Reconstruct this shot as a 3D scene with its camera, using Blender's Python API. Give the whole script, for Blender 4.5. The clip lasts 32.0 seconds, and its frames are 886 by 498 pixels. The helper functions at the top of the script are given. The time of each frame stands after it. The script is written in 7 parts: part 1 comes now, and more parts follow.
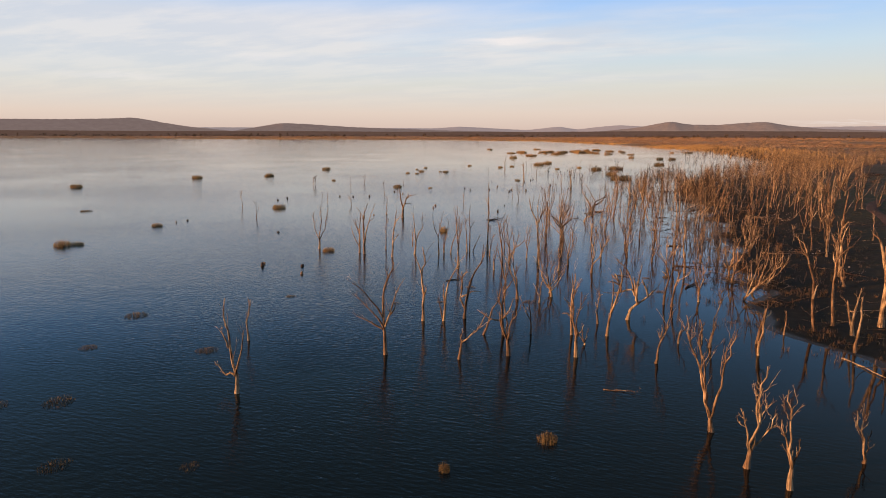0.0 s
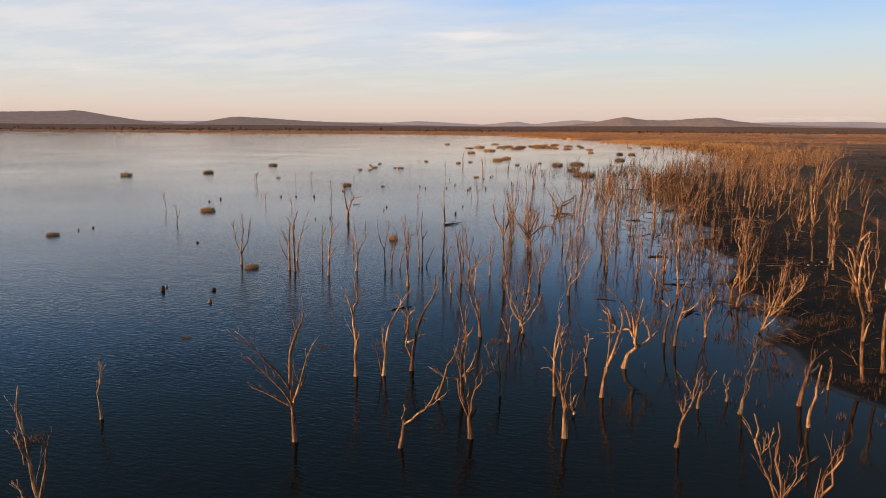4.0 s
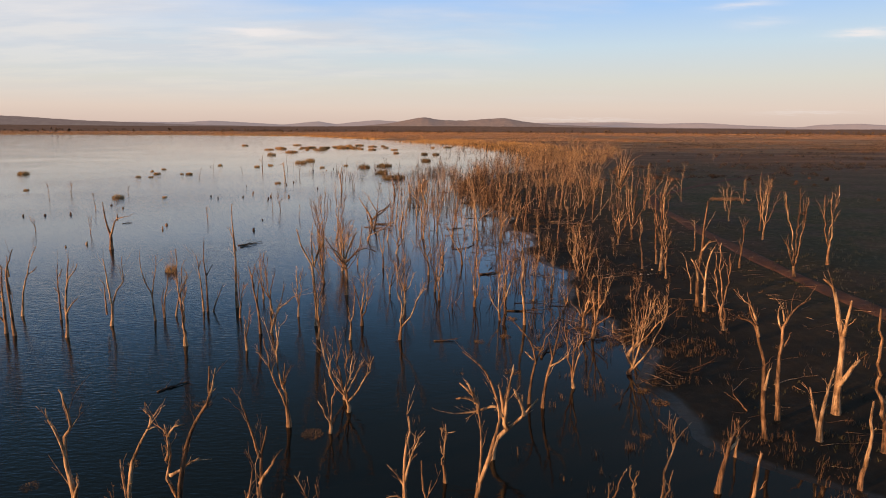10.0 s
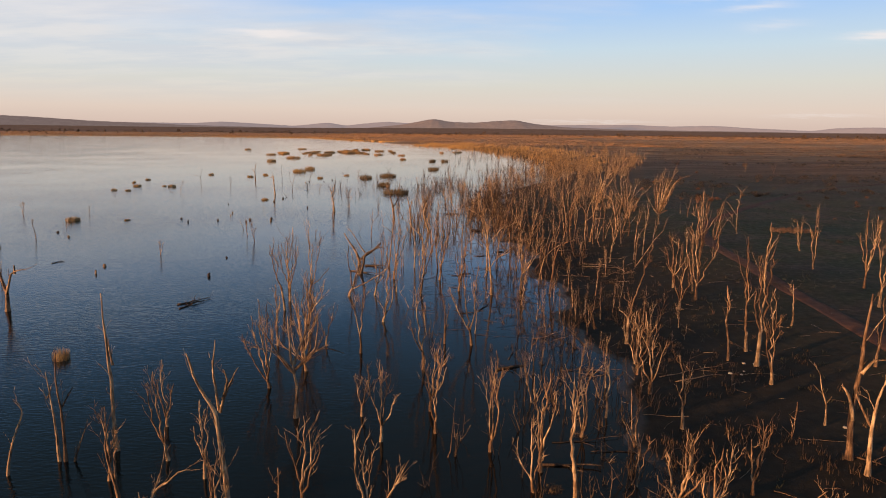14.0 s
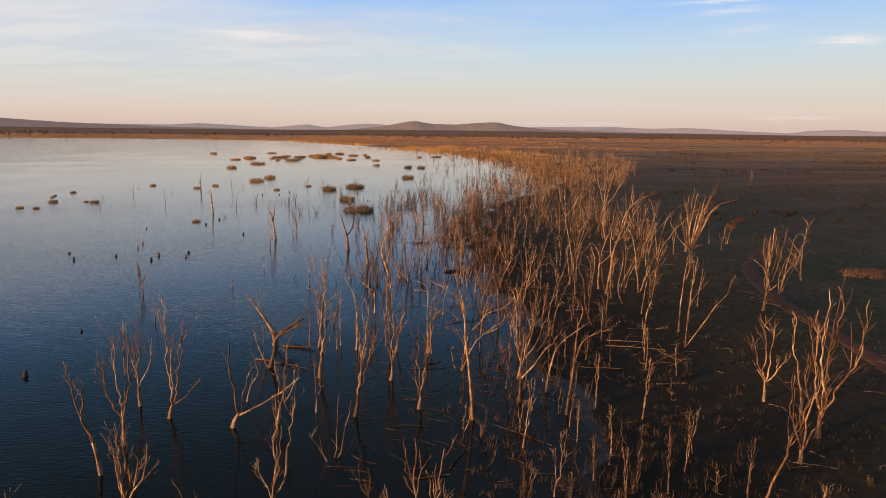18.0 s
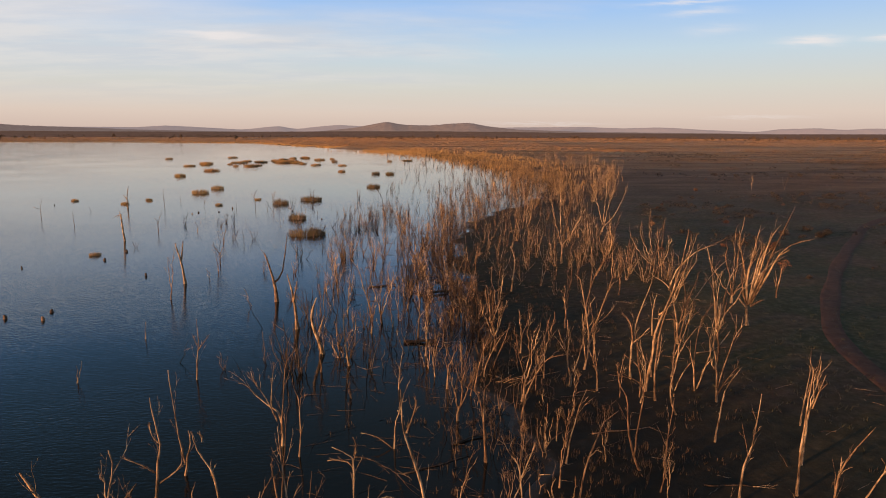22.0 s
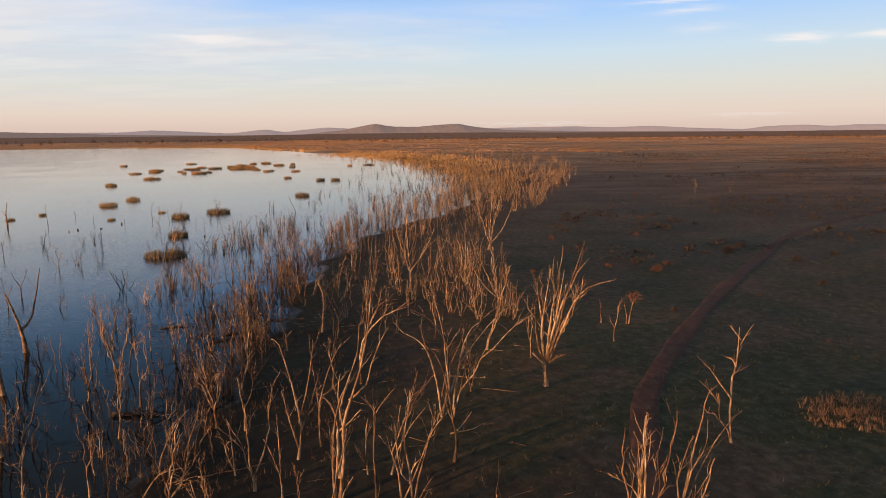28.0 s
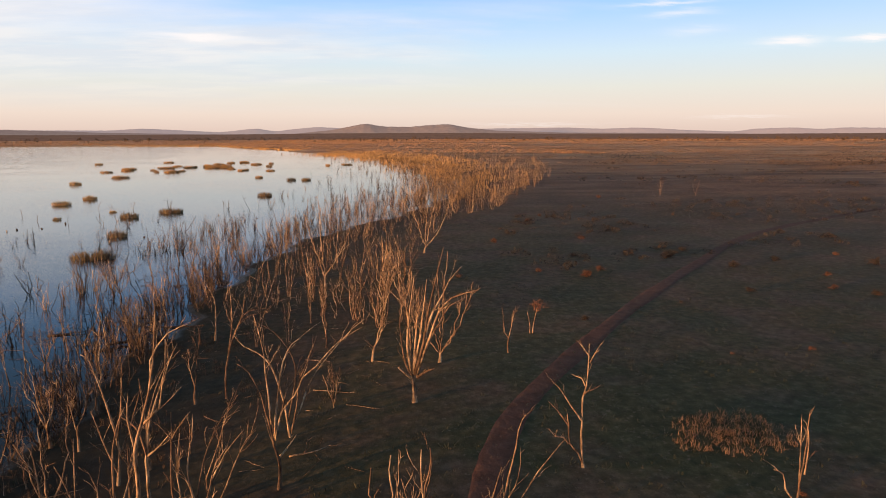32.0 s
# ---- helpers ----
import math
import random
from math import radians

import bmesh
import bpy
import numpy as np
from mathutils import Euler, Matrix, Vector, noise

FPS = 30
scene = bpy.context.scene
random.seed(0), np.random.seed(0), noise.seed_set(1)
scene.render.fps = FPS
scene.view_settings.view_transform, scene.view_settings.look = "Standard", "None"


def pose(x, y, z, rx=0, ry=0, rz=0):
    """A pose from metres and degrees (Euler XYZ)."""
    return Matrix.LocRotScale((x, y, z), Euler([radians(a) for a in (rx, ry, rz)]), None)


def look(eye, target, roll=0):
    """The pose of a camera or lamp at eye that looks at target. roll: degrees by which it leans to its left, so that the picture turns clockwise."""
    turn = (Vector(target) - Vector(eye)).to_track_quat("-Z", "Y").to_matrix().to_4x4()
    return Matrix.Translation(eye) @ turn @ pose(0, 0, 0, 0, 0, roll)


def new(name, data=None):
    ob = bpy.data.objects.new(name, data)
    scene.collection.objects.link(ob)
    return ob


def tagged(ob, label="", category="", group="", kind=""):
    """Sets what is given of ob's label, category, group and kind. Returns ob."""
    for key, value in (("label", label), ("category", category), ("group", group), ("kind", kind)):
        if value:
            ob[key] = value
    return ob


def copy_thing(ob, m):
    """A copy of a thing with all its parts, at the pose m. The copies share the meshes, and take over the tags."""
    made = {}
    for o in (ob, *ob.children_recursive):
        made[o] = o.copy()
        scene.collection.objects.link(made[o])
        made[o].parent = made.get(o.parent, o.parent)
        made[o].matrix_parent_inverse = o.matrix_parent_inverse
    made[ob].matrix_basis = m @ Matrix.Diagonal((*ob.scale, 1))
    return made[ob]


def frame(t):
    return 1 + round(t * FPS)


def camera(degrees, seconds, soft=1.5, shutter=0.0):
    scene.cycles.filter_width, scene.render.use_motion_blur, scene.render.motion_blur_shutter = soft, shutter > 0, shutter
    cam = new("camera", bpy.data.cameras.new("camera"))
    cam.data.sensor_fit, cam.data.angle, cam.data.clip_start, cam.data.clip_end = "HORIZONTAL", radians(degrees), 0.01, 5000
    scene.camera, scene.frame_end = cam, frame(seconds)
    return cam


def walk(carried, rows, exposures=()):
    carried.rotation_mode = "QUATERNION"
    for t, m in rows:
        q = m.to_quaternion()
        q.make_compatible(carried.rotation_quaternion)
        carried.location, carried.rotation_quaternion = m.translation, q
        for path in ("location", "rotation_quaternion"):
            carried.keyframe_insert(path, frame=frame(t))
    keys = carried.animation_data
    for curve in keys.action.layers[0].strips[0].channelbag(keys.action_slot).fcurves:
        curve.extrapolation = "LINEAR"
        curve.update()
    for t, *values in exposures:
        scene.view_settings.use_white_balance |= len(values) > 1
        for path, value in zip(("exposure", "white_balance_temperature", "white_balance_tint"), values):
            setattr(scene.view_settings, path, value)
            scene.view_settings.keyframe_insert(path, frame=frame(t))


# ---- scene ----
cam = camera(70.16, 32.0, soft=1.0)
PATH = [
    (0, pose(3.971, -36.136, 13.601, 79.629, 0, 19.534) @ pose(0, 0, 0, 0, 0, 0.17)),
    (0.5, pose(3.296, -35.334, 13.522, 79.564, 0, 17.297) @ pose(0, 0, 0, 0, 0, 0.16)),
    (1, pose(3.079, -34.405, 13.365, 79.572, 0, 16.726) @ pose(0, 0, 0, 0, 0, 0.27)),
    (1.5, pose(2.844, -33.313, 13.263, 79.532, 0, 16.250) @ pose(0, 0, 0, 0, 0, 0.24)),
    (2, pose(2.521, -31.939, 13.231, 79.483, 0, 15.816) @ pose(0, 0, 0, 0, 0, 0.31)),
    (2.5, pose(2.198, -30.249, 13.224, 79.430, 0, 15.688) @ pose(0, 0, 0, 0, 0, 0.36)),
    (4.5, pose(0.540, -22.310, 13.522, 79.118, 0, 15.776) @ pose(0, 0, 0, 0, 0, 0.39)),
    (5, pose(-0.047, -19.833, 13.603, 79.111, 0, 15.766) @ pose(0, 0, 0, 0, 0, 0.49)),
    (5.5, pose(-0.507, -17.933, 13.767, 79.082, 0, 15.585) @ pose(0, 0, 0, 0, 0, 0.53)),
    (6, pose(-0.992, -16.370, 13.813, 79.105, 0, 15.349) @ pose(0, 0, 0, 0, 0, 0.58)),
    (6.5, pose(-1.114, -15.499, 13.977, 79.117, 0, 12.286) @ pose(0, 0, 0, 0, 0, 0.76)),
    (7, pose(-1.266, -15.242, 13.911, 79.212, 0, 9.752) @ pose(0, 0, 0, 0, 0, 0.85)),
    (7.5, pose(-1.251, -15.318, 13.802, 79.250, 0, 9.247) @ pose(0, 0, 0, 0, 0, 0.93)),
    (8, pose(-1.244, -15.320, 13.808, 79.286, 0, 4.557) @ pose(0, 0, 0, 0, 0, 0.75)),
    (8.5, pose(-1.240, -15.300, 13.761, 79.353, 0, 0.474) @ pose(0, 0, 0, 0, 0, 0.56)),
    (9, pose(-1.263, -15.123, 13.714, 79.315, 0, -1.223) @ pose(0, 0, 0, 0, 0, 0.39)),
    (9.5, pose(-1.060, -14.413, 13.680, 79.307, 0, -1.523) @ pose(0, 0, 0, 0, 0, 0.29)),
    (10, pose(-1.031, -13.216, 13.631, 79.244, 0, -1.759) @ pose(0, 0, 0, 0, 0, 0.29)),
    (10.5, pose(-0.807, -11.628, 13.588, 79.217, 0, -1.975) @ pose(0, 0, 0, 0, 0, 0.23)),
    (11, pose(-0.585, -9.678, 13.621, 79.132, 0, -2.014) @ pose(0, 0, 0, 0, 0, 0.21)),
    (11.5, pose(-0.428, -7.566, 13.734, 79.012, 0, -1.960) @ pose(0, 0, 0, 0, 0, 0.14)),
    (12, pose(-0.296, -5.168, 13.880, 78.983, 0, -1.780) @ pose(0, 0, 0, 0, 0, 0.14)),
    (12.5, pose(-0.174, -2.618, 14.297, 78.986, 0, -0.724) @ pose(0, 0, 0, 0, 0, 0.19)),
    (13, pose(-0.000, -0.000, 14.994, 79.041, 0, -0.332) @ pose(0, 0, 0, 0, 0, 0.35)),
    (13.5, pose(-0.095, 2.599, 15.360, 79.303, 0, -0.593) @ pose(0, 0, 0, 0, 0, 0.50)),
    (14, pose(0.020, 5.483, 15.632, 79.379, 0, -0.890) @ pose(0, 0, 0, 0, 0, 0.54)),
    (14.5, pose(0.148, 8.335, 15.984, 79.299, 0, -1.145) @ pose(0, 0, 0, 0, 0, 0.50)),
    (16.5, pose(1.595, 20.047, 16.321, 79.445, 0, -1.984) @ pose(0, 0, 0, 0, 0, 0.52)),
    (17, pose(1.813, 23.354, 16.533, 79.398, 0, -2.233) @ pose(0, 0, 0, 0, 0, 0.60)),
    (17.5, pose(2.048, 26.705, 16.622, 79.465, 0, -2.455) @ pose(0, 0, 0, 0, 0, 0.63)),
    (18, pose(2.269, 30.200, 16.581, 79.554, 0, -2.647) @ pose(0, 0, 0, 0, 0, 0.61)),
    (18.5, pose(2.838, 33.910, 16.601, 79.619, 0, -2.666) @ pose(0, 0, 0, 0, 0, 0.44)),
    (19, pose(3.358, 37.430, 16.764, 79.562, 0, -2.714) @ pose(0, 0, 0, 0, 0, 0.26)),
    (19.5, pose(3.485, 40.389, 16.856, 79.675, 0, -3.478) @ pose(0, 0, 0, 0, 0, 0.23)),
    (20, pose(3.790, 43.422, 16.980, 79.686, 0, -3.868) @ pose(0, 0, 0, 0, 0, 0.19)),
    (20.5, pose(4.078, 46.081, 17.113, 79.656, 0, -3.985) @ pose(0, 0, 0, 0, 0, 0.26)),
    (21, pose(4.182, 48.746, 17.287, 79.655, 0, -4.304) @ pose(0, 0, 0, 0, 0, 0.26)),
    (21.5, pose(4.341, 50.917, 17.465, 79.623, 0, -4.530) @ pose(0, 0, 0, 0, 0, 0.26)),
    (22, pose(4.785, 53.179, 17.600, 79.631, 0, -4.937) @ pose(0, 0, 0, 0, 0, 0.22)),
    (22.5, pose(5.165, 54.871, 17.725, 79.655, 0, -5.056) @ pose(0, 0, 0, 0, 0, 0.19)),
    (23, pose(6.007, 56.461, 17.896, 79.644, 0, -5.112) @ pose(0, 0, 0, 0, 0, 0.14)),
    (23.5, pose(6.933, 57.544, 17.996, 79.681, 0, -5.553) @ pose(0, 0, 0, 0, 0, 0.10)),
    (24, pose(8.435, 58.549, 18.019, 79.755, 0, -6.398) @ pose(0, 0, 0, 0, 0, -0.08)),
    (24.5, pose(10.026, 59.240, 18.006, 79.799, 0, -6.431) @ pose(0, 0, 0, 0, 0, -0.16)),
    (25, pose(12.093, 60.045, 17.899, 79.838, 0, -6.117) @ pose(0, 0, 0, 0, 0, -0.31)),
    (25.5, pose(14.098, 60.601, 17.963, 79.808, 0, -5.704) @ pose(0, 0, 0, 0, 0, -0.35)),
    (27.5, pose(22.572, 62.588, 18.570, 79.628, 0, -5.567) @ pose(0, 0, 0, 0, 0, -0.50)),
    (28, pose(24.313, 62.876, 18.508, 79.718, 0, -5.562) @ pose(0, 0, 0, 0, 0, -0.55)),
    (28.5, pose(25.375, 63.188, 18.737, 79.584, 0, -5.921) @ pose(0, 0, 0, 0, 0, -0.52)),
    (29, pose(26.678, 63.520, 18.807, 79.544, 0, -6.139) @ pose(0, 0, 0, 0, 0, -0.52)),
    (29.5, pose(27.922, 63.770, 18.859, 79.534, 0, -6.159) @ pose(0, 0, 0, 0, 0, -0.52)),
    (30, pose(29.389, 64.039, 18.834, 79.533, 0, -6.160) @ pose(0, 0, 0, 0, 0, -0.45)),
    (30.5, pose(30.566, 64.322, 18.705, 79.575, 0, -6.150) @ pose(0, 0, 0, 0, 0, -0.31)),
    (31, pose(31.307, 64.529, 18.566, 79.575, 0, -6.334) @ pose(0, 0, 0, 0, 0, -0.26)),
    (31.5, pose(32.016, 64.648, 18.509, 79.618, 0, -6.343) @ pose(0, 0, 0, 0, 0, -0.23)),
    (32, pose(32.848, 64.834, 18.361, 79.745, 0, -6.300) @ pose(0, 0, 0, 0, 0, -0.15)),
]
walk(cam, PATH, ((0, 0.08), (5, 0.05), (18, 0.03), (24, -0.04), (25.5, -0.03), (28, 0.12), (31, 0.26), (32, 0.28)))

# ---- world, sun ----
SUN_DIR = Vector((-0.90, -0.44, 0.0)).normalized()      # towards the sun, behind the camera and to its left
SUN_ELEV = radians(1.6)
SUN_AZ = math.atan2(SUN_DIR.x, SUN_DIR.y)

world = bpy.data.worlds.new("dusk_sky")
scene.world = world
world.use_nodes = True


def nodes_of(tree):
    tree.nodes.clear()
    return tree.nodes, tree.links


def ramp(nd, stops, interp="LINEAR"):
    n = nd.new("ShaderNodeValToRGB")
    n.color_ramp.interpolation = interp
    while len(n.color_ramp.elements) < len(stops):
        n.color_ramp.elements.new(0.5)
    for e, (p, c) in zip(n.color_ramp.elements, stops):
        e.position, e.color = p, (*c, 1) if len(c) == 3 else c
    return n


def maths(nd, ln, op, a, b=0.0, c=None):
    n = nd.new("ShaderNodeMath")
    n.operation = op
    for i, v in enumerate((a, b) if c is None else (a, b, c)):
        if isinstance(v, (int, float)):
            n.inputs[i].default_value = v
        else:
            ln.new(v, n.inputs[i])
    return n.outputs[0]


def mixed(nd, ln, fac, a, b, blend="MIX"):
    n = nd.new("ShaderNodeMix")
    n.data_type, n.blend_type = "RGBA", blend
    for sock, v in ((n.inputs[0], fac), (n.inputs[6], a), (n.inputs[7], b)):
        if isinstance(v, (int, float)):
            sock.default_value = v
        elif isinstance(v, tuple):
            sock.default_value = (*v, 1)
        else:
            ln.new(v, sock)
    return n.outputs[2]


def noise_node(nd, ln, vec, scale, detail=4, rough=0.55, stretch=None):
    if stretch:
        mp = nd.new("ShaderNodeMapping")
        mp.inputs["Scale"].default_value = stretch
        ln.new(vec, mp.inputs[0])
        vec = mp.outputs[0]
    n = nd.new("ShaderNodeTexNoise")
    n.inputs["Scale"].default_value, n.inputs["Detail"].default_value, n.inputs["Roughness"].default_value = scale, detail, rough
    ln.new(vec, n.inputs[0])
    return n.outputs[0]


def build_sky():
    nd, ln = nodes_of(world.node_tree)
    geo = nd.new("ShaderNodeTexCoord")
    sep = nd.new("ShaderNodeSeparateXYZ")
    ln.new(geo.outputs["Generated"], sep.inputs[0])
    sky = nd.new("ShaderNodeTexSky")
    sky.sky_type = "NISHITA"
    sky.sun_disc = False
    sky.sun_elevation, sky.sun_rotation = SUN_ELEV, SUN_AZ
    sky.air_density, sky.dust_density, sky.ozone_density = 1.0, 1.2, 1.5
    bright = mixed(nd, ln, 1.0, sky.outputs[0], (SKY_GAIN,) * 3, "MULTIPLY")
    # thin veil of high haze: peach at the horizon, pale blue above
    z = maths(nd, ln, "MAXIMUM", sep.outputs[2], 0.0)
    veil = ramp(nd, [(0.0, (0.71, 0.535, 0.46)), (0.03, (0.81, 0.665, 0.57)), (0.07, (0.75, 0.735, 0.67)), (0.12, (0.62, 0.755, 0.855)), (0.185, (0.385, 0.62, 1.0)), (0.225, (0.225, 0.45, 0.80)), (0.30, (0.125, 0.27, 0.48)), (0.42, (0.095, 0.155, 0.215)), (1.0, (0.075, 0.078, 0.088))])
    ln.new(z, veil.inputs[0])
    base = mixed(nd, ln, VEIL, bright, veil.outputs[0])
    # clouds: streaks on a flat layer high above
    zz = maths(nd, ln, "ADD", z, 0.10)
    px = maths(nd, ln, "DIVIDE", sep.outputs[0], zz)
    py = maths(nd, ln, "DIVIDE", sep.outputs[1], zz)
    comb = nd.new("ShaderNodeCombineXYZ")
    ln.new(maths(nd, ln, "MULTIPLY", px, 0.45), comb.inputs[0])
    ln.new(maths(nd, ln, "MULTIPLY", py, 0.95), comb.inputs[1])
    big = nd.new("ShaderNodeTexNoise")
    big.inputs["Scale"].default_value, big.inputs["Detail"].default_value, big.inputs["Roughness"].default_value = 0.9, 6, 0.55
    ln.new(comb.outputs[0], big.inputs[0])
    left = maths(nd, ln, "MULTIPLY_ADD", sep.outputs[0], -0.42, 0.02)
    cover = maths(nd, ln, "ADD", big.outputs[0], left)
    mask = ramp(nd, [(0.42, (0, 0, 0)), (0.68, (0.8, 0.8, 0.8))])
    ln.new(cover, mask.inputs[0])
    low = ramp(nd, [(0.03, (0, 0, 0)), (0.12, (1, 1, 1)), (0.165, (1, 1, 1)), (0.215, (0, 0, 0))])
    ln.new(z, low.inputs[0])
    m = mixed(nd, ln, 1.0, mask.outputs[0], low.outputs[0], "MULTIPLY")
    tone = ramp(nd, [(0.42, (0.65, 0.66, 0.70)), (0.60, (0.77, 0.735, 0.72))])
    ln.new(noise_node(nd, ln, comb.outputs[0], 3.1, 5, 0.6), tone.inputs[0])
    clouded = mixed(nd, ln, m, base, tone.outputs[0])
    # single wisps and streaks of cloud: bearing, height, half length, half depth in degrees, density
    az = maths(nd, ln, "MULTIPLY", maths(nd, ln, "ARCTAN2", sep.outputs[0], sep.outputs[1]), 180 / math.pi)
    fray = noise_node(nd, ln, comb.outputs[0], 7.0, 5, 0.6)
    el = maths(nd, ln, "MULTIPLY", maths(nd, ln, "ARCSINE", sep.outputs[2]), 180 / math.pi)
    el = maths(nd, ln, "ADD", el, maths(nd, ln, "MULTIPLY_ADD", fray, 1.2, -0.6))
    total = None
    for a0, e0, la, le, k in ((-14.3, 7.9, 3.6, 0.30, 0.75), (-12.0, 7.95, 1.6, 0.22, 0.5), (-28, 9.2, 13, 1.6, 0.2), (-35, 6.4, 3.5, 0.35, 0.3), (25, 10.4, 3.0, 0.14, 0.6), (26, 9.6, 2.2, 0.25, 0.5), (27.3, 8.2, 2, 0.35, 0.3), (34.2, 7.0, 1.9, 0.28, 0.8), (39.5, 6.9, 1.8, 0.2, 0.85), (14, 0.9, 5, 0.10, 0.3), (31, 1.4, 3, 0.12, 0.3), (-46, 4.4, 4, 0.25, 0.3)):
        u = maths(nd, ln, "POWER", maths(nd, ln, "ABSOLUTE", maths(nd, ln, "MULTIPLY_ADD", az, 1 / la, -a0 / la)), 2.0)
        v = maths(nd, ln, "POWER", maths(nd, ln, "ABSOLUTE", maths(nd, ln, "MULTIPLY_ADD", el, 1 / le, -e0 / le)), 2.0)
        w = maths(nd, ln, "EXPONENT", maths(nd, ln, "MULTIPLY", maths(nd, ln, "ADD", u, v), -1.0))
        w = maths(nd, ln, "MULTIPLY", w, k)
        total = w if total is None else maths(nd, ln, "MAXIMUM", total, w)
    final = mixed(nd, ln, total, clouded, (0.88, 0.82, 0.80))
    bg = nd.new("ShaderNodeBackground")
    bg.inputs[1].default_value = 1.0
    ln.new(final, bg.inputs[0])
    out = nd.new("ShaderNodeOutputWorld")
    ln.new(bg.outputs[0], out.inputs[0])


SKY_GAIN, VEIL = 0.10, 0.9
build_sky()

sun_data = bpy.data.lights.new("sun", "SUN")
sun_data.energy, sun_data.angle, sun_data.color = 8.8, radians(2.4), (1.0, 0.515, 0.215)
sun = new("sun", sun_data)
sun.matrix_world = look((0, 0, 60), (-SUN_DIR.x, -SUN_DIR.y, 60 - math.tan(SUN_ELEV)))


# ---- materials ----
def material(name):
    m = bpy.data.materials.new(name)
    m.use_nodes = True
    nd, ln = nodes_of(m.node_tree)
    out = nd.new("ShaderNodeOutputMaterial")
    bs = nd.new("ShaderNodeBsdfPrincipled")
    ln.new(bs.outputs[0], out.inputs[0])
    return m, nd, ln, bs


def bumped(nd, ln, bs, height, strength, distance):
    b = nd.new("ShaderNodeBump")
    b.inputs["Strength"].default_value, b.inputs["Distance"].default_value = strength, distance
    ln.new(height, b.inputs["Height"])
    ln.new(b.outputs[0], bs.inputs["Normal"])


def bark_material(name, pale, mid, dark):
    m, nd, ln, bs = material(name)
    tc = nd.new("ShaderNodeTexCoord")
    info = nd.new("ShaderNodeObjectInfo")
    grain = noise_node(nd, ln, tc.outputs["Object"], 9.0, 5, 0.6, (1, 1, 0.16))
    blotch = noise_node(nd, ln, tc.outputs["Object"], 1.3, 3)
    c = ramp(nd, [(0.35, dark), (0.46, mid), (0.60, pale)])
    ln.new(grain, c.inputs[0])
    s = ramp(nd, [(0.38, (0.42, 0.37, 0.34)), (0.58, (1, 1, 1))])
    ln.new(blotch, s.inputs[0])
    col = mixed(nd, ln, 1.0, c.outputs[0], s.outputs[0], "MULTIPLY")
    tint = ramp(nd, [(0.0, (0.28, 0.22, 0.20)), (0.25, (0.60, 0.48, 0.42)), (0.5, (0.92, 0.82, 0.75)), (0.8, (1.0, 0.97, 0.93)), (1.0, (1.2, 1.14, 1.06))])
    geo = nd.new("ShaderNodeNewGeometry")
    ln.new(maths(nd, ln, "FRACT", maths(nd, ln, "ADD", info.outputs["Random"], geo.outputs["Random Per Island"])), tint.inputs[0])
    col = mixed(nd, ln, 1.0, col, tint.outputs[0], "MULTIPLY")
    ln.new(col, bs.inputs["Base Color"])
    bs.inputs["Roughness"].default_value = 0.85
    bumped(nd, ln, bs, grain, 0.9, 0.05)
    return m


# one recipe in two tones: pale dead wood and a darker one
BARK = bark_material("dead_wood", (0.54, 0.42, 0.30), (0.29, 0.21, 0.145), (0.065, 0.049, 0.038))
DARK_WOOD = bark_material("waterlogged_wood", (0.15, 0.105, 0.08), (0.075, 0.055, 0.044), (0.026, 0.021, 0.019))


def grass_material(name, a, b, dark):
    m, nd, ln, bs = material(name)
    geo = nd.new("ShaderNodeNewGeometry")
    tc = nd.new("ShaderNodeTexCoord")
    c = ramp(nd, [(0.0, dark), (0.4, a), (1.0, b)])
    n = noise_node(nd, ln, tc.outputs["Object"], 0.8, 3)
    f = maths(nd, ln, "MULTIPLY_ADD", geo.outputs["Random Per Island"], 0.7, maths(nd, ln, "MULTIPLY", n, 0.3))
    ln.new(f, c.inputs[0])
    ln.new(c.outputs[0], bs.inputs["Base Color"])
    bs.inputs["Roughness"].default_value = 0.8
    return m


REED = grass_material("dry_reed", (0.32, 0.215, 0.092), (0.48, 0.335, 0.152), (0.13, 0.09, 0.044))
GOLD_REED = grass_material("golden_reed", (0.36, 0.215, 0.09), (0.52, 0.335, 0.15), (0.20, 0.115, 0.05))
OLIVE_REED = grass_material("olive_reed", (0.14, 0.098, 0.046), (0.25, 0.168, 0.08), (0.055, 0.042, 0.023))
SUNKEN = grass_material("sodden_reed", (0.17, 0.105, 0.042), (0.27, 0.165, 0.07), (0.08, 0.052, 0.024))
STRAW = grass_material("dry_grass", (0.075, 0.055, 0.034), (0.13, 0.092, 0.058), (0.04, 0.034, 0.02))
PALE_GRASS = grass_material("pale_grass", (0.26, 0.150, 0.085), (0.42, 0.255, 0.150), (0.10, 0.056, 0.034))
SEDGE = grass_material("green_sedge", (0.032, 0.033, 0.014), (0.052, 0.048, 0.022), (0.018, 0.019, 0.009))
WEED = grass_material("brown_weed", (0.070, 0.042, 0.024), (0.12, 0.070, 0.038), (0.034, 0.025, 0.016))
RUST = grass_material("rusty_leaves", (0.13, 0.055, 0.026), (0.22, 0.09, 0.042), (0.06, 0.028, 0.018))
DARKLEAF = grass_material("saltbush_leaves", (0.032, 0.021, 0.014), (0.055, 0.034, 0.022), (0.018, 0.014, 0.010))
FLATS_GRASS = grass_material("brown_flats_grass", (0.15, 0.088, 0.052), (0.21, 0.122, 0.072), (0.12, 0.072, 0.045))
GUM = grass_material("gum_leaves", (0.085, 0.055, 0.036), (0.14, 0.088, 0.055), (0.045, 0.034, 0.026))


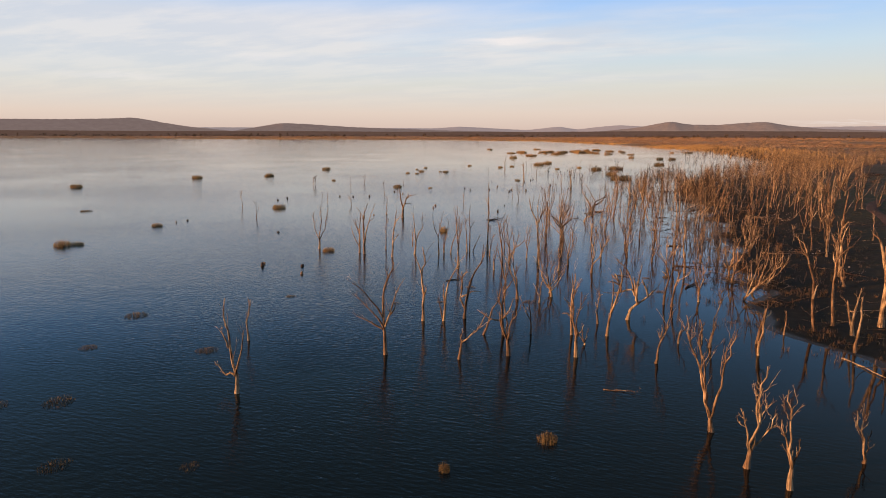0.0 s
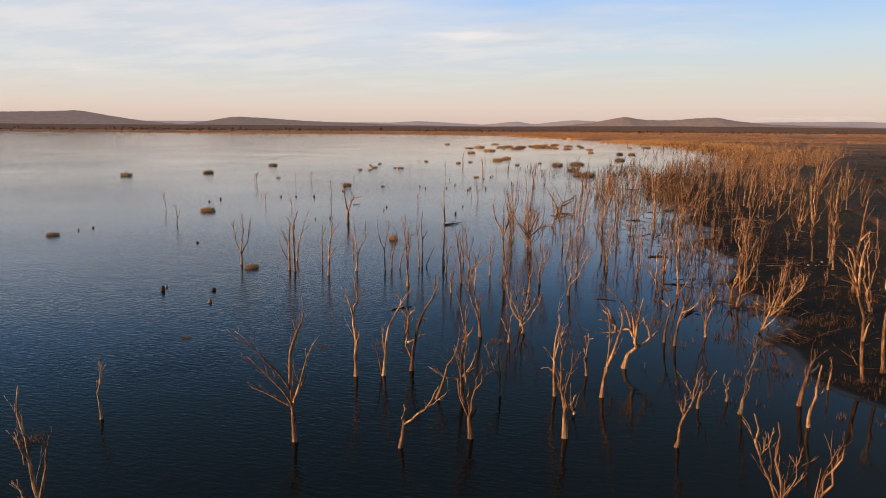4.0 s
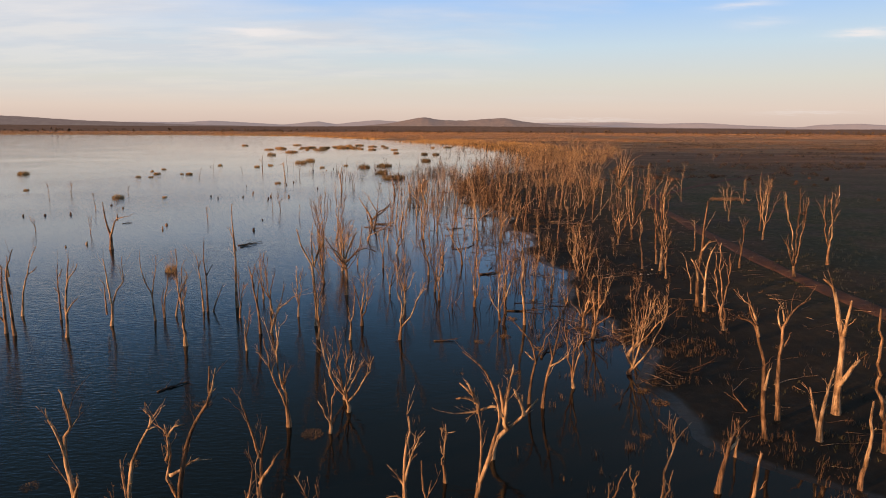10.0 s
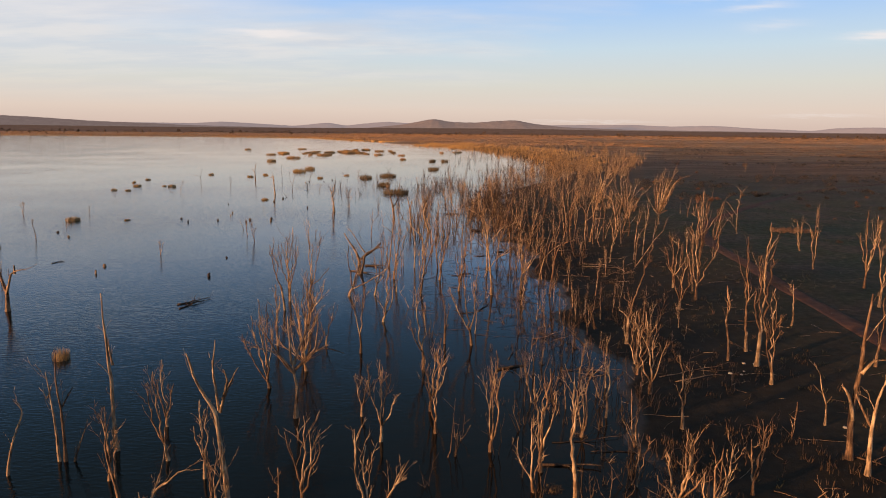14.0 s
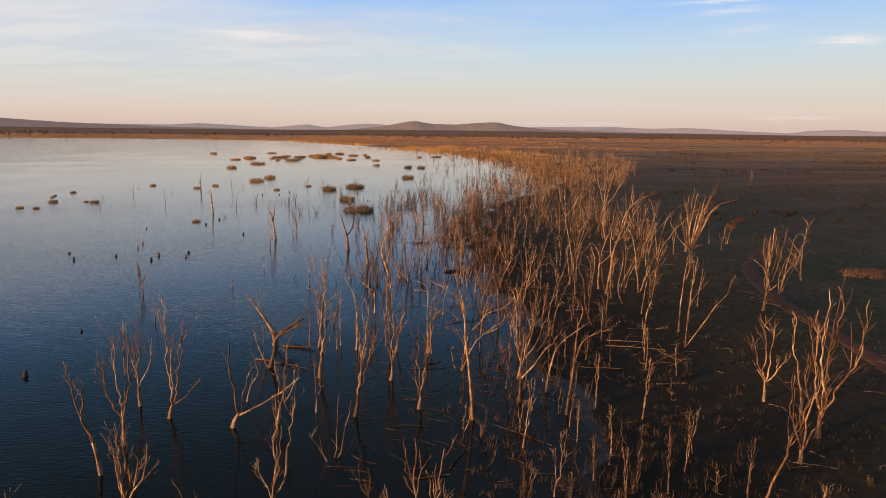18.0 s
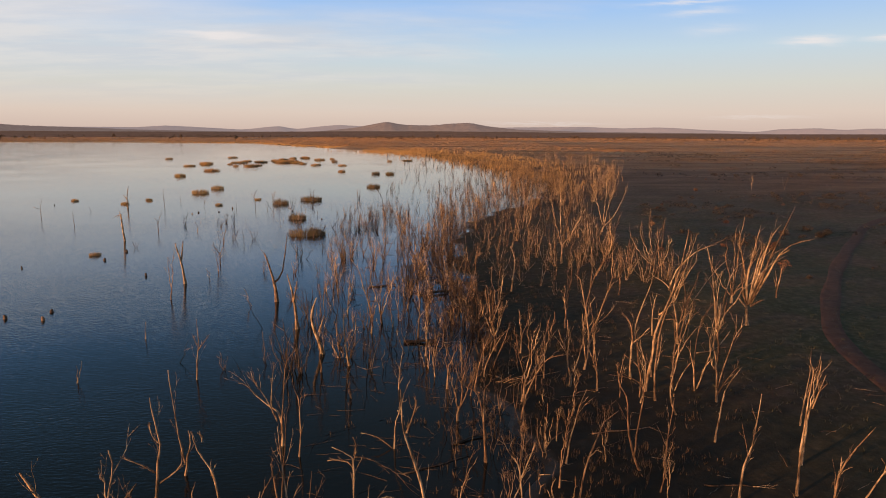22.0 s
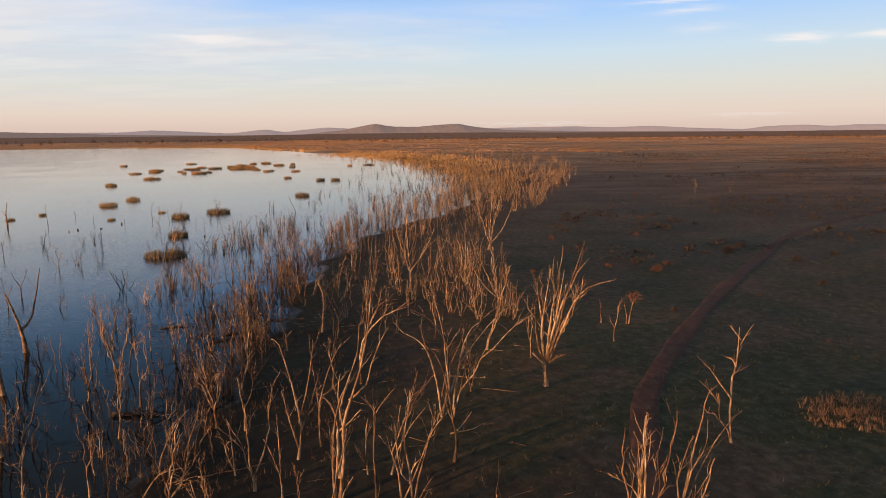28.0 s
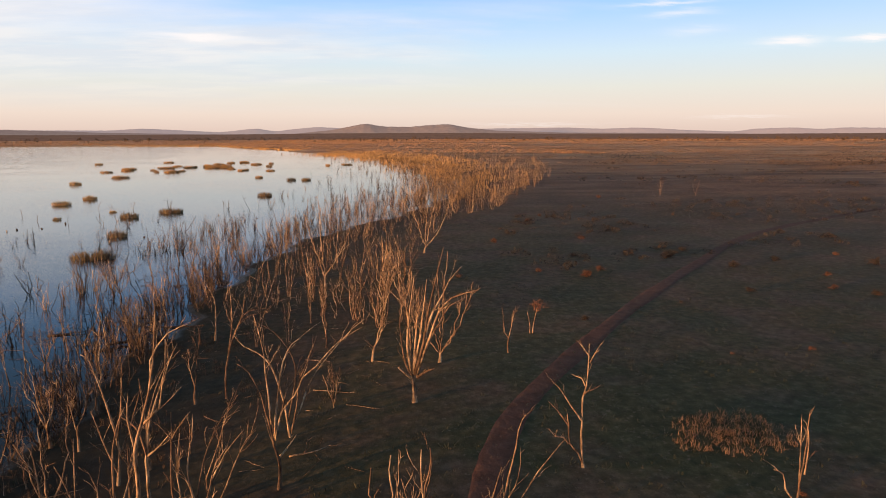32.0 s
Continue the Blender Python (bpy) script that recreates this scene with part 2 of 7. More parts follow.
def water_material():
    m, nd, ln, bs = material("lake_water")
    tc = nd.new("ShaderNodeTexCoord")
    bs.inputs["IOR"].default_value = 1.33
    bs.inputs["Roughness"].default_value = 0.045
    small = noise_node(nd, ln, tc.outputs["Object"], 3.6, 3, 0.5, (0.5, 1.4, 1))
    swell = noise_node(nd, ln, tc.outputs["Object"], 0.5, 2, 0.5, (0.6, 1.3, 1))
    calm = noise_node(nd, ln, tc.outputs["Object"], 0.022, 2, 0.5)
    cr = ramp(nd, [(0.36, (0.4, 0.4, 0.4)), (0.62, (1, 1, 1))])
    ln.new(calm, cr.inputs[0])
    sh = nd.new("ShaderNodeAttribute")
    sh.attribute_name = "open_water"
    h = maths(nd, ln, "MULTIPLY_ADD", swell, 0.5, small)
    h = maths(nd, ln, "MULTIPLY", h, maths(nd, ln, "MULTIPLY", cr.outputs[0], sh.outputs["Fac"]))
    # the head of the bay lies sheltered and nearly smooth
    bay = nd.new("ShaderNodeAttribute")
    bay.attribute_name = "ripple"
    h = maths(nd, ln, "MULTIPLY", h, bay.outputs["Fac"])
    bumped(nd, ln, bs, h, 0.42, 0.07)
    # silty brown over the shallows, dark green-grey where it is deep
    silt = ramp(nd, [(0.0, (0.030, 0.022, 0.016)), (0.35, (0.016, 0.0155, 0.0125)), (1.0, (0.0075, 0.0140, 0.0150))])
    ln.new(sh.outputs["Fac"], silt.inputs[0])
    ln.new(silt.outputs[0], bs.inputs["Base Color"])
    return m


WATER = water_material()


def ground_material():
    m, nd, ln, bs = material("dry_lake_plain")
    tc = nd.new("ShaderNodeTexCoord")
    pos = tc.outputs["Object"]
    fine = noise_node(nd, ln, pos, 1.4, 6, 0.62)
    mid = noise_node(nd, ln, pos, 0.13, 5, 0.6)
    wide = noise_node(nd, ln, pos, 0.012, 4, 0.55, (0.45, 1.6, 1))
    soil = ramp(nd, [(0.30, (0.085, 0.054, 0.036)), (0.50, (0.155, 0.098, 0.066)), (0.72, (0.25, 0.160, 0.108))])
    ln.new(fine, soil.inputs[0])
    grass = ramp(nd, [(0.30, (0.050, 0.050, 0.021)), (0.52, (0.086, 0.082, 0.037)), (0.74, (0.160, 0.138, 0.072))])
    ln.new(fine, grass.inputs[0])
    gm = ramp(nd, [(0.35, (0, 0, 0)), (0.55, (1, 1, 1))])
    ln.new(mid, gm.inputs[0])
    col = mixed(nd, ln, gm.outputs[0], soil.outputs[0], grass.outputs[0])
    # flecks of bleached dead grass
    fleck = ramp(nd, [(0.57, (0, 0, 0)), (0.70, (0.7, 0.7, 0.7))])
    ln.new(noise_node(nd, ln, pos, 2.6, 5, 0.7), fleck.inputs[0])
    col = mixed(nd, ln, fleck.outputs[0], col, (0.24, 0.185, 0.13))
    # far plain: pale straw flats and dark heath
    # lighter than bare ground: the sun caught by upright grass is in the colour
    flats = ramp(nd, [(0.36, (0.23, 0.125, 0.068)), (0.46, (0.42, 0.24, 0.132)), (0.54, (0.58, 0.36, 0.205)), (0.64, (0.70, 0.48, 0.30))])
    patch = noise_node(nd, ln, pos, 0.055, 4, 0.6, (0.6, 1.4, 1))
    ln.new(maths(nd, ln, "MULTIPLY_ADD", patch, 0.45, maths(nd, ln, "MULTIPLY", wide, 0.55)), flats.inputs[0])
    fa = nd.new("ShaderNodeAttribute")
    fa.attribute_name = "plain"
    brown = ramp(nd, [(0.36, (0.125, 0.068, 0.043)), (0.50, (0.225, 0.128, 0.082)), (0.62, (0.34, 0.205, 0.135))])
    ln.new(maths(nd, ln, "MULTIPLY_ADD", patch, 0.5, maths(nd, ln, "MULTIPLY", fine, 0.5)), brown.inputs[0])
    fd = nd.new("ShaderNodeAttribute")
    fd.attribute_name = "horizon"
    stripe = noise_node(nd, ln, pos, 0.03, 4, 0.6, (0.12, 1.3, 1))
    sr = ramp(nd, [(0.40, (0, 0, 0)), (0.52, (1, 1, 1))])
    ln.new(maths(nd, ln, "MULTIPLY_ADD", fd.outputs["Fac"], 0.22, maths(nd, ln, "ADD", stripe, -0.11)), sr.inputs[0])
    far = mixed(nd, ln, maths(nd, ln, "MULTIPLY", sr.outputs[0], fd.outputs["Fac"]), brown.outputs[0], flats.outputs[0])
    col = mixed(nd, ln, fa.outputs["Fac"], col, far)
    # dark mud by the water; inland its tone also stands in for tree-belt shade
    mud = nd.new("ShaderNodeAttribute")
    mud.attribute_name = "mud"
    mud_shade = ramp(nd, [(0.3, (0.021, 0.018, 0.012)), (0.5, (0.035, 0.028, 0.020)), (0.68, (0.058, 0.043, 0.031))])
    ln.new(maths(nd, ln, "MULTIPLY_ADD", fine, 0.5, maths(nd, ln, "MULTIPLY", mid, 0.5)), mud_shade.inputs[0])
    col = mixed(nd, ln, mud.outputs["Fac"], col, mud_shade.outputs[0])
    ln.new(col, bs.inputs["Base Color"])
    wet = nd.new("ShaderNodeAttribute")
    wet.attribute_name = "wet"
    sheen = ramp(nd, [(0.42, (0.95, 0.95, 0.95)), (0.62, (0.38, 0.38, 0.38))])
    ln.new(maths(nd, ln, "MULTIPLY", wet.outputs["Fac"], maths(nd, ln, "MULTIPLY_ADD", mid, 0.7, 0.45)), sheen.inputs[0])
    ln.new(sheen.outputs[0], bs.inputs["Roughness"])
    bs.inputs["Specular IOR Level"].default_value = 0.3
    clods = noise_node(nd, ln, pos, 0.9, 6, 0.7)
    bumped(nd, ln, bs, maths(nd, ln, "MULTIPLY", clods, maths(nd, ln, "MULTIPLY_ADD", fa.outputs["Fac"], 1.0, 0.4)), 0.8, 0.2)
    return m


GROUND = ground_material()


def soil_material(name, a, b, c):
    m, nd, ln, bs = material(name)
    tc = nd.new("ShaderNodeTexCoord")
    fine = noise_node(nd, ln, tc.outputs["Object"], 1.1, 6, 0.6)
    r = ramp(nd, [(0.32, a), (0.5, b), (0.7, c)])
    ln.new(fine, r.inputs[0])
    ln.new(r.outputs[0], bs.inputs["Base Color"])
    bs.inputs["Roughness"].default_value = 0.95
    bumped(nd, ln, bs, fine, 0.7, 0.16)
    return m


TRACK = soil_material("red_earth", (0.115, 0.045, 0.027), (0.15, 0.063, 0.039), (0.19, 0.084, 0.054))
STONE = soil_material("pale_stone", (0.30, 0.26, 0.22), (0.42, 0.37, 0.32), (0.52, 0.47, 0.42))


def hill_material(name, a, b, c, haze_glow):
    """Backdrop of distance: wooded slopes with tree clumps, glowing to stand in for haze."""
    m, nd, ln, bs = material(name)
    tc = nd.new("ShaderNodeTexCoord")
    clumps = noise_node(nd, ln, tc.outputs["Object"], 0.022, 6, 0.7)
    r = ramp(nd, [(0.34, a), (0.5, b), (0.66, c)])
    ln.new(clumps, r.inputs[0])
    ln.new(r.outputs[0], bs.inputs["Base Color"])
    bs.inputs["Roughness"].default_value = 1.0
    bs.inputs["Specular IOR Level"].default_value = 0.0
    # added emission: the hazy distance is put on as a glow
    bs.inputs["Emission Color"].default_value = (*haze_glow, 1)
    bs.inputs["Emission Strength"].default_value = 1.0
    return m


# the last colour of each is the glow that pales it like haze
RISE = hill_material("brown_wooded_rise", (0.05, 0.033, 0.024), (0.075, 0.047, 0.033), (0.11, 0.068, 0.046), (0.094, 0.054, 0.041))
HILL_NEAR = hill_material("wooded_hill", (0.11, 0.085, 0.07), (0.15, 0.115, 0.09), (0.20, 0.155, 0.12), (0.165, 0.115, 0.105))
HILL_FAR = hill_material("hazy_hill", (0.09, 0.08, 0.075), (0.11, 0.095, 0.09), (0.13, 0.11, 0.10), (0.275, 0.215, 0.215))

SHORE_Y = (-208.4, -62.5, -41.7, -10.4, 5.2, 10.4, 20.8, 62.5, 104.2, 123, 145.9, 171.9, 187.6, 211.5, 231.3, 260.5, 312.6, 396, 468.9, 573.1, 639.8, 719, 791.9)
SHORE_X = (60.7, 30.4, 27.3, 21.3, 16.2, 12.7, 11.4, 11.6, 11.6, 13.2, 14.2, 19.0, 25.0, 39.5, 47.5, 57.0, 70.0, 70.8, 67.8, 50.6, 20.2, 0, -60.7)
FAR_X = (-4554, -1619.2, -910.8, -470.6, -235.8, -128.5, 0, 101.2)
FAR_Y = (800, 1020, 1230, 1270, 1220, 980, 750, 625.2)


def inland(x, y):
    """Metres from the water's edge, about; negative in the lake."""
    wob = 1.1 * np.sin(y * 0.31) + 0.5 * np.sin(y * 0.83 + 1.0) + 0.16 * np.sin(y * 1.9)
    a = x - np.interp(y, SHORE_Y, SHORE_X) - wob
    b = y - np.interp(x, FAR_X, FAR_Y)
    return np.maximum(a, b)


def ground_z(x, y):
    d = inland(x, y)
    even = np.maximum(x - np.interp(y, SHORE_Y, SHORE_X), y - np.interp(x, FAR_X, FAR_Y))
    s = np.clip((even - 1) / 26, 0, 1)
    rise = 1.6 * s * s * (3 - 2 * s)
    bump = 0.05 * np.sin(x * 0.21 + 1.3 * np.sin(y * 0.11)) * np.sin(y * 0.17 + x * 0.05)
    edge = np.clip(d * 0.05, -1.5, 0.05)
    return edge + rise + bump * np.clip(even / 10, 0, 1)


def gz(x, y):
    return float(ground_z(np.array(float(x)), np.array(float(y))))


# ---- mesh helpers ----
def mesh_of(name, verts, faces, mat, smooth=False):
    me = bpy.data.meshes.new(name)
    me.from_pydata(verts, [], faces)
    if mat:
        me.materials.append(mat)
    if smooth:
        me.polygons.foreach_set("use_smooth", [True] * len(me.polygons))
    me.update()
    return me


def part(name, me, parent, label=""):
    ob = new(name, me)
    ob.parent = parent
    return tagged(ob, label=label)


class Shape:
    """Collects tubes, blades and clumps into one mesh."""

    def __init__(self):
        self.v, self.f = [], []

    def tube(self, pts, radii, sides=6, rng=None, root=None):
        """A tapered tube; root: an earlier vertex that its foot grows out of."""
        base = len(self.v)
        n = len(pts)
        for i, p in enumerate(pts):
            d = (pts[min(i + 1, n - 1)] - pts[max(i - 1, 0)])
            d = d.normalized() if d.length > 1e-6 else Vector((0, 0, 1))
            a = d.cross(Vector((0.31, 0.93, 0.17))).normalized()
            b = d.cross(a)
            for k in range(sides):
                t = 2 * math.pi * k / sides
                r = radii[i] * (1 + (rng.uniform(-0.14, 0.14) if rng else 0))
                q = p + a * (r * math.cos(t)) + b * (r * math.sin(t))
                self.v.append((q.x, q.y, q.z))
        for i in range(n - 1):
            for k in range(sides):
                k2 = (k + 1) % sides
                self.f.append((base + i * sides + k, base + i * sides + k2, base + (i + 1) * sides + k2, base + (i + 1) * sides + k))
        self.f.append(tuple(base + (n - 1) * sides + k for k in range(sides)))
        if root is None:
            self.f.append(tuple(base + k for k in reversed(range(sides))))
        else:
            self.f += [(base + (k + 1) % sides, base + k, root) for k in range(sides)]
        return base

    def blade(self, x, y, z, h, w, ang, lean, la):
        b = len(self.v)
        cx, sx = math.cos(ang) * w, math.sin(ang) * w
        tx, ty = math.cos(la) * lean, math.sin(la) * lean
        self.v += [(x - cx, y - sx, z), (x + cx, y + sx, z), (x + cx * 0.6 + tx * 0.4, y + sx * 0.6 + ty * 0.4, z + h * 0.6), (x - cx * 0.6 + tx * 0.4, y - sx * 0.6 + ty * 0.4, z + h * 0.6), (x + tx, y + ty, z + h)]
        self.f += [(b, b + 1, b + 2, b + 3), (b + 3, b + 2, b + 4)]

    def leaf(self, p, s, rng):
        b = len(self.v)
        n = Vector((rng.gauss(0, 1), rng.gauss(0, 1), rng.gauss(0, 1))).normalized()
        a = n.orthogonal().normalized()
        c = n.cross(a)
        for u, w in ((-1, 0), (0, -0.5), (1, 0), (0, 0.5)):
            q = p + a * (u * s) + c * (w * s)
            self.v.append((q.x, q.y, q.z))
        self.f.append((b, b + 1, b + 2, b + 3))

    def mesh(self, name, mat, smooth=False):
        return mesh_of(name, self.v, self.f, mat, smooth)


def curve_points(a, c, b, n, wob, rng):
    pts = []
    wx, wy, ph = rng.uniform(-1, 1), rng.uniform(-1, 1), rng.uniform(0, 6)
    for i in range(n + 1):
        t = i / n
        p = a * ((1 - t) ** 2) + c * (2 * t * (1 - t)) + b * (t * t)
        k = wob * math.sin(t * math.pi) * 0.6
        j = wob * 0.35 if 0 < i < n else 0
        p = p + Vector((k * wx * math.sin(t * 7 + ph) + rng.uniform(-j, j), k * wy * math.cos(t * 6 + ph) + rng.uniform(-j, j), rng.uniform(-j, j) * 0.5))
        pts.append(p)
    return pts


# ---- setting: ground, water, hills ----
def axis(lo, hi, step, far, n):
    mid = list(np.arange(lo, hi + 0.01, step))
    up = [hi + (far - hi) * ((i + 1) / n) ** 2.4 for i in range(n)]
    down = [lo - (far + lo) * ((i + 1) / n) ** 2.4 for i in range(n)]
    return np.array(down[::-1] + mid + up)


def sheet(name, xs, ys, zfun, mat):
    X, Y = np.meshgrid(xs, ys)
    Z = zfun(X, Y)
    nx, ny = len(xs), len(ys)
    verts = np.stack([X.ravel(), Y.ravel(), Z.ravel()], -1)
    i = np.arange(nx * ny).reshape(ny, nx)
    faces = np.stack([i[:-1, :-1].ravel(), i[:-1, 1:].ravel(), i[1:, 1:].ravel(), i[1:, :-1].ravel()], -1)
    me = mesh_of(name, verts.tolist(), faces.tolist(), mat, True)
    return new(name, me), verts


def add_attribute(ob, name, values):
    at = ob.data.attributes.new(name, "FLOAT", "POINT")
    at.data.foreach_set("value", np.asarray(values, dtype=np.float32))


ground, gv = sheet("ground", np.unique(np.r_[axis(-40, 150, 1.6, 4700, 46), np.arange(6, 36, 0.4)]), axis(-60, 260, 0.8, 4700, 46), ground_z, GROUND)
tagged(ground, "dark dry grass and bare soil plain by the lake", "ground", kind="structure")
gd = inland(gv[:, 0], gv[:, 1])
# mud at the shore, widened inland to darken ground the trees would shade
add_attribute(ground, "mud", np.clip(1 - (gd - 9) / (20 + 12 * np.exp(-((gv[:, 1] - 70) / 15) ** 2) + 16 * np.clip((62 - gv[:, 1]) / 25, 0, 1)), 0, 1) * (gv[:, 1] < 500) * (1 - 0.55 * np.clip((gv[:, 1] - 90) / 50, 0, 1)))
add_attribute(ground, "wet", np.clip(1 - (gd - 0.2) / 1.9, 0, 1))
# plain and horizon grow with distance and bring in the sun-paled colours
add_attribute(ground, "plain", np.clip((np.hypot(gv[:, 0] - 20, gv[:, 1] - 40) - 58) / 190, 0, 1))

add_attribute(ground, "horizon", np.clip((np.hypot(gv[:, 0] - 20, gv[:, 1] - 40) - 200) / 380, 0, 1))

water, wv = sheet("water", axis(-60, 75, 3.0, 4650, 30), axis(-60, 420, 3.0, 4650, 30), lambda x, y: x * 0, WATER)
tagged(water, "dark still lake water with small ripples", "water", kind="structure")
wd = -inland(wv[:, 0], wv[:, 1])
add_attribute(water, "open_water", np.clip((wd - 2) / 22, 0.04, 1))
add_attribute(water, "ripple", 1 - 0.62 * np.clip((wv[:, 1] - 115) / 150, 0, 1) * np.clip((wv[:, 0] + 260) / 160, 0, 1))


def ridge(name, label, skyline, dist, mat, depth=500, seed=0):
    """A range of wooded hills on the horizon: bearing and height angle in degrees of its crest."""
    az = np.arange(skyline[0][0], skyline[-1][0] + 0.01, 0.12)
    el = np.interp(az, [s[0] for s in skyline], [s[1] for s in skyline])
    el = np.convolve(np.pad(el, 6, mode="edge"), np.hanning(15)[1:-1] / np.hanning(15).sum(), "valid")
    rows = [(-1, -0.15), (-0.86, 0.03), (-0.72, 0.18), (-0.57, 0.36), (-0.42, 0.55), (-0.28, 0.73), (-0.15, 0.88), (-0.07, 0.95), (0, 1.0), (0.3, 0.8), (0.6, -0.1)]
    verts, faces = [], []
    for off, k in rows:
        for a, e in zip(az, el):
            r = dist + off * depth
            n = noise.noise(Vector((a * 0.55, off * 6, seed)))
            n2 = noise.noise(Vector((a * 2.1, off * 15, seed + 5)))
            n3 = noise.noise(Vector((a * 7.3, off * 31, seed + 9)))
            top = max(15 + dist * math.tan(radians(e)), 3)
            h = top * (k + (0.05 * n + 0.03 * n2) * (1 if 0 < k < 1 else 0.35 * (k == 1))) + (0.7 * n2 + 1.0 * n3) * dist / 4000
            verts.append((10 + r * math.sin(radians(a)), r * math.cos(radians(a)), h))
    m = len(az)
    for i in range(len(rows) - 1):
        for j in range(m - 1):
            faces.append((i * m + j, i * m + j + 1, (i + 1) * m + j + 1, (i + 1) * m + j))
    return tagged(new(name, mesh_of(name, verts, faces, mat, True)), label, "hill", kind="structure")


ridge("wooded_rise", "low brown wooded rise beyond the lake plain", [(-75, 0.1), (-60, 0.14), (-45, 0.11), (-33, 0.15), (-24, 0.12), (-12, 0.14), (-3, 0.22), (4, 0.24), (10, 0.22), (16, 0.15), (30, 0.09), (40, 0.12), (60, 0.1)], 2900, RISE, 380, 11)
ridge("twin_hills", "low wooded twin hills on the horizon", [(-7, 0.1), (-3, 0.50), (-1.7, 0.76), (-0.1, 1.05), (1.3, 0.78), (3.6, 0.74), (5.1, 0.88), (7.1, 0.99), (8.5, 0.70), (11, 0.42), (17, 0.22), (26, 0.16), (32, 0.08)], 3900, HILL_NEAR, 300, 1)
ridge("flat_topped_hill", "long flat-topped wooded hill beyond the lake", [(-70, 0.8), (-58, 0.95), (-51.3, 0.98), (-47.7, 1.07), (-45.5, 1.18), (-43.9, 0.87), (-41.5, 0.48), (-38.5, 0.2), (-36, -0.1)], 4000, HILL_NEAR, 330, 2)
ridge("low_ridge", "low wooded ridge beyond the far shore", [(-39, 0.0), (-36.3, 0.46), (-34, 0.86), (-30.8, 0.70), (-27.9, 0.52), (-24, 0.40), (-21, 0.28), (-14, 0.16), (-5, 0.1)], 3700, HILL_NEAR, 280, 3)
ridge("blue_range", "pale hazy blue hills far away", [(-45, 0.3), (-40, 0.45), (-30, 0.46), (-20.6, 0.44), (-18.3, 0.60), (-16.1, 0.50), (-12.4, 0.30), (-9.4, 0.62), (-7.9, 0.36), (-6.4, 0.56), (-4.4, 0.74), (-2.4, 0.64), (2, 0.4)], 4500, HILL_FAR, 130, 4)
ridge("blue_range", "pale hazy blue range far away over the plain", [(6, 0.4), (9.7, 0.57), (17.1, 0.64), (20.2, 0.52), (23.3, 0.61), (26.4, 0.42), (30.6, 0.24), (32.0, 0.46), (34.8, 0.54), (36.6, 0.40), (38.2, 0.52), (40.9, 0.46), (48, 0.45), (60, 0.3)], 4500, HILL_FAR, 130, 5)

TRACK_LINE = ((29.2, -58), (30.4, 8), (30.6, 28), (30.8, 35), (31.3, 45), (32.3, 54), (33.2, 64), (34.3, 72), (35.2, 80), (36.4, 88), (38.2, 94), (40.6, 99.5), (44.5, 105.5), (50, 112.5), (59, 124), (71, 137.5), (91, 159.5), (104.5, 170), (125, 183), (151.8, 198))


def smooth_line(pts, step):
    t = np.r_[0, np.cumsum(np.hypot(*np.diff(np.array(pts), axis=0).T))]
    s = np.arange(0, t[-1], step)
    xy = np.stack([np.interp(s, t, [p[0] for p in pts]), np.interp(s, t, [p[1] for p in pts])], -1)
    for _ in range(40):
        xy[1:-1] = (xy[:-2] + 2 * xy[1:-1] + xy[2:]) / 4
    return xy


def make_track():
    xy = smooth_line(TRACK_LINE, 1.0)
    d = np.gradient(xy, axis=0)
    d /= np.linalg.norm(d, axis=1)[:, None]
    nrm = np.stack([d[:, 1], -d[:, 0]], -1)
    prof = ((-1.3, -0.02), (-1.0, 0.035), (-0.6, 0.03), (0, 0.05), (0.6, 0.03), (1.0, 0.035), (1.3, -0.02))
    verts, faces = [], []
    rng = random.Random(3)
    for i, p in enumerate(xy):
        wl, wr = 1 + 0.12 * math.sin(i * 0.37) + rng.uniform(-.05, .05), 1 + 0.12 * math.sin(i * 0.29 + 2) + rng.uniform(-.05, .05)
        for o, h in prof:
            q = p + nrm[i] * o * (wl if o < 0 else wr) * 0.68
            verts.append((q[0], q[1], gz(q[0], q[1]) + h))
    m = len(prof)
    for i in range(len(xy) - 1):
        for j in range(m - 1):
            faces.append((i * m + j, i * m + j + 1, (i + 1) * m + j + 1, (i + 1) * m + j))
    tagged(new("track", mesh_of("track", verts, faces, TRACK, True)), "winding track of bare red earth", "track", kind="structure")


make_track()


# ---- dead trees ----
def limb(shape, a, c, b, r0, r1, n, rng, sides=6, wob=0.12, root=None):
    """A bent tapered limb; gives its middle line, its radii and its first vertex."""
    pts = curve_points(a, c, b, n, wob, rng)
    radii = [r0 + (r1 - r0) * (i / n) ** 0.85 for i in range(n + 1)]
    base = shape.tube(pts, radii, sides, rng, root)
    return pts, radii, base


def twig(shape, p, way, ln, r, rng, root=None):
    e = p + way * ln + Vector((0, 0, ln * 0.12))
    q, _, base = limb(shape, p, p.lerp(e, 0.5) + way.orthogonal() * ln * rng.uniform(-0.15, 0.15), e, r, 0.006, 4, rng, 4, 0.05 + ln * 0.03, root)
    for k in (2, 3):
        if rng.random() < 0.6:
            w2 = (way + Vector((rng.gauss(0, 0.6), rng.gauss(0, 0.6), 0.3))).normalized()
            e2 = q[k] + w2 * ln * rng.uniform(0.25, 0.55)
            limb(shape, q[k], q[k].lerp(e2, 0.5), e2, r * 0.5, 0.005, 3, rng, 4, 0.03, base + 4 * k)


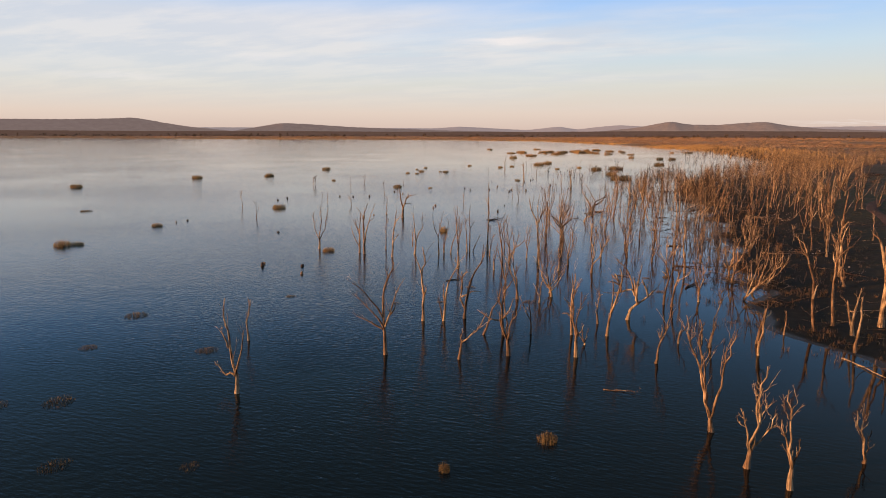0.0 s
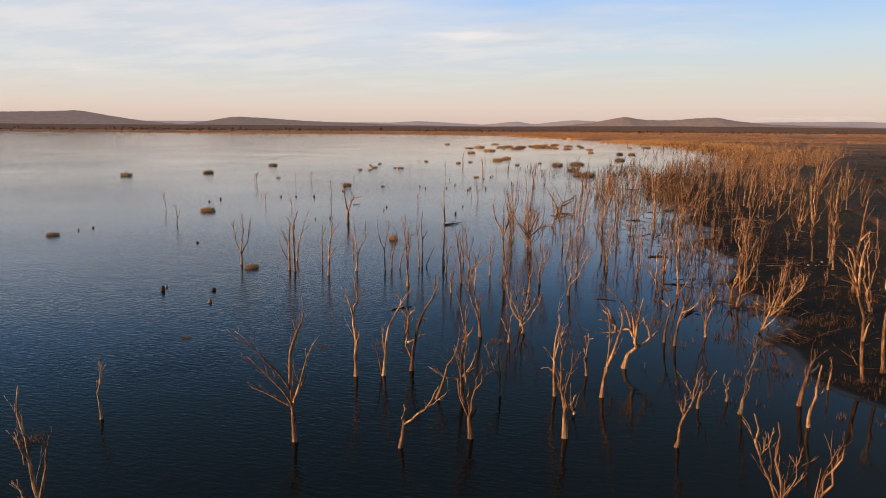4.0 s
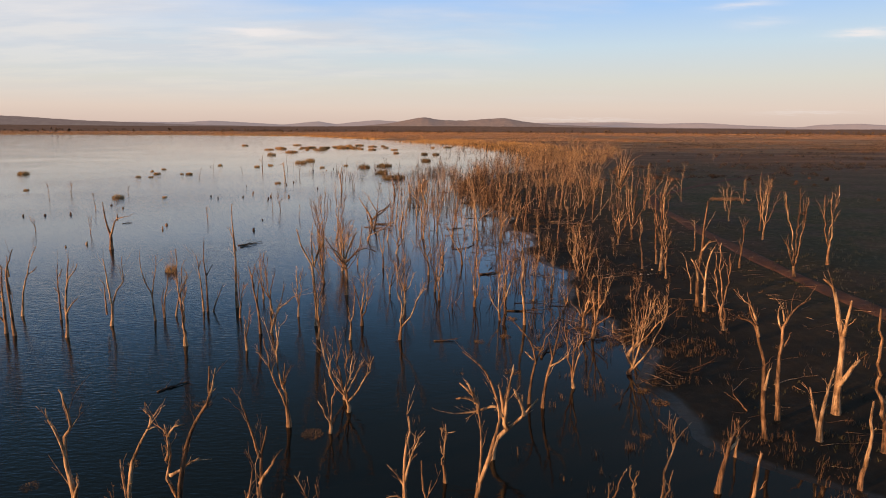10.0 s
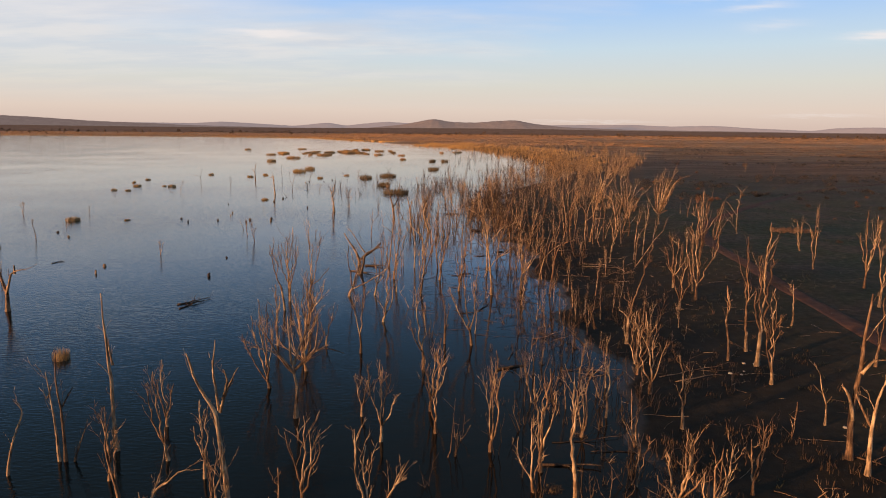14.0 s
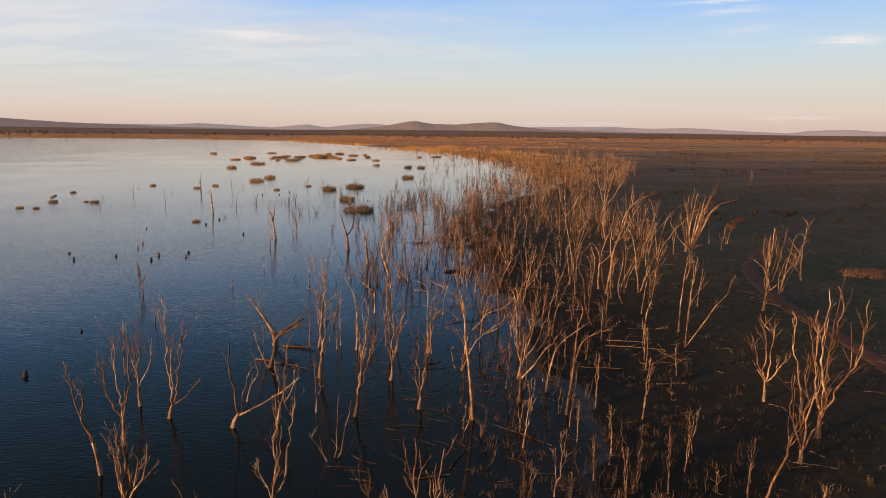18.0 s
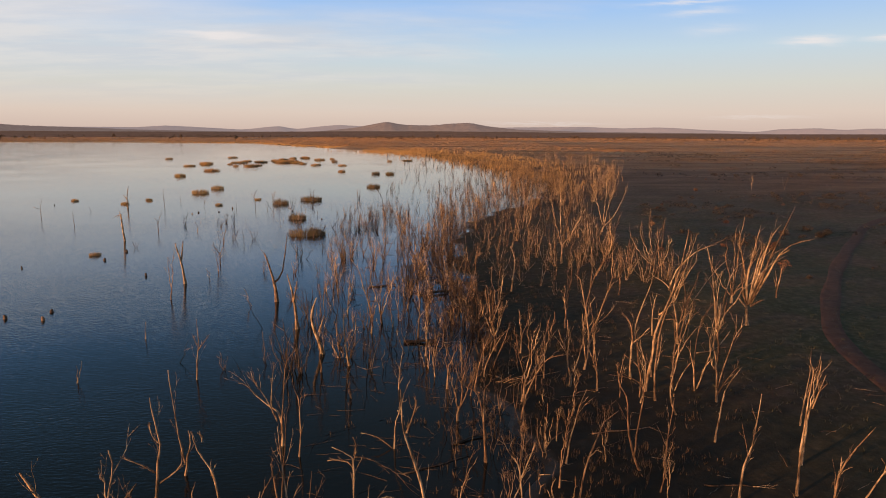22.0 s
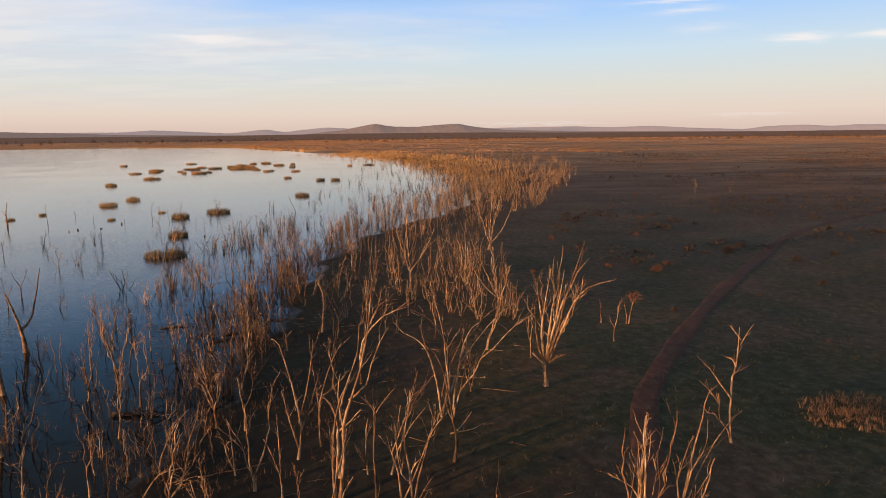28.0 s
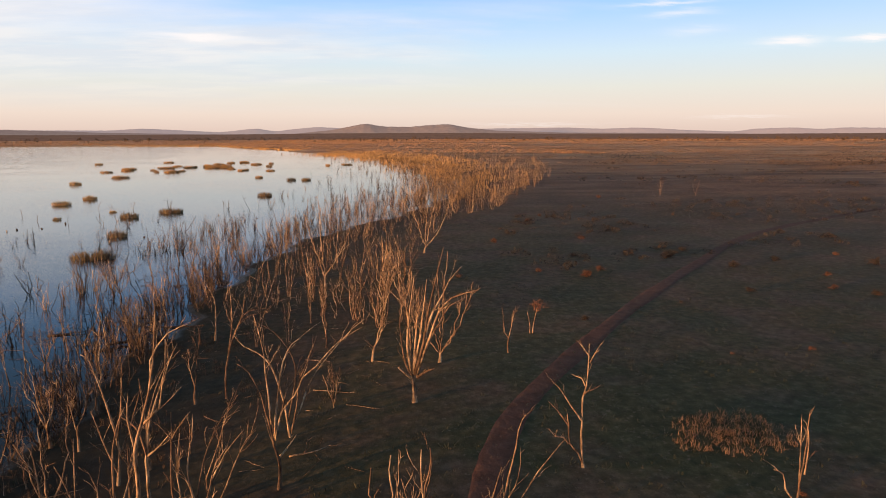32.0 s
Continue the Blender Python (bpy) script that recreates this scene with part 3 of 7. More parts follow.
def twigs_on(pts, radii, base, sides, count, length, rng, shape, branch, single):
    for _ in range(count):
        i = int(rng.uniform(0.35, 0.97) * (len(pts) - 1))
        p = pts[i]
        d = (pts[min(i + 1, len(pts) - 1)] - pts[max(i - 1, 0)]).normalized()
        side = Vector((rng.gauss(0, 1), rng.gauss(0, 0.8), rng.uniform(-0.3, 0.3))).normalized()
        way = (d * rng.uniform(0.8, 1.4) + side * rng.uniform(0.3, 0.75)).normalized()
        r = min(max(radii[i] * rng.uniform(0.26, 0.42), 0.012), 0.032)
        ln = length * rng.uniform(0.35, 1.1)
        if single:
            t = Shape()
            twig(t, p, way, ln, r, rng)
            part("twig", t.mesh("twig", BARK, True), branch)
        else:
            twig(shape, p, way, ln, r, rng, base + i * sides)


def tree_parts(thing, stems, rng, thick=1.0, stub=False, single=True):
    top = max(h for _, h in stems)
    mainx = sum(dx for dx, _ in stems) / len(stems)
    many = len(stems)
    r0 = (0.028 + 0.0075 * top) * thick * (1 + 0.06 * (many - 1))
    fork_h = top * (rng.uniform(0.08, 0.24) if many > 2 else rng.uniform(0.16, 0.38)) if many > 1 else top * 0.3
    fork_h = min(fork_h, min(h for _, h in stems) * 0.7)
    fork = Vector((mainx * 0.22 + rng.uniform(-0.06, 0.06), rng.uniform(-0.12, 0.12), fork_h))
    s = Shape()
    pts = [Vector((0, 0, -0.5)), Vector((0, 0, 0.0)), Vector((fork.x * 0.35 + rng.uniform(-.05, .05), fork.y * 0.3, fork_h * 0.45)), fork, fork + Vector((mainx * 0.05, 0, 0.12))]
    s.tube(pts, [r0 * 1.45, r0 * 1.2, r0 * 0.92, r0 * 0.74, r0 * 0.4], 8, rng)
    part("trunk", s.mesh("trunk", BARK, True), thing)
    for dx, h in stems:
        s = Shape()
        dy = rng.uniform(-0.5, 0.5) * (0.35 + abs(dx) * 0.7)
        b = Vector((dx, dy, h))
        ln = (b - fork).length
        bow = rng.uniform(-0.1, 0.55)
        c = fork.lerp(b, 0.5) + Vector(((dx - fork.x) * bow, dy * bow, -0.10 * ln * bow))
        rs = r0 * (0.86 if many == 1 else 0.66 / (1 + 0.05 * many)) * (0.65 + 0.35 * h / top)
        re = (0.34 if stub else 0.14) * rs + 0.011
        n = max(6, int(ln / 0.38))
        p, r, base = limb(s, fork - Vector((0, 0, 0.08)), c, b, rs, re, n, rng, 6, min(0.08 + 0.04 * ln, 0.26))
        forks = []
        for _ in range(0 if stub or ln < 1.6 else rng.choice((1, 2, 2, 3, 3))):
            k = int(len(p) * rng.uniform(0.4, 0.75))
            e = p[k] + Vector(((b.x - p[k].x) * rng.uniform(-0.2, 1.6) + rng.uniform(-0.4, 0.4), rng.uniform(-0.4, 0.4), (b.z - p[k].z) * rng.uniform(0.5, 0.98)))
            forks.append(limb(s, p[k], p[k].lerp(e, 0.5) + Vector((rng.uniform(-0.2, 0.2), rng.uniform(-0.1, 0.1), 0)), e, r[k] * 0.6, 0.009, 5, rng, 5, 0.12, base + 6 * k))
        branch_mesh = bpy.data.meshes.new("branch")
        branch = part("branch", branch_mesh, thing)
        twigs_on(p, r, base, 6, rng.randint(1, 2) if stub else rng.randint(2, 3), min(0.28 * ln, 1.3), rng, s, branch, single)
        twigs_on(p, r, base, 6, 0 if stub else rng.randint(0, 1), min(0.2 * ln, 0.9), rng, s, branch, False)
        for q, rr, bq in forks:
            twigs_on(q, rr, bq, 5, rng.randint(1, 3), min(0.24 * ln, 0.85), rng, s, branch, False)
        branch_mesh.from_pydata(s.v, [], s.f)
        branch_mesh.materials.append(BARK)
        branch_mesh.polygons.foreach_set("use_smooth", [True] * len(branch_mesh.polygons))
        branch_mesh.update()


PLACED = []


def place_name(x, y):
    return "standing in the lake" if inland(np.array(x), np.array(y)) < 0.5 else "on the dry shore"


def dead_tree(x, y, *stems, single=True):
    rng = random.Random(int(x * 131 + y * 17) + 7)
    z = max(gz(x, y), 0.0)
    thing = new("dead_tree")
    thing.location = (x, y, z)
    tree_parts(thing, stems, rng, 1.55 if -100 < y < 30 else 1.3 if -100 < y < 60 else 1.1, single=single)
    n = len(stems)
    form = "slender single-stemmed" if n == 1 else "forked" if n < 4 else "many-stemmed"
    tall = "tall " if max(h for _, h in stems) > 6 else ""
    tagged(thing, f"{tall}{form} bare dead gum tree {place_name(x, y)}", "dead tree", group="drowned dead trees")
    PLACED.append((x, y))
    return thing


def snag(x, y, *stems):
    rng = random.Random(int(x * 131 + y * 17) + 9)
    thing = new("tree_snag")
    thing.location = (x, y, max(gz(x, y), 0.0))
    tree_parts(thing, stems, rng, 1.75, True)
    tagged(thing, f"thick broken-off dead trunk {place_name(x, y)}", "dead tree", group="broken snags")
    PLACED.append((x, y))
    return thing



def limbed_tree(x, y, k, *limbs, wet=False):
    """A dead tree of crooked limbs; each limb is its bends as (across, up), the first one the trunk."""
    rng = random.Random(int(x * 131 + y * 17) + 5)
    thing = new("tree_snag" if k > 1 else "dead_tree")
    thing.location = (x, y, max(gz(x, y), 0.0))
    top = max(h for m in limbs for _, h in m)
    r0 = (0.027 + 0.0074 * top) * (k if k > 2 else k ** 0.8) * (1.75 if y < 30 else 1.4 if y < 60 else 1.12)
    for n, bends in enumerate(limbs):
        slope = rng.uniform(-0.35, 0.35) if n else rng.uniform(-0.08, 0.08)
        pts, run = [], 0.0
        keys = [Vector((a, 0, h)) for a, h in bends]
        for i in range(len(keys) - 1):
            p0, p1, p2, p3 = keys[max(i - 1, 0)], keys[i], keys[i + 1], keys[min(i + 2, len(keys) - 1)]
            for t in (0.0, 0.5):
                q = 0.5 * (2 * p1 + (p2 - p0) * t + (2 * p0 - 5 * p1 + 4 * p2 - p3) * t * t + (3 * p1 - p0 - 3 * p2 + p3) * t ** 3)
                step = (q - Vector((pts[-1].x, 0, pts[-1].z))).length if pts else 0
                run += step
                pts.append(q + Vector((rng.uniform(-0.02, 0.02), slope * run + rng.uniform(-0.02, 0.02), 0)))
        run += (keys[-1] - Vector((pts[-1].x, 0, pts[-1].z))).length
        pts.append(keys[-1] + Vector((0, slope * run, 0)))
        rs = r0 if n == 0 else r0 * 0.66 * (1 - 0.45 * bends[0][1] / top)
        re = max(rs * (0.42 if k > 1 and run < 2.5 else 0.18), 0.014)
        if n == 0:
            pts = [Vector((pts[0].x, 0, -0.5))] + pts
        m = len(pts) - 1
        radii = [rs * (1.25 if n == 0 and i < 2 else 1) + (re - rs) * (i / m) ** 0.9 for i in range(m + 1)]
        s = Shape()
        base = s.tube(pts, radii, 7, rng)
        me = bpy.data.meshes.new("trunk" if n == 0 else "branch")
        ob = part(me.name.split(".")[0], me, thing)
        length = min(0.36 * run, 1.5)
        twigs_on(pts, radii, base, 7, rng.randint(1, 3) if n else 1, length, rng, s, ob, True)
        twigs_on(pts, radii, base, 7, rng.randint(2, 4), length * 0.85, rng, s, ob, False)
        me.from_pydata(s.v, [], s.f)
        # one limb takes pale bark for its sunlit look, the rest dark wood
        me.materials.append(DARK_WOOD if wet and n != (1 if k < 3 else 0) else BARK)
        me.polygons.foreach_set("use_smooth", [True] * len(me.polygons))
        me.update()
    kind = "dark half-fallen dead tree lying" if wet else "thick old dead tree with broken limbs" if k > 1 else "bare dead gum tree with crooked pale limbs"
    tagged(thing, f"{kind} {place_name(x, y)}", "dead tree", group="broken snags" if k > 1 else "drowned dead trees")
    PLACED.append((x, y))
    return thing


dead_tree(9.2, -10.4, (-0.4, 4.1), (0.2, 2.1), (-0.5, 2.8), (0.0, 1.6))
limbed_tree(-16.9, -10.0, 1.0, ((0.0, 0.0), (0.01, 0.94), (-0.22, 1.56), (-0.4, 2.46), (-0.47, 3.32), (-0.77, 4.07), (-0.63, 5.08)), ((-0.03, 1.1), (0.36, 2.05), (0.57, 2.89), (0.62, 3.46)), ((-0.02, 0.95), (-0.49, 1.03), (-0.85, 0.8), (-1.41, 1.04), (-1.56, 1.21)), ((-0.4, 2.46), (-0.72, 3.02), (-1.05, 3.21)))
dead_tree(7.8, -9.2, (0.4, 4.5), (-0.4, 2.5), (1.0, 2.4), (0.3, 3.6))
dead_tree(12.5, -7.1, (-0.3, 2.7), (0.2, 1.4), (-0.4, 2.2))
dead_tree(6.6, -6.2, (-1.4, 5.3), (-0.8, 5.2), (0.7, 5.1), (-0.8, 4.6))
dead_tree(-21.7, -2.5, (0.1, 2.8), (-0.2, 1.8))
limbed_tree(-12.0, -1.9, 1.0, ((0.0, 0.0), (0.0, 1.1), (-0.05, 2.31), (-0.11, 3.49), (0.14, 4.62), (0.58, 5.5), (0.66, 5.94)), ((-0.05, 2.31), (-0.33, 3.05), (-0.71, 3.56), (-1.08, 4.18), (-1.64, 4.69)), ((-0.02, 1.7), (-0.36, 2.35), (-0.94, 3.01), (-1.78, 3.91)), ((0.03, 1.82), (0.49, 2.83), (0.95, 4.08), (1.39, 4.85)), ((-0.04, 1.59), (-0.58, 1.9), (-1.18, 2.22), (-1.77, 2.41)), ((-0.05, 3.25), (-0.08, 4.18), (0.16, 4.97), (-0.03, 5.44)), ((0.37, 2.61), (0.74, 3.04), (0.82, 3.38)))
dead_tree(-7.4, -1.1, (1.9, 3.3), (0.2, 2.0))
dead_tree(-4.7, 0.6, (-0.3, 5.2), (-0.8, 4.1), (0.5, 3.5), (0.2, 1.4), (-0.6, 2.8))
dead_tree(-0.7, 1.8, (-0.4, 5.3), (-0.6, 3.4), (0.2, 4.2), (0.4, 2.1))
dead_tree(4.0, 2.3, (0.8, 3.7), (0.2, 2.4))
limbed_tree(-7.3, 4.1, 1.0, ((0.0, 0.0), (0.35, 1.04), (0.56, 1.84), (0.97, 2.51), (1.16, 3.63)))
dead_tree(-0.5, 4.3, (-0.2, 1.6), (-0.6, 1.3), (0.2, 1.2))
limbed_tree(-6.0, 4.5, 1.0, ((0.0, 0.0), (-0.16, 1.04), (-0.16, 2.07), (-0.04, 2.97), (0.0, 3.86), (0.2, 4.73)), ((0.0, 3.86), (-0.11, 4.51), (-0.32, 5.37), (-0.43, 5.9)), ((-0.04, 2.97), (0.32, 3.53), (0.58, 3.98)), ((-0.1, 1.04), (-0.58, 1.03), (-1.11, 1.24), (-1.74, 1.75)), ((-0.06, 1.16), (0.35, 1.74), (0.64, 2.65)), ((-0.16, 2.07), (-0.39, 2.29), (-0.35, 2.85)))
limbed_tree(-4.3, 5.4, 1.0, ((0.0, 0.0), (-0.03, 0.94), (-0.16, 1.86), (-0.26, 2.31)), ((-0.03, 0.94), (-0.4, 1.49), (-0.63, 2.06), (-0.95, 2.54)))
limbed_tree(-12.4, 5.7, 1.0, ((0.0, 0.0), (-0.01, 1.23), (0.05, 1.98), (-0.12, 2.99), (-0.05, 3.96), (0.14, 4.31), (0.01, 5.17), (-0.12, 5.53)), ((-0.07, 3.23), (-0.27, 3.98), (-0.52, 4.48), (-0.57, 4.92)), ((0.07, 1.85), (0.24, 2.34), (0.27, 2.66)))
snag(10.0, 6.0, (0.2, 3.1))
limbed_tree(-1.6, 6.2, 1.0, ((0.0, 0.0), (-0.07, 1.4), (-0.11, 2.32), (-0.02, 3.24), (0.09, 3.82), (0.06, 4.37)), ((-0.09, 1.86), (0.1, 2.81), (0.27, 3.39), (0.41, 3.86)), ((-0.09, 1.86), (-0.37, 2.17), (-0.69, 2.47)), ((-0.06, 1.17), (-0.34, 1.48), (-0.74, 1.42)))
limbed_tree(-11.0, 6.2, 1.0, ((0.05, 0.0), (0.13, 1.15), (0.27, 2.41), (0.51, 3.14), (0.98, 3.98), (1.32, 4.09)), ((0.98, 3.98), (1.05, 4.35), (0.87, 4.48), (0.83, 4.8)), ((0.09, 1.15), (0.01, 2.17), (0.0, 2.92)), ((-0.07, 0.13), (-0.15, 0.91), (-0.31, 1.94)))
dead_tree(7.2, 6.6, (0.5, 3.9), (0.3, 2.2))
limbed_tree(0.7, 6.7, 1.0, ((0.0, 0.0), (0.12, 1.08), (0.34, 2.05), (0.64, 3.13), (0.81, 3.93), (0.72, 4.57), (0.62, 4.77)), ((0.12, 1.08), (0.09, 1.65)), ((0.15, 1.32), (0.26, 2.49), (0.2, 3.6), (0.1, 4.25)))
dead_tree(5.3, 6.7, (0.6, 1.9), (0.2, 1.5))
limbed_tree(-9.7, 7.3, 1.0, ((0.0, 0.0), (0.05, 0.92), (0.2, 1.83), (0.44, 2.85), (0.76, 3.61), (1.23, 4.35), (1.35, 4.98), (1.41, 5.72)), ((1.23, 4.3), (1.46, 4.97), (1.67, 5.71)), ((-0.02, 0.79), (-0.33, 1.33), (-0.42, 1.51), (-0.3, 2.23), (-0.37, 2.75), (-0.55, 3.13), (-0.91, 3.34)), ((-0.3, 2.23), (-0.2, 2.87), (-0.27, 3.63)), ((-0.2, 3.12), (0.04, 3.5), (0.42, 3.57)), ((-0.26, 1.64), (0.15, 1.83), (0.51, 2.08), (1.12, 2.06)))
dead_tree(6.8, 8.0, (-0.2, 1.4), (0.1, 1.3))
snag(15.8, 8.5, (0.1, 3.6))
limbed_tree(10.2, 8.5, 1.7, ((0.0, 0.0), (0.12, 0.84), (0.25, 1.62), (0.32, 2.25), (0.45, 2.52), (0.36, 2.99)), ((0.3, 1.75), (0.57, 1.99), (0.71, 2.27)))
dead_tree(-0.2, 9.4, (0.0, 2.4), (-0.2, 1.6))
snag(18.6, 11.0, (-1.2, 6.4), (-0.1, 4.7))
limbed_tree(12.2, 11.1, 1.0, ((0.0, 0.0), (0.03, 0.7), (0.07, 1.17), (0.02, 1.61)))
limbed_tree(1.8, 11.2, 1.7, ((0.0, 0.0), (0.17, 0.76), (0.67, 1.27), (1.27, 1.78), (1.94, 2.55)), ((0.67, 1.27), (0.4, 2.01), (0.14, 2.74), (-0.24, 3.59), (-0.71, 4.03), (-1.21, 4.39)), ((0.6, 1.39), (0.41, 2.53), (0.28, 3.16)), ((0.51, 1.5), (0.58, 2.56), (0.71, 3.62), (0.81, 4.27)), ((1.36, 1.93), (1.1, 2.66), (0.85, 3.18)), ((0.41, 1.88), (0.17, 2.28), (-0.25, 2.14), (-0.79, 1.91), (-1.57, 1.76), (-2.07, 1.8)), ((-0.58, 2.03), (-0.61, 2.48), (-0.85, 2.83), (-1.36, 3.27)), ((-0.72, 2.59), (-1.07, 2.79), (-1.52, 2.82)), ((-0.65, 2.47), (-0.91, 3.08), (-1.06, 3.32)))
limbed_tree(16.5, 12.2, 1.7, ((0.0, 0.0), (-0.04, 1.3), (0.09, 2.29), (0.22, 3.37)), ((-0.01, 0.24), (-0.25, 1.46), (-0.4, 2.35)))
limbed_tree(14.3, 12.6, 1.0, ((0.0, 0.0), (-0.12, 0.69), (-0.25, 1.85), (-0.33, 3.24), (-0.28, 3.38), (-0.37, 3.7), (-0.65, 4.56), (-0.87, 5.2), (-1.22, 5.46), (-1.48, 5.52), (-1.61, 5.68)), ((-0.75, 4.76), (-0.95, 5.64), (-1.19, 6.16), (-1.5, 6.33)), ((-0.87, 5.31), (-1.24, 5.69), (-1.43, 6.0), (-1.64, 6.58)), ((-0.29, 2.31), (-0.15, 3.06), (-0.06, 3.32)))
dead_tree(-5.3, 13.6, (-0.2, 2.6), (-0.5, 1.6), (0.2, 2.3))
dead_tree(-7.3, 14.3, (-0.6, 5.6), (-1.0, 4.3), (-0.1, 3.1))
limbed_tree(15.8, 14.3, 1.0, ((0.0, 0.0), (-0.15, 1.42), (-0.26, 2.65), (-0.27, 3.9), (-0.25, 4.64), (-0.04, 5.17), (0.33, 5.66), (0.72, 5.88)), ((-0.27, 4.51), (-0.46, 5.08), (-0.33, 5.6), (-0.41, 5.7)), ((-0.19, 4.9), (-0.31, 5.36), (-0.4, 5.58)), ((-0.24, 3.29), (-0.09, 3.82), (0.07, 4.23)))
limbed_tree(18.8, 14.6, 1.7, ((0.0, 0.0), (0.02, 1.95), (0.04, 3.47), (-0.19, 4.64), (-0.48, 5.8), (-0.68, 6.24), (-1.1, 6.57)), ((-0.08, 3.93), (-0.24, 4.87), (-0.39, 5.82)), ((-0.01, 1.42), (0.35, 2.57), (0.55, 2.88)))
dead_tree(-4.7, 15.8, (-1.2, 4.0), (1.3, 3.1), (-0.1, 3.5), (-0.5, 2.2))
limbed_tree(4.9, 16.1, 1.0, ((0.0, 0.0), (0.08, 1.08), (0.24, 2.01), (0.42, 2.63), (0.66, 3.84), (0.72, 4.43)), ((0.29, 2.17), (0.66, 2.39), (1.08, 2.77), (1.26, 3.23)), ((0.37, 2.63), (0.18, 3.61)))
limbed_tree(4.3, 16.6, 1.0, ((0.0, 0.0), (0.04, 0.78), (0.25, 2.04), (0.65, 3.02), (0.79, 3.63)), ((0.27, 2.11), (0.11, 2.92), (-0.17, 3.47), (-0.75, 4.12), (-1.07, 4.52)), ((0.16, 2.33), (-0.28, 2.7)))
dead_tree(-5.1, 17.3, (-0.4, 3.9), (-1.1, 3.4), (0.5, 2.5), (1.0, 2.0))
dead_tree(7.0, 18.5, (0.5, 3.9), (-0.6, 3.4), (0.1, 2.9))
dead_tree(10.6, 20.4, (0.9, 4.4), (1.8, 3.6), (0.3, 3.6), (-0.5, 2.1))
dead_tree(11.5, 23.3, (1.0, 4.4), (2.0, 3.8), (0.3, 3.3), (0.8, 2.6))
dead_tree(-12.1, 24.7, (-0.1, 2.2), (0.4, 2.9))
dead_tree(-16.2, 25.6, (0.1, 5.2), (-0.2, 6.3), (-0.1, 4.2))
dead_tree(13.0, 26.3, (1.1, 3.1), (0.3, 2.1), (1.5, 3.0))
dead_tree(10.2, 26.6, (0.4, 4.4), (-0.1, 3.3), (1.0, 4.1), (1.0, 2.1))
dead_tree(-5.9, 26.6, (0.4, 3.7), (-0.1, 2.3))
dead_tree(-2.6, 26.6, (-0.2, 5.0), (1.8, 4.2), (0.2, 4.3))
dead_tree(-8.0, 26.8, (-0.2, 3.8), (0.2, 3.1), (0.4, 4.6))
dead_tree(19.3, 27.2, (-0.7, 6.0), (-0.1, 5.3), (-0.8, 4.7))
limbed_tree(-24.6, 27.4, 1.0, ((0.0, 0.0), (0.05, 1.09), (0.09, 2.49), (0.27, 3.67), (0.37, 4.65), (0.47, 5.23)), ((0.24, 3.27), (0.59, 4.03), (1.08, 4.57), (1.32, 5.06)), ((0.05, 1.5), (0.46, 2.24), (0.82, 2.59)))
limbed_tree(-28.3, 27.9, 1.0, ((0.0, 0.0), (-0.02, 1.15), (-0.01, 2.37), (0.0, 3.58), (0.11, 4.56), (0.35, 5.12), (0.68, 5.88)), ((0.0, 2.77), (-0.17, 3.8), (-0.34, 4.42)), ((0.06, 3.97), (0.04, 4.77), (0.09, 5.35)))
limbed_tree(-12.1, 28.0, 1.0, ((0.0, 0.0), (-0.05, 1.54), (-0.18, 2.63), (-0.31, 3.69), (-0.09, 4.67)), ((-0.11, 2.09), (0.18, 3.59), (0.39, 3.8)), ((-0.24, 3.16), (-0.57, 4.25), (-0.74, 4.54)))
limbed_tree(-11.4, 28.2, 1.0, ((0.0, 0.0), (0.22, 0.95), (0.69, 1.78), (1.14, 2.09), (1.59, 2.53), (2.15, 2.69)), ((0.39, 1.31), (0.72, 2.31), (0.88, 3.34)), ((0.09, 0.44), (-0.01, 1.68)))
limbed_tree(-29.1, 28.3, 1.0, ((0.0, 0.0), (0.04, 1.23), (0.07, 2.25), (0.14, 3.46), (0.3, 4.45), (0.07, 5.08)), ((0.01, 0.83), (-0.15, 2.29), (-0.64, 2.98), (-1.17, 3.66)), ((0.05, 2.05), (-0.22, 3.11), (-0.24, 3.92)), ((0.02, 0.62), (-0.37, 1.31), (-0.82, 2.4), (-0.96, 3.03)))
dead_tree(10.1, 28.8, (0.5, 4.0), (-0.6, 3.0), (-1.0, 2.1), (0.3, 2.9), (0.9, 2.4))
dead_tree(-34.9, 29.1, (0.5, 5.2), (-0.6, 4.4), (1.3, 4.7))
dead_tree(-5.4, 29.7, (0.2, 4.2), (-0.6, 3.5), (0.8, 3.1), (0.5, 3.7))
dead_tree(6.1, 29.7, (-0.3, 5.6))
limbed_tree(-8.6, 29.7, 1.0, ((0.0, 0.0), (0.08, 1.41), (-0.04, 2.82), (-0.1, 4.2), (-0.3, 4.77), (-0.72, 5.61), (-0.91, 6.42), (-1.04, 6.95)), ((-0.05, 4.25), (0.3, 5.23), (0.55, 5.74), (0.85, 6.25)), ((-0.07, 4.33), (-0.11, 5.55), (-0.12, 6.34), (0.1, 7.5)), ((0.12, 4.85), (0.44, 5.76), (0.34, 6.3)))
limbed_tree(-22.9, 29.9, 1.0, ((0.0, 0.0), (0.13, 0.97), (0.09, 1.83), (-0.05, 3.11), (-0.14, 4.17), (-0.26, 4.8)), ((0.11, 1.19), (0.4, 2.43), (0.77, 3.02), (0.66, 3.88), (0.58, 4.73)), ((-0.28, 0.81), (-0.11, 2.28), (0.01, 3.11)))
dead_tree(14.1, 30.5, (0.2, 3.4), (-0.2, 2.5), (0.5, 3.2))
dead_tree(4.5, 30.8, (-0.2, 3.5), (-0.7, 2.5), (0.2, 2.2))
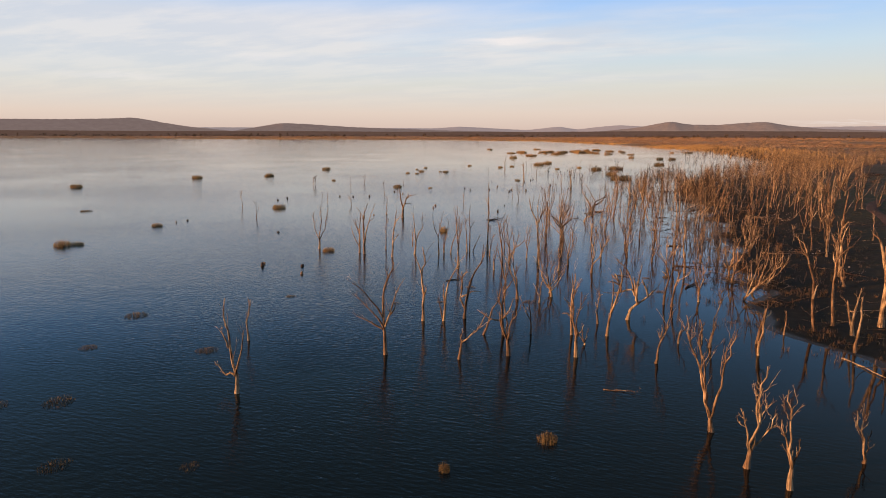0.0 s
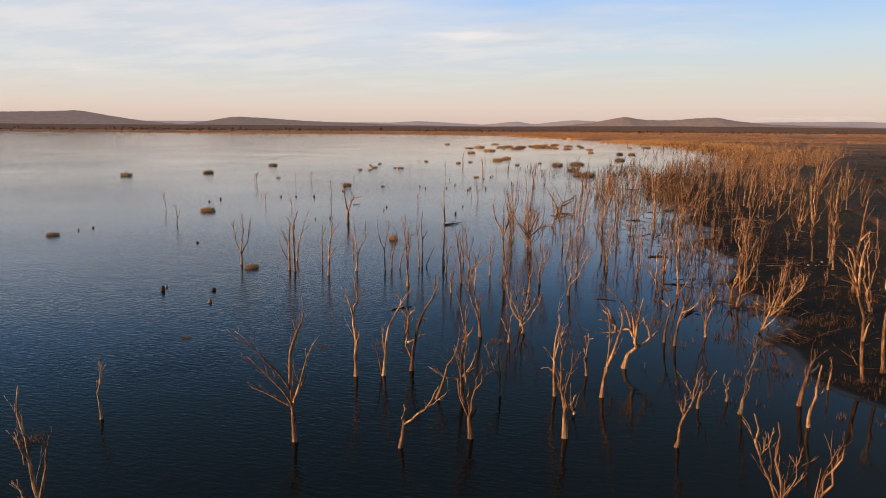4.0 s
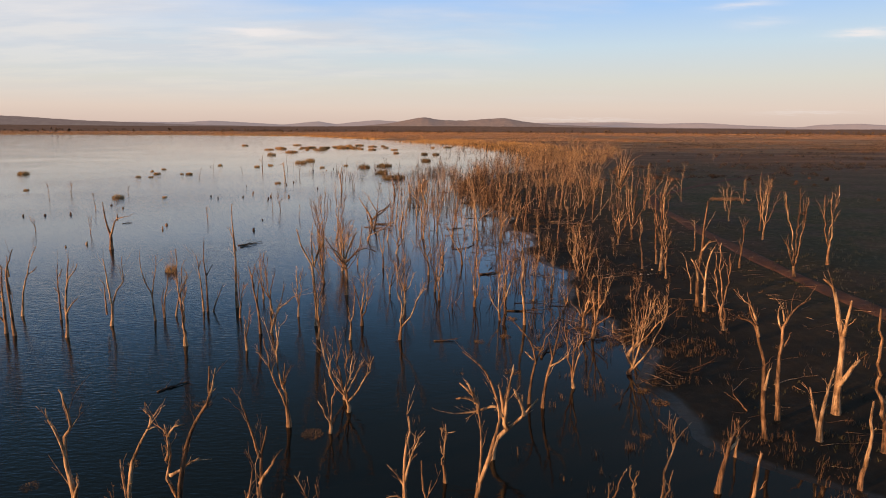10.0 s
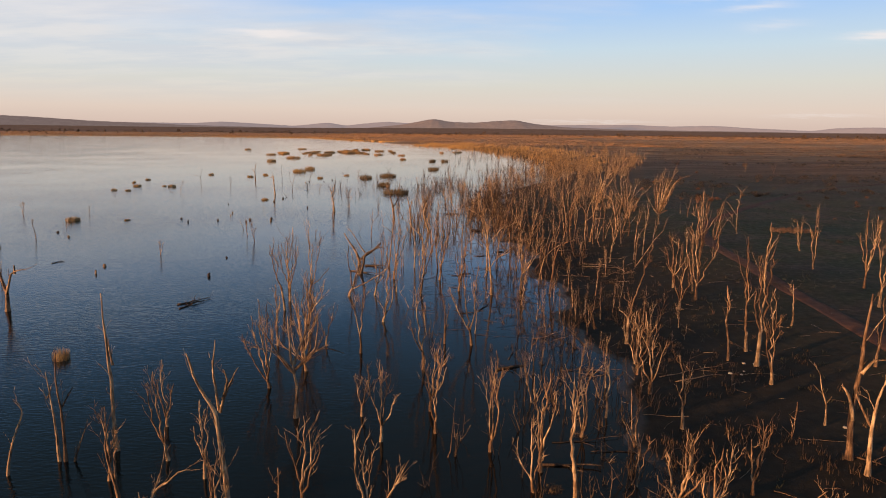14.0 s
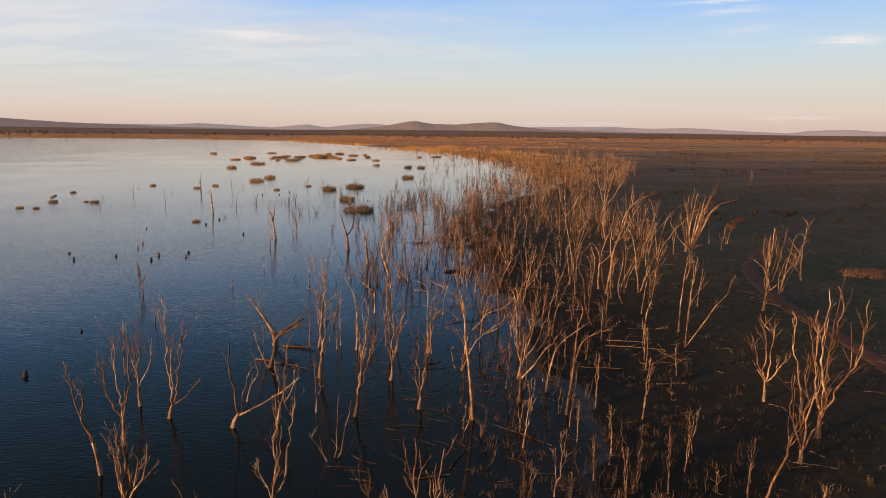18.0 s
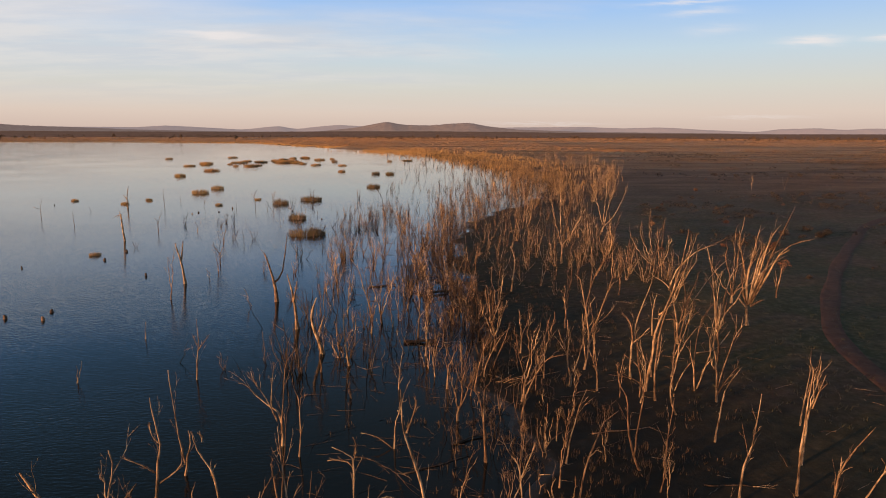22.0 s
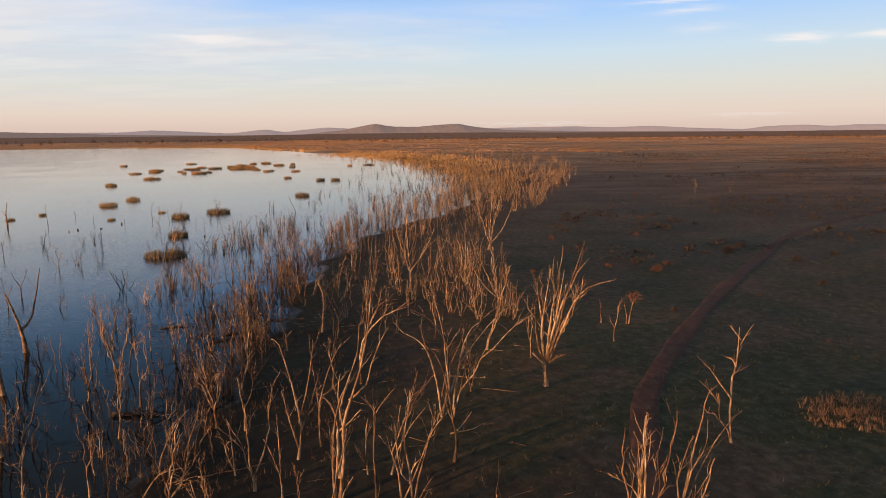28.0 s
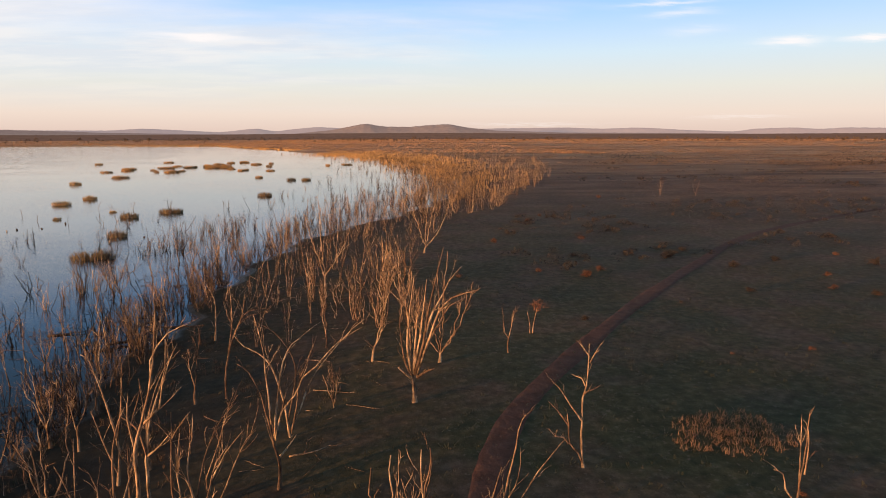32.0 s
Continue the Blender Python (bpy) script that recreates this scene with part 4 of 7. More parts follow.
limbed_tree(-20.4, 31.1, 1.0, ((0.0, 0.0), (-0.04, 1.1), (-0.13, 1.99), (-0.53, 2.89), (-0.72, 3.76), (-0.77, 4.62)), ((-0.07, 1.76), (0.1, 2.83), (0.31, 3.89), (0.36, 4.74)))
limbed_tree(-27.2, 31.4, 1.0, ((0.0, 0.0), (0.06, 1.23), (0.09, 2.53), (0.2, 3.6), (0.28, 4.24)), ((0.08, 1.88), (-0.17, 2.44)), ((0.14, 3.18), (0.44, 3.79)))
limbed_tree(19.9, 31.6, 1.7, ((0.0, 0.0), (-0.1, 1.38), (-0.15, 3.1), (-0.01, 4.18), (0.23, 4.83)), ((-0.09, 2.25), (-0.57, 3.06), (-0.95, 3.88)))
dead_tree(-14.5, 31.7, (0.0, 3.5), (0.3, 2.6))
limbed_tree(-20.0, 31.8, 1.0, ((0.0, 0.0), (0.08, 1.33), (0.31, 2.19), (0.44, 3.06), (0.59, 3.71)), ((-0.06, 0.23), (-0.14, 1.35), (0.01, 2.0)))
dead_tree(-10.3, 31.9, (0.0, 3.8), (0.4, 3.4), (-0.3, 2.6))
limbed_tree(-19.3, 32.1, 1.0, ((0.0, 0.0), (0.26, 1.23), (0.69, 2.31), (1.04, 3.17), (0.69, 3.64)))
limbed_tree(-30.5, 32.3, 1.0, ((0.0, 0.0), (0.15, 1.18), (0.39, 2.26), (0.68, 3.11), (1.01, 4.17), (1.56, 5.21)), ((0.68, 3.11), (1.1, 3.36), (1.38, 3.68)))
dead_tree(5.1, 32.5, (0.2, 5.2), (-0.4, 4.6), (0.5, 4.1), (0.0, 3.4))
limbed_tree(20.0, 33.0, 1.7, ((0.0, 0.0), (-0.13, 1.69), (-0.07, 3.25), (0.09, 4.5), (0.08, 5.69), (0.18, 6.89), (0.28, 8.06)), ((0.0, 4.33), (0.35, 4.95), (0.65, 5.07)), ((-0.11, 2.0), (-0.42, 3.16), (-0.79, 3.68)))
limbed_tree(-17.7, 33.4, 1.0, ((0.0, 0.0), (-0.1, 1.16), (-0.19, 2.31), (-0.29, 3.45), (-0.44, 4.35)), ((-0.22, 3.22), (0.04, 3.87)))
limbed_tree(-17.4, 33.4, 1.0, ((0.0, 0.0), (0.03, 1.38), (0.02, 2.75), (-0.07, 4.1), (0.08, 5.44)), ((0.06, 2.74), (0.5, 3.62)), ((0.4, 0.0), (0.76, 0.86), (1.31, 2.19)))
dead_tree(-12.6, 33.5, (-0.4, 4.5), (-0.9, 3.5), (0.4, 3.2))
limbed_tree(-15.5, 34.4, 1.0, ((0.0, 0.0), (0.05, 1.92), (0.12, 3.81), (0.1, 5.36), (0.08, 6.89), (0.11, 8.08)), ((0.16, 4.42), (-0.14, 5.4), (-0.44, 6.2)))
dead_tree(2.9, 34.4, (0.2, 5.2), (0.5, 4.6), (-0.4, 3.9))
dead_tree(-2.6, 35.4, (0.0, 4.4), (-0.6, 3.4), (0.5, 3.5), (0.8, 2.5))
dead_tree(7.8, 35.9, (0.3, 4.1), (-0.1, 3.4), (-0.4, 2.7))
dead_tree(0.2, 36.3, (0.2, 4.9), (-0.7, 3.9), (0.0, 3.0))
limbed_tree(20.9, 36.4, 1.0, ((0.0, 0.0), (-0.12, 1.17), (-0.49, 2.1), (-0.74, 3.06)))
dead_tree(13.4, 36.7, (-0.4, 4.1), (0.1, 3.2))
dead_tree(-14.1, 37.0, (-0.1, 3.7), (-0.6, 2.9), (0.5, 2.4))
limbed_tree(-7.5, 38.1, 1.7, ((0.0, 0.0), (0.07, 1.49), (0.0, 2.37), (-0.13, 3.08)), ((-0.02, 2.55), (-0.76, 3.29), (-1.5, 4.37), (-2.09, 5.08)), ((0.01, 2.72), (0.83, 3.54), (1.64, 3.83), (2.61, 3.42)), ((-0.13, 3.08), (-0.25, 4.29), (-0.37, 5.66)), ((-0.04, 3.07), (0.38, 4.26), (0.88, 5.26)), ((0.01, 2.55), (-0.59, 3.63), (-1.05, 4.0), (-2.27, 4.41)), ((0.08, 2.82), (1.17, 4.04), (1.37, 5.91)))
dead_tree(9.7, 38.2, (0.1, 3.3))
dead_tree(-3.9, 38.3, (0.4, 3.2), (-0.3, 2.5), (0.7, 2.1))
dead_tree(30.9, 38.9, (-0.3, 7.8), (-1.2, 7.3), (0.3, 6.9), (-1.2, 3.8))
dead_tree(-0.1, 39.0, (0.2, 3.7), (-0.3, 3.3), (0.9, 2.6), (0.6, 4.4))
dead_tree(13.2, 41.3, (-0.6, 5.2), (-1.1, 4.2), (0.2, 4.6), (0.8, 3.4))
dead_tree(20.9, 41.9, (-0.4, 6.1), (-0.1, 4.7), (-0.7, 4.1))
dead_tree(35.9, 42.2, (-0.4, 6.7), (-1.1, 6.4), (0.3, 7.3))
dead_tree(-10.0, 42.2, (-0.5, 5.6), (-0.9, 4.6), (0.0, 5.3), (0.4, 4.2), (-1.5, 3.5))
dead_tree(28.3, 43.3, (0.1, 4.8), (-0.1, 2.9))
dead_tree(13.4, 44.4, (-0.2, 4.3), (-0.9, 3.8), (0.6, 3.3), (0.9, 2.2))
dead_tree(21.5, 44.9, (0.0, 9.6), (-0.4, 7.5), (0.5, 8.1), (-0.7, 5.4))
dead_tree(-8.3, 45.0, (-0.5, 4.3), (-1.5, 3.6), (0.6, 4.0), (-0.8, 3.2), (1.3, 2.9), (0.2, 4.0), (-1.8, 2.5))
dead_tree(-0.6, 45.3, (-0.6, 5.6), (0.1, 4.6), (-0.8, 3.5))
dead_tree(20.2, 46.2, (-0.6, 5.3))
dead_tree(13.9, 46.4, (-0.5, 4.7), (0.6, 3.1), (0.1, 3.9))
dead_tree(-9.0, 47.3, (0.2, 5.2), (-0.4, 4.8), (0.8, 4.8), (-0.2, 4.0), (1.2, 3.5), (0.4, 4.4), (-0.6, 3.1))
dead_tree(22.1, 47.6, (-0.7, 8.2), (-0.4, 6.1))
dead_tree(-5.1, 48.4, (0.2, 5.2), (-0.5, 4.4))
dead_tree(-58.2, 49.0, (0.2, 2.9), (0.5, 2.3))
dead_tree(16.0, 49.8, (0.1, 3.4), (0.9, 3.9), (0.7, 2.5))
dead_tree(-7.8, 49.9, (0.6, 3.1), (-0.4, 1.8))
dead_tree(-11.4, 50.0, (0.0, 4.6), (0.3, 3.7), (-0.3, 2.8))
dead_tree(2.9, 50.2, (-1.6, 4.2), (-0.6, 6.4), (0.4, 6.1))
dead_tree(14.5, 50.4, (1.4, 7.7), (-0.8, 2.9))
dead_tree(0.9, 50.5, (-0.2, 4.7), (0.3, 3.1))
dead_tree(27.7, 51.9, (-0.2, 3.3))
dead_tree(-10.2, 55.3, (0.0, 4.5), (0.3, 4.1), (-0.2, 3.6), (0.7, 3.7), (0.9, 2.8), (1.5, 3.9))
dead_tree(37.0, 55.5, (0.2, 6.7), (-1.0, 6.0), (1.5, 5.5))
dead_tree(-4.1, 55.9, (0.4, 5.5), (-0.4, 2.7), (1.3, 5.8), (0.7, 4.2))
dead_tree(21.5, 58.4, (-0.1, 5.7), (-0.9, 4.7), (0.4, 5.1), (1.0, 4.0))
limbed_tree(-36.6, 58.5, 2.4, ((0.0, 0.0), (0.0, 0.9), (0.0, 1.6), (-0.35, 2.7), (-0.55, 4.2), (-0.65, 5.4)), ((0.0, 1.5), (0.5, 2.5), (0.95, 3.4), (1.6, 3.7), (2.4, 3.9)), ((0.95, 3.3), (1.1, 4.1)))
dead_tree(-13.0, 59.2, (-1.1, 5.9), (-0.7, 5.0))
dead_tree(23.9, 60.7, (0.3, 9.3), (-0.5, 8.2), (1.4, 7.8), (-0.9, 7.1), (0.1, 6.1))
dead_tree(40.0, 61.8, (0.3, 6.8), (-0.5, 7.2), (1.1, 6.3), (-0.8, 5.0))
dead_tree(-13.2, 62.2, (-0.8, 5.4), (0.4, 6.9), (0.8, 6.3), (-0.1, 6.0))
dead_tree(-71.5, 63.1, (0.0, 3.1))
dead_tree(24.8, 63.7, (-0.9, 5.9), (-0.4, 3.0))
snag(-8.0, 64.1, (0.0, 4.9), (3.8, 2.8), (1.1, 3.7))
dead_tree(-5.6, 64.5, (0.9, 5.5), (-0.1, 4.1), (1.3, 3.3), (0.5, 3.4))
limbed_tree(5.7, 64.8, 1.0, ((0.0, 0.0), (-0.13, 2.03), (-0.3, 3.59), (-0.44, 4.56), (-0.5, 5.39), (-0.58, 6.21), (-0.85, 7.29), (-1.36, 7.82), (-2.26, 8.34), (-2.77, 8.59)), ((-0.44, 4.79), (-0.19, 5.4), (0.33, 5.96), (0.71, 6.51), (1.47, 6.79), (2.1, 7.21)), ((0.58, 6.37), (0.83, 6.92), (0.69, 7.59), (0.3, 7.98), (-0.34, 8.24)), ((-0.66, 6.48), (-0.97, 7.29), (-1.23, 7.55)), ((-0.44, 4.51), (-0.83, 5.11), (-1.1, 5.38), (-1.75, 5.64)), ((0.7, 6.56), (1.21, 7.06), (1.85, 7.07)))
limbed_tree(11.4, 65.3, 1.0, ((0.0, 0.0), (0.19, 1.66), (0.38, 3.15), (0.45, 4.59), (0.53, 5.44), (0.82, 6.31), (0.67, 6.71)), ((0.38, 3.29), (0.58, 4.32), (0.93, 4.92), (1.66, 5.28), (2.39, 5.49)))
dead_tree(-12.0, 65.4, (0.0, 7.3), (1.3, 6.2), (1.9, 2.5), (0.4, 4.8))
dead_tree(-1.2, 65.4, (0.9, 7.6), (1.3, 6.2), (0.4, 4.6))
dead_tree(23.6, 65.5, (-0.4, 5.4), (-1.0, 4.2), (0.4, 4.8), (0.8, 3.1), (-0.7, 2.4))
dead_tree(-3.6, 66.0, (0.0, 3.3), (0.3, 2.1))
dead_tree(2.6, 66.3, (1.0, 7.9), (-0.1, 5.4), (0.4, 4.2), (-0.4, 3.7))
dead_tree(-14.4, 67.1, (0.2, 5.5), (-0.7, 4.6), (1.0, 4.3), (-0.2, 3.7))
limbed_tree(8.9, 67.2, 1.0, ((0.0, 0.0), (0.04, 1.57), (0.02, 2.5), (0.13, 3.42), (0.53, 4.36), (0.93, 4.98), (1.45, 5.75), (1.57, 6.2)), ((0.1, 1.58), (0.59, 2.23), (0.99, 2.87), (1.39, 3.66), (1.79, 3.99), (2.04, 4.6)), ((0.61, 4.36), (0.77, 5.57), (0.6, 6.44)))
limbed_tree(-8.1, 67.6, 1.0, ((0.0, 0.0), (0.26, 1.03), (0.71, 1.71), (0.58, 2.35), (0.48, 2.83)), ((0.72, 1.77), (0.96, 2.58), (1.12, 3.16)))
limbed_tree(10.9, 68.7, 1.0, ((0.0, 0.0), (0.11, 1.16), (0.48, 2.8), (1.17, 3.65), (2.13, 4.36), (3.07, 5.05)), ((0.48, 2.8), (0.6, 3.45)))
dead_tree(40.1, 70.0, (0.0, 4.7), (-0.6, 3.9))
dead_tree(0.7, 70.9, (0.1, 6.9), (1.0, 5.5), (-0.5, 5.0), (0.5, 4.3))
dead_tree(9.4, 70.9, (-0.3, 6.8), (0.8, 5.5), (1.9, 4.3), (-0.7, 4.8))
dead_tree(-4.2, 71.4, (0.6, 8.3), (0.1, 6.8), (1.6, 6.3), (0.8, 5.4))
dead_tree(-1.4, 72.0, (0.4, 3.9), (-0.1, 3.2))
limbed_tree(-8.0, 73.5, 2.4, ((0.0, 0.0), (0.36, 1.21), (0.57, 2.25), (1.35, 2.68), (2.14, 3.11), (2.75, 2.92)), ((0.52, 2.44), (0.02, 3.22), (-0.52, 4.16), (-1.13, 5.17)), ((1.1, 2.54), (1.82, 2.97), (2.31, 3.52)), wet=True)
limbed_tree(-8.2, 73.5, 1.0, ((0.0, 0.0), (-0.39, 1.15), (-0.59, 1.71), (-0.83, 2.81)), ((-0.39, 1.15), (-0.12, 2.18), (-0.11, 3.06)))
limbed_tree(23.1, 75.6, 1.0, ((0.0, 0.0), (-0.05, 1.63), (0.05, 3.18), (0.72, 4.42), (1.4, 5.25)), ((0.06, 3.11), (0.15, 3.96)), ((0.06, 0.09), (0.94, 1.42), (2.0, 3.12), (2.92, 4.19), (3.11, 5.31)))
limbed_tree(6.4, 75.8, 1.0, ((0.0, 0.0), (0.58, 1.08), (1.31, 1.67), (2.1, 2.05), (2.87, 2.77)), ((1.18, 1.67), (1.83, 2.19), (2.48, 2.76), (2.68, 3.19)), ((0.58, 1.08), (1.05, 1.55), (1.57, 1.9)))
limbed_tree(6.2, 76.1, 1.0, ((0.0, 0.0), (-0.06, 1.75), (-0.12, 2.9), (-0.28, 4.03), (-0.59, 5.15), (-0.85, 5.98), (-1.01, 6.8), (-1.06, 8.14)), ((-0.85, 6.11), (-0.54, 6.8), (-0.41, 7.34)), ((-0.96, 6.8), (-1.19, 7.07)))
limbed_tree(3.6, 76.1, 1.0, ((0.0, 0.0), (-0.08, 1.84), (0.06, 2.69), (0.45, 3.24), (0.98, 3.5), (1.5, 3.25), (2.03, 2.59)))
limbed_tree(11.7, 76.2, 1.0, ((0.0, 0.0), (0.45, 0.65), (0.82, 1.29), (0.97, 1.89), (1.08, 2.48)))
limbed_tree(10.3, 76.2, 1.0, ((0.0, 0.0), (-0.16, 0.94), (-0.25, 2.4), (-0.37, 3.83), (-0.52, 4.67), (-0.79, 5.08)), ((-0.32, 3.97), (-0.08, 4.84), (0.1, 5.7)), ((0.05, 0.01), (0.03, 0.95), (-0.06, 2.12)))
limbed_tree(3.3, 76.3, 1.0, ((0.0, 0.0), (-0.01, 1.17), (-0.02, 2.62), (-0.03, 4.03), (0.01, 5.01), (-0.09, 5.29), (-0.8, 5.73)), ((-0.02, 4.59), (-0.25, 4.83), (-0.81, 4.85), (-1.07, 4.78)), ((0.01, 5.09), (0.48, 4.99), (1.13, 4.54), (1.65, 4.1), (2.17, 3.36), (2.71, 2.76)), ((-0.01, 5.15), (0.1, 5.7), (-0.02, 5.98)))
limbed_tree(7.3, 76.4, 1.0, ((0.0, 0.0), (0.04, 1.25), (0.19, 2.71), (0.28, 3.57), (0.49, 4.01)), ((0.28, 3.57), (0.64, 2.72), (0.78, 2.43)))
limbed_tree(0.9, 76.7, 1.0, ((0.0, 0.0), (0.21, 1.16), (0.45, 2.44), (0.65, 4.14)))
limbed_tree(0.5, 76.7, 1.0, ((0.0, 0.0), (-0.07, 1.04), (-0.19, 2.22), (-0.26, 3.37), (-0.33, 4.23), (-0.41, 4.94)), ((-0.14, 1.34), (0.19, 2.18), (0.1, 3.34), (-0.01, 4.2), (-0.05, 5.32), (-0.12, 6.43)), ((-0.18, 2.51), (-0.1, 3.64), (-0.05, 4.48), (0.08, 5.31), (0.07, 6.69)))
limbed_tree(-0.9, 77.0, 1.0, ((0.0, 0.0), (-0.15, 0.77), (-0.26, 1.37), (-0.5, 1.67)))
limbed_tree(-2.2, 77.1, 1.0, ((0.0, 0.0), (0.11, 1.46), (0.1, 2.92), (0.02, 3.94), (-0.15, 4.61), (-0.55, 5.42), (-0.7, 6.19)), ((-0.49, 5.55), (-0.51, 6.11)), ((0.12, 1.17), (0.37, 1.71)), ((0.08, 1.32), (-0.01, 2.01), (-0.05, 2.36)))
limbed_tree(11.1, 77.1, 1.0, ((0.0, 0.0), (0.25, 0.85), (0.44, 1.63), (0.46, 2.53), (0.34, 2.96), (0.51, 3.42)))
limbed_tree(9.7, 77.2, 1.0, ((0.0, 0.0), (0.05, 1.28), (0.17, 2.2), (0.43, 2.81), (0.47, 3.26)))
limbed_tree(-3.7, 77.2, 1.0, ((0.0, 0.0), (0.0, 1.48), (-0.12, 2.38)))
limbed_tree(-5.2, 77.7, 1.0, ((0.05, 0.0), (0.23, 1.51), (0.39, 3.24), (0.52, 4.37), (0.68, 5.21), (0.49, 6.38), (0.42, 7.23)), ((0.38, 3.97), (-0.02, 4.41), (-0.62, 4.83)), ((0.68, 5.21), (0.35, 5.55), (0.24, 6.08)), ((0.43, 3.46), (0.89, 3.73), (1.4, 4.22), (1.35, 4.81)))
limbed_tree(-5.9, 77.7, 1.0, ((0.0, 0.0), (0.09, 1.53), (0.07, 2.42), (0.0, 3.26)))
limbed_tree(-3.5, 78.1, 1.0, ((0.0, 0.0), (-0.02, 1.28), (-0.05, 2.19), (-0.07, 2.84)))
limbed_tree(-8.7, 78.3, 3.4, ((0.0, 0.0), (-0.04, 0.77), (-0.63, 1.99), (-1.2, 2.87), (-1.75, 3.82)), ((0.1, 0.58), (0.74, 1.08), (1.46, 1.55), (2.2, 2.33), (2.71, 3.0)), ((0.4, 0.94), (1.22, 1.46), (2.31, 2.09)), wet=True)
limbed_tree(24.0, 79.1, 1.0, ((0.0, 0.0), (0.08, 2.32), (0.27, 4.4), (0.47, 6.24)), ((0.27, 4.4), (0.71, 6.06)))
limbed_tree(21.2, 79.2, 1.0, ((0.0, 0.0), (0.01, 0.99), (0.08, 1.82), (0.38, 2.85), (0.55, 3.99), (0.64, 5.41)), ((0.04, 1.58), (0.43, 2.22), (0.52, 2.66)))
limbed_tree(13.7, 80.1, 1.0, ((0.0, 0.0), (0.13, 1.18), (0.43, 2.53), (0.82, 3.54), (1.07, 4.2), (1.76, 4.74)), ((0.43, 2.53), (0.7, 2.88), (0.85, 2.83)))
dead_tree(44.7, 80.5, (0.1, 4.4), (-1.0, 3.7), (-0.4, 3.0))
dead_tree(25.8, 81.5, (0.3, 5.7))
limbed_tree(18.9, 82.2, 1.0, ((0.0, 0.0), (-0.03, 1.48), (0.0, 2.53), (0.11, 4.26)))
dead_tree(33.0, 82.6, (1.4, 7.5), (2.5, 6.0), (-0.4, 6.9), (0.2, 7.4), (1.0, 5.8))
limbed_tree(17.8, 82.8, 1.0, ((0.0, 0.0), (-0.35, 0.74), (-0.62, 1.94), (-0.71, 2.99), (-0.82, 4.03), (-1.15, 4.51), (-1.34, 5.36)), ((-0.35, 0.74), (-0.32, 1.99), (-0.24, 3.4), (-0.17, 4.45), (-0.57, 5.1), (-1.19, 5.37), (-2.12, 5.55)), ((-0.2, 3.76), (0.05, 4.82), (0.05, 5.85), (-0.21, 6.84)), ((-0.27, 4.09), (-0.44, 5.45), (-0.93, 6.26), (-1.56, 6.71)))
limbed_tree(14.2, 84.0, 1.0, ((0.0, 0.0), (0.13, 1.04), (0.35, 2.15), (0.63, 3.25), (0.98, 4.16)))
limbed_tree(-6.0, 84.5, 1.0, ((0.06, 0.0), (0.2, 1.04), (0.38, 1.72), (0.3, 2.44)), ((0.04, 0.71), (-0.14, 1.8), (-0.25, 2.52), (-0.45, 4.28), (-0.57, 5.66)))
limbed_tree(9.9, 84.6, 1.0, ((0.0, 0.0), (-0.1, 1.65), (-0.26, 3.09), (-0.48, 3.8), (-0.75, 4.15), (-1.16, 4.32)), ((-0.68, 4.15), (-0.6, 5.22), (-0.39, 6.46), (-0.13, 7.33)), ((-0.18, 2.37), (-0.14, 3.82), (-0.01, 4.36)))
limbed_tree(22.9, 84.7, 1.0, ((0.0, 0.0), (0.15, 1.45), (0.34, 2.97), (0.73, 3.76), (1.18, 4.37)))
limbed_tree(34.5, 84.8, 1.0, ((0.0, 0.0), (-0.1, 2.29), (-0.12, 3.75), (-0.22, 5.17), (-0.21, 6.24)), ((-0.1, 2.29), (-0.75, 3.38), (-1.28, 3.77), (-1.82, 4.17)), ((-0.12, 1.79), (-0.54, 3.18), (-0.7, 4.61), (-0.95, 5.77)))
limbed_tree(28.3, 85.3, 1.0, ((0.0, 0.0), (0.06, 1.39), (0.16, 2.54), (0.22, 3.53)), ((0.08, 1.4), (0.37, 2.59), (0.49, 3.18)))
limbed_tree(-0.3, 86.0, 1.0, ((0.0, 0.0), (0.1, 1.3), (0.08, 2.78), (0.0, 3.52)), ((0.1, 1.3), (0.29, 2.03)))
limbed_tree(4.9, 86.5, 1.0, ((0.04, 0.0), (0.08, 0.95), (0.15, 1.71), (0.4, 2.46), (0.58, 3.21)), ((-0.07, 0.0), (-0.86, 0.59), (-1.85, 0.8)))
limbed_tree(-1.5, 87.3, 1.0, ((0.07, 0.0), (0.11, 1.14), (-0.14, 2.12), (-0.64, 2.54), (-1.29, 3.16), (-1.77, 3.75), (-2.16, 3.89)), ((0.02, 0.77), (0.22, 2.66), (0.37, 4.15), (0.58, 5.25), (1.18, 5.95)), ((-0.47, 2.34), (-0.29, 3.82), (-0.1, 5.3)), ((-0.16, 1.55), (-0.62, 3.1), (-1.08, 4.25), (-1.22, 5.0)))
limbed_tree(38.0, 87.9, 1.0, ((-0.46, 0.0), (-0.3, 1.03), (-0.04, 2.48), (0.22, 3.63), (0.47, 5.01), (0.74, 5.72)), ((-0.38, 0.44), (-0.12, 1.91), (0.27, 2.82), (0.43, 3.67)), ((-0.25, 0.19), (0.55, 1.51), (1.55, 2.7), (2.74, 3.75)), ((-0.48, 0.13), (-0.77, 1.48), (-0.6, 2.63), (-0.33, 3.79)))
limbed_tree(22.3, 88.3, 1.0, ((0.0, 0.0), (-0.32, 0.77), (-0.49, 1.96), (-0.29, 3.19), (-0.19, 4.4), (-0.33, 4.97)), ((-0.2, 1.6), (0.07, 2.84), (0.52, 3.69)), ((-0.24, 1.19), (-0.41, 2.37)))
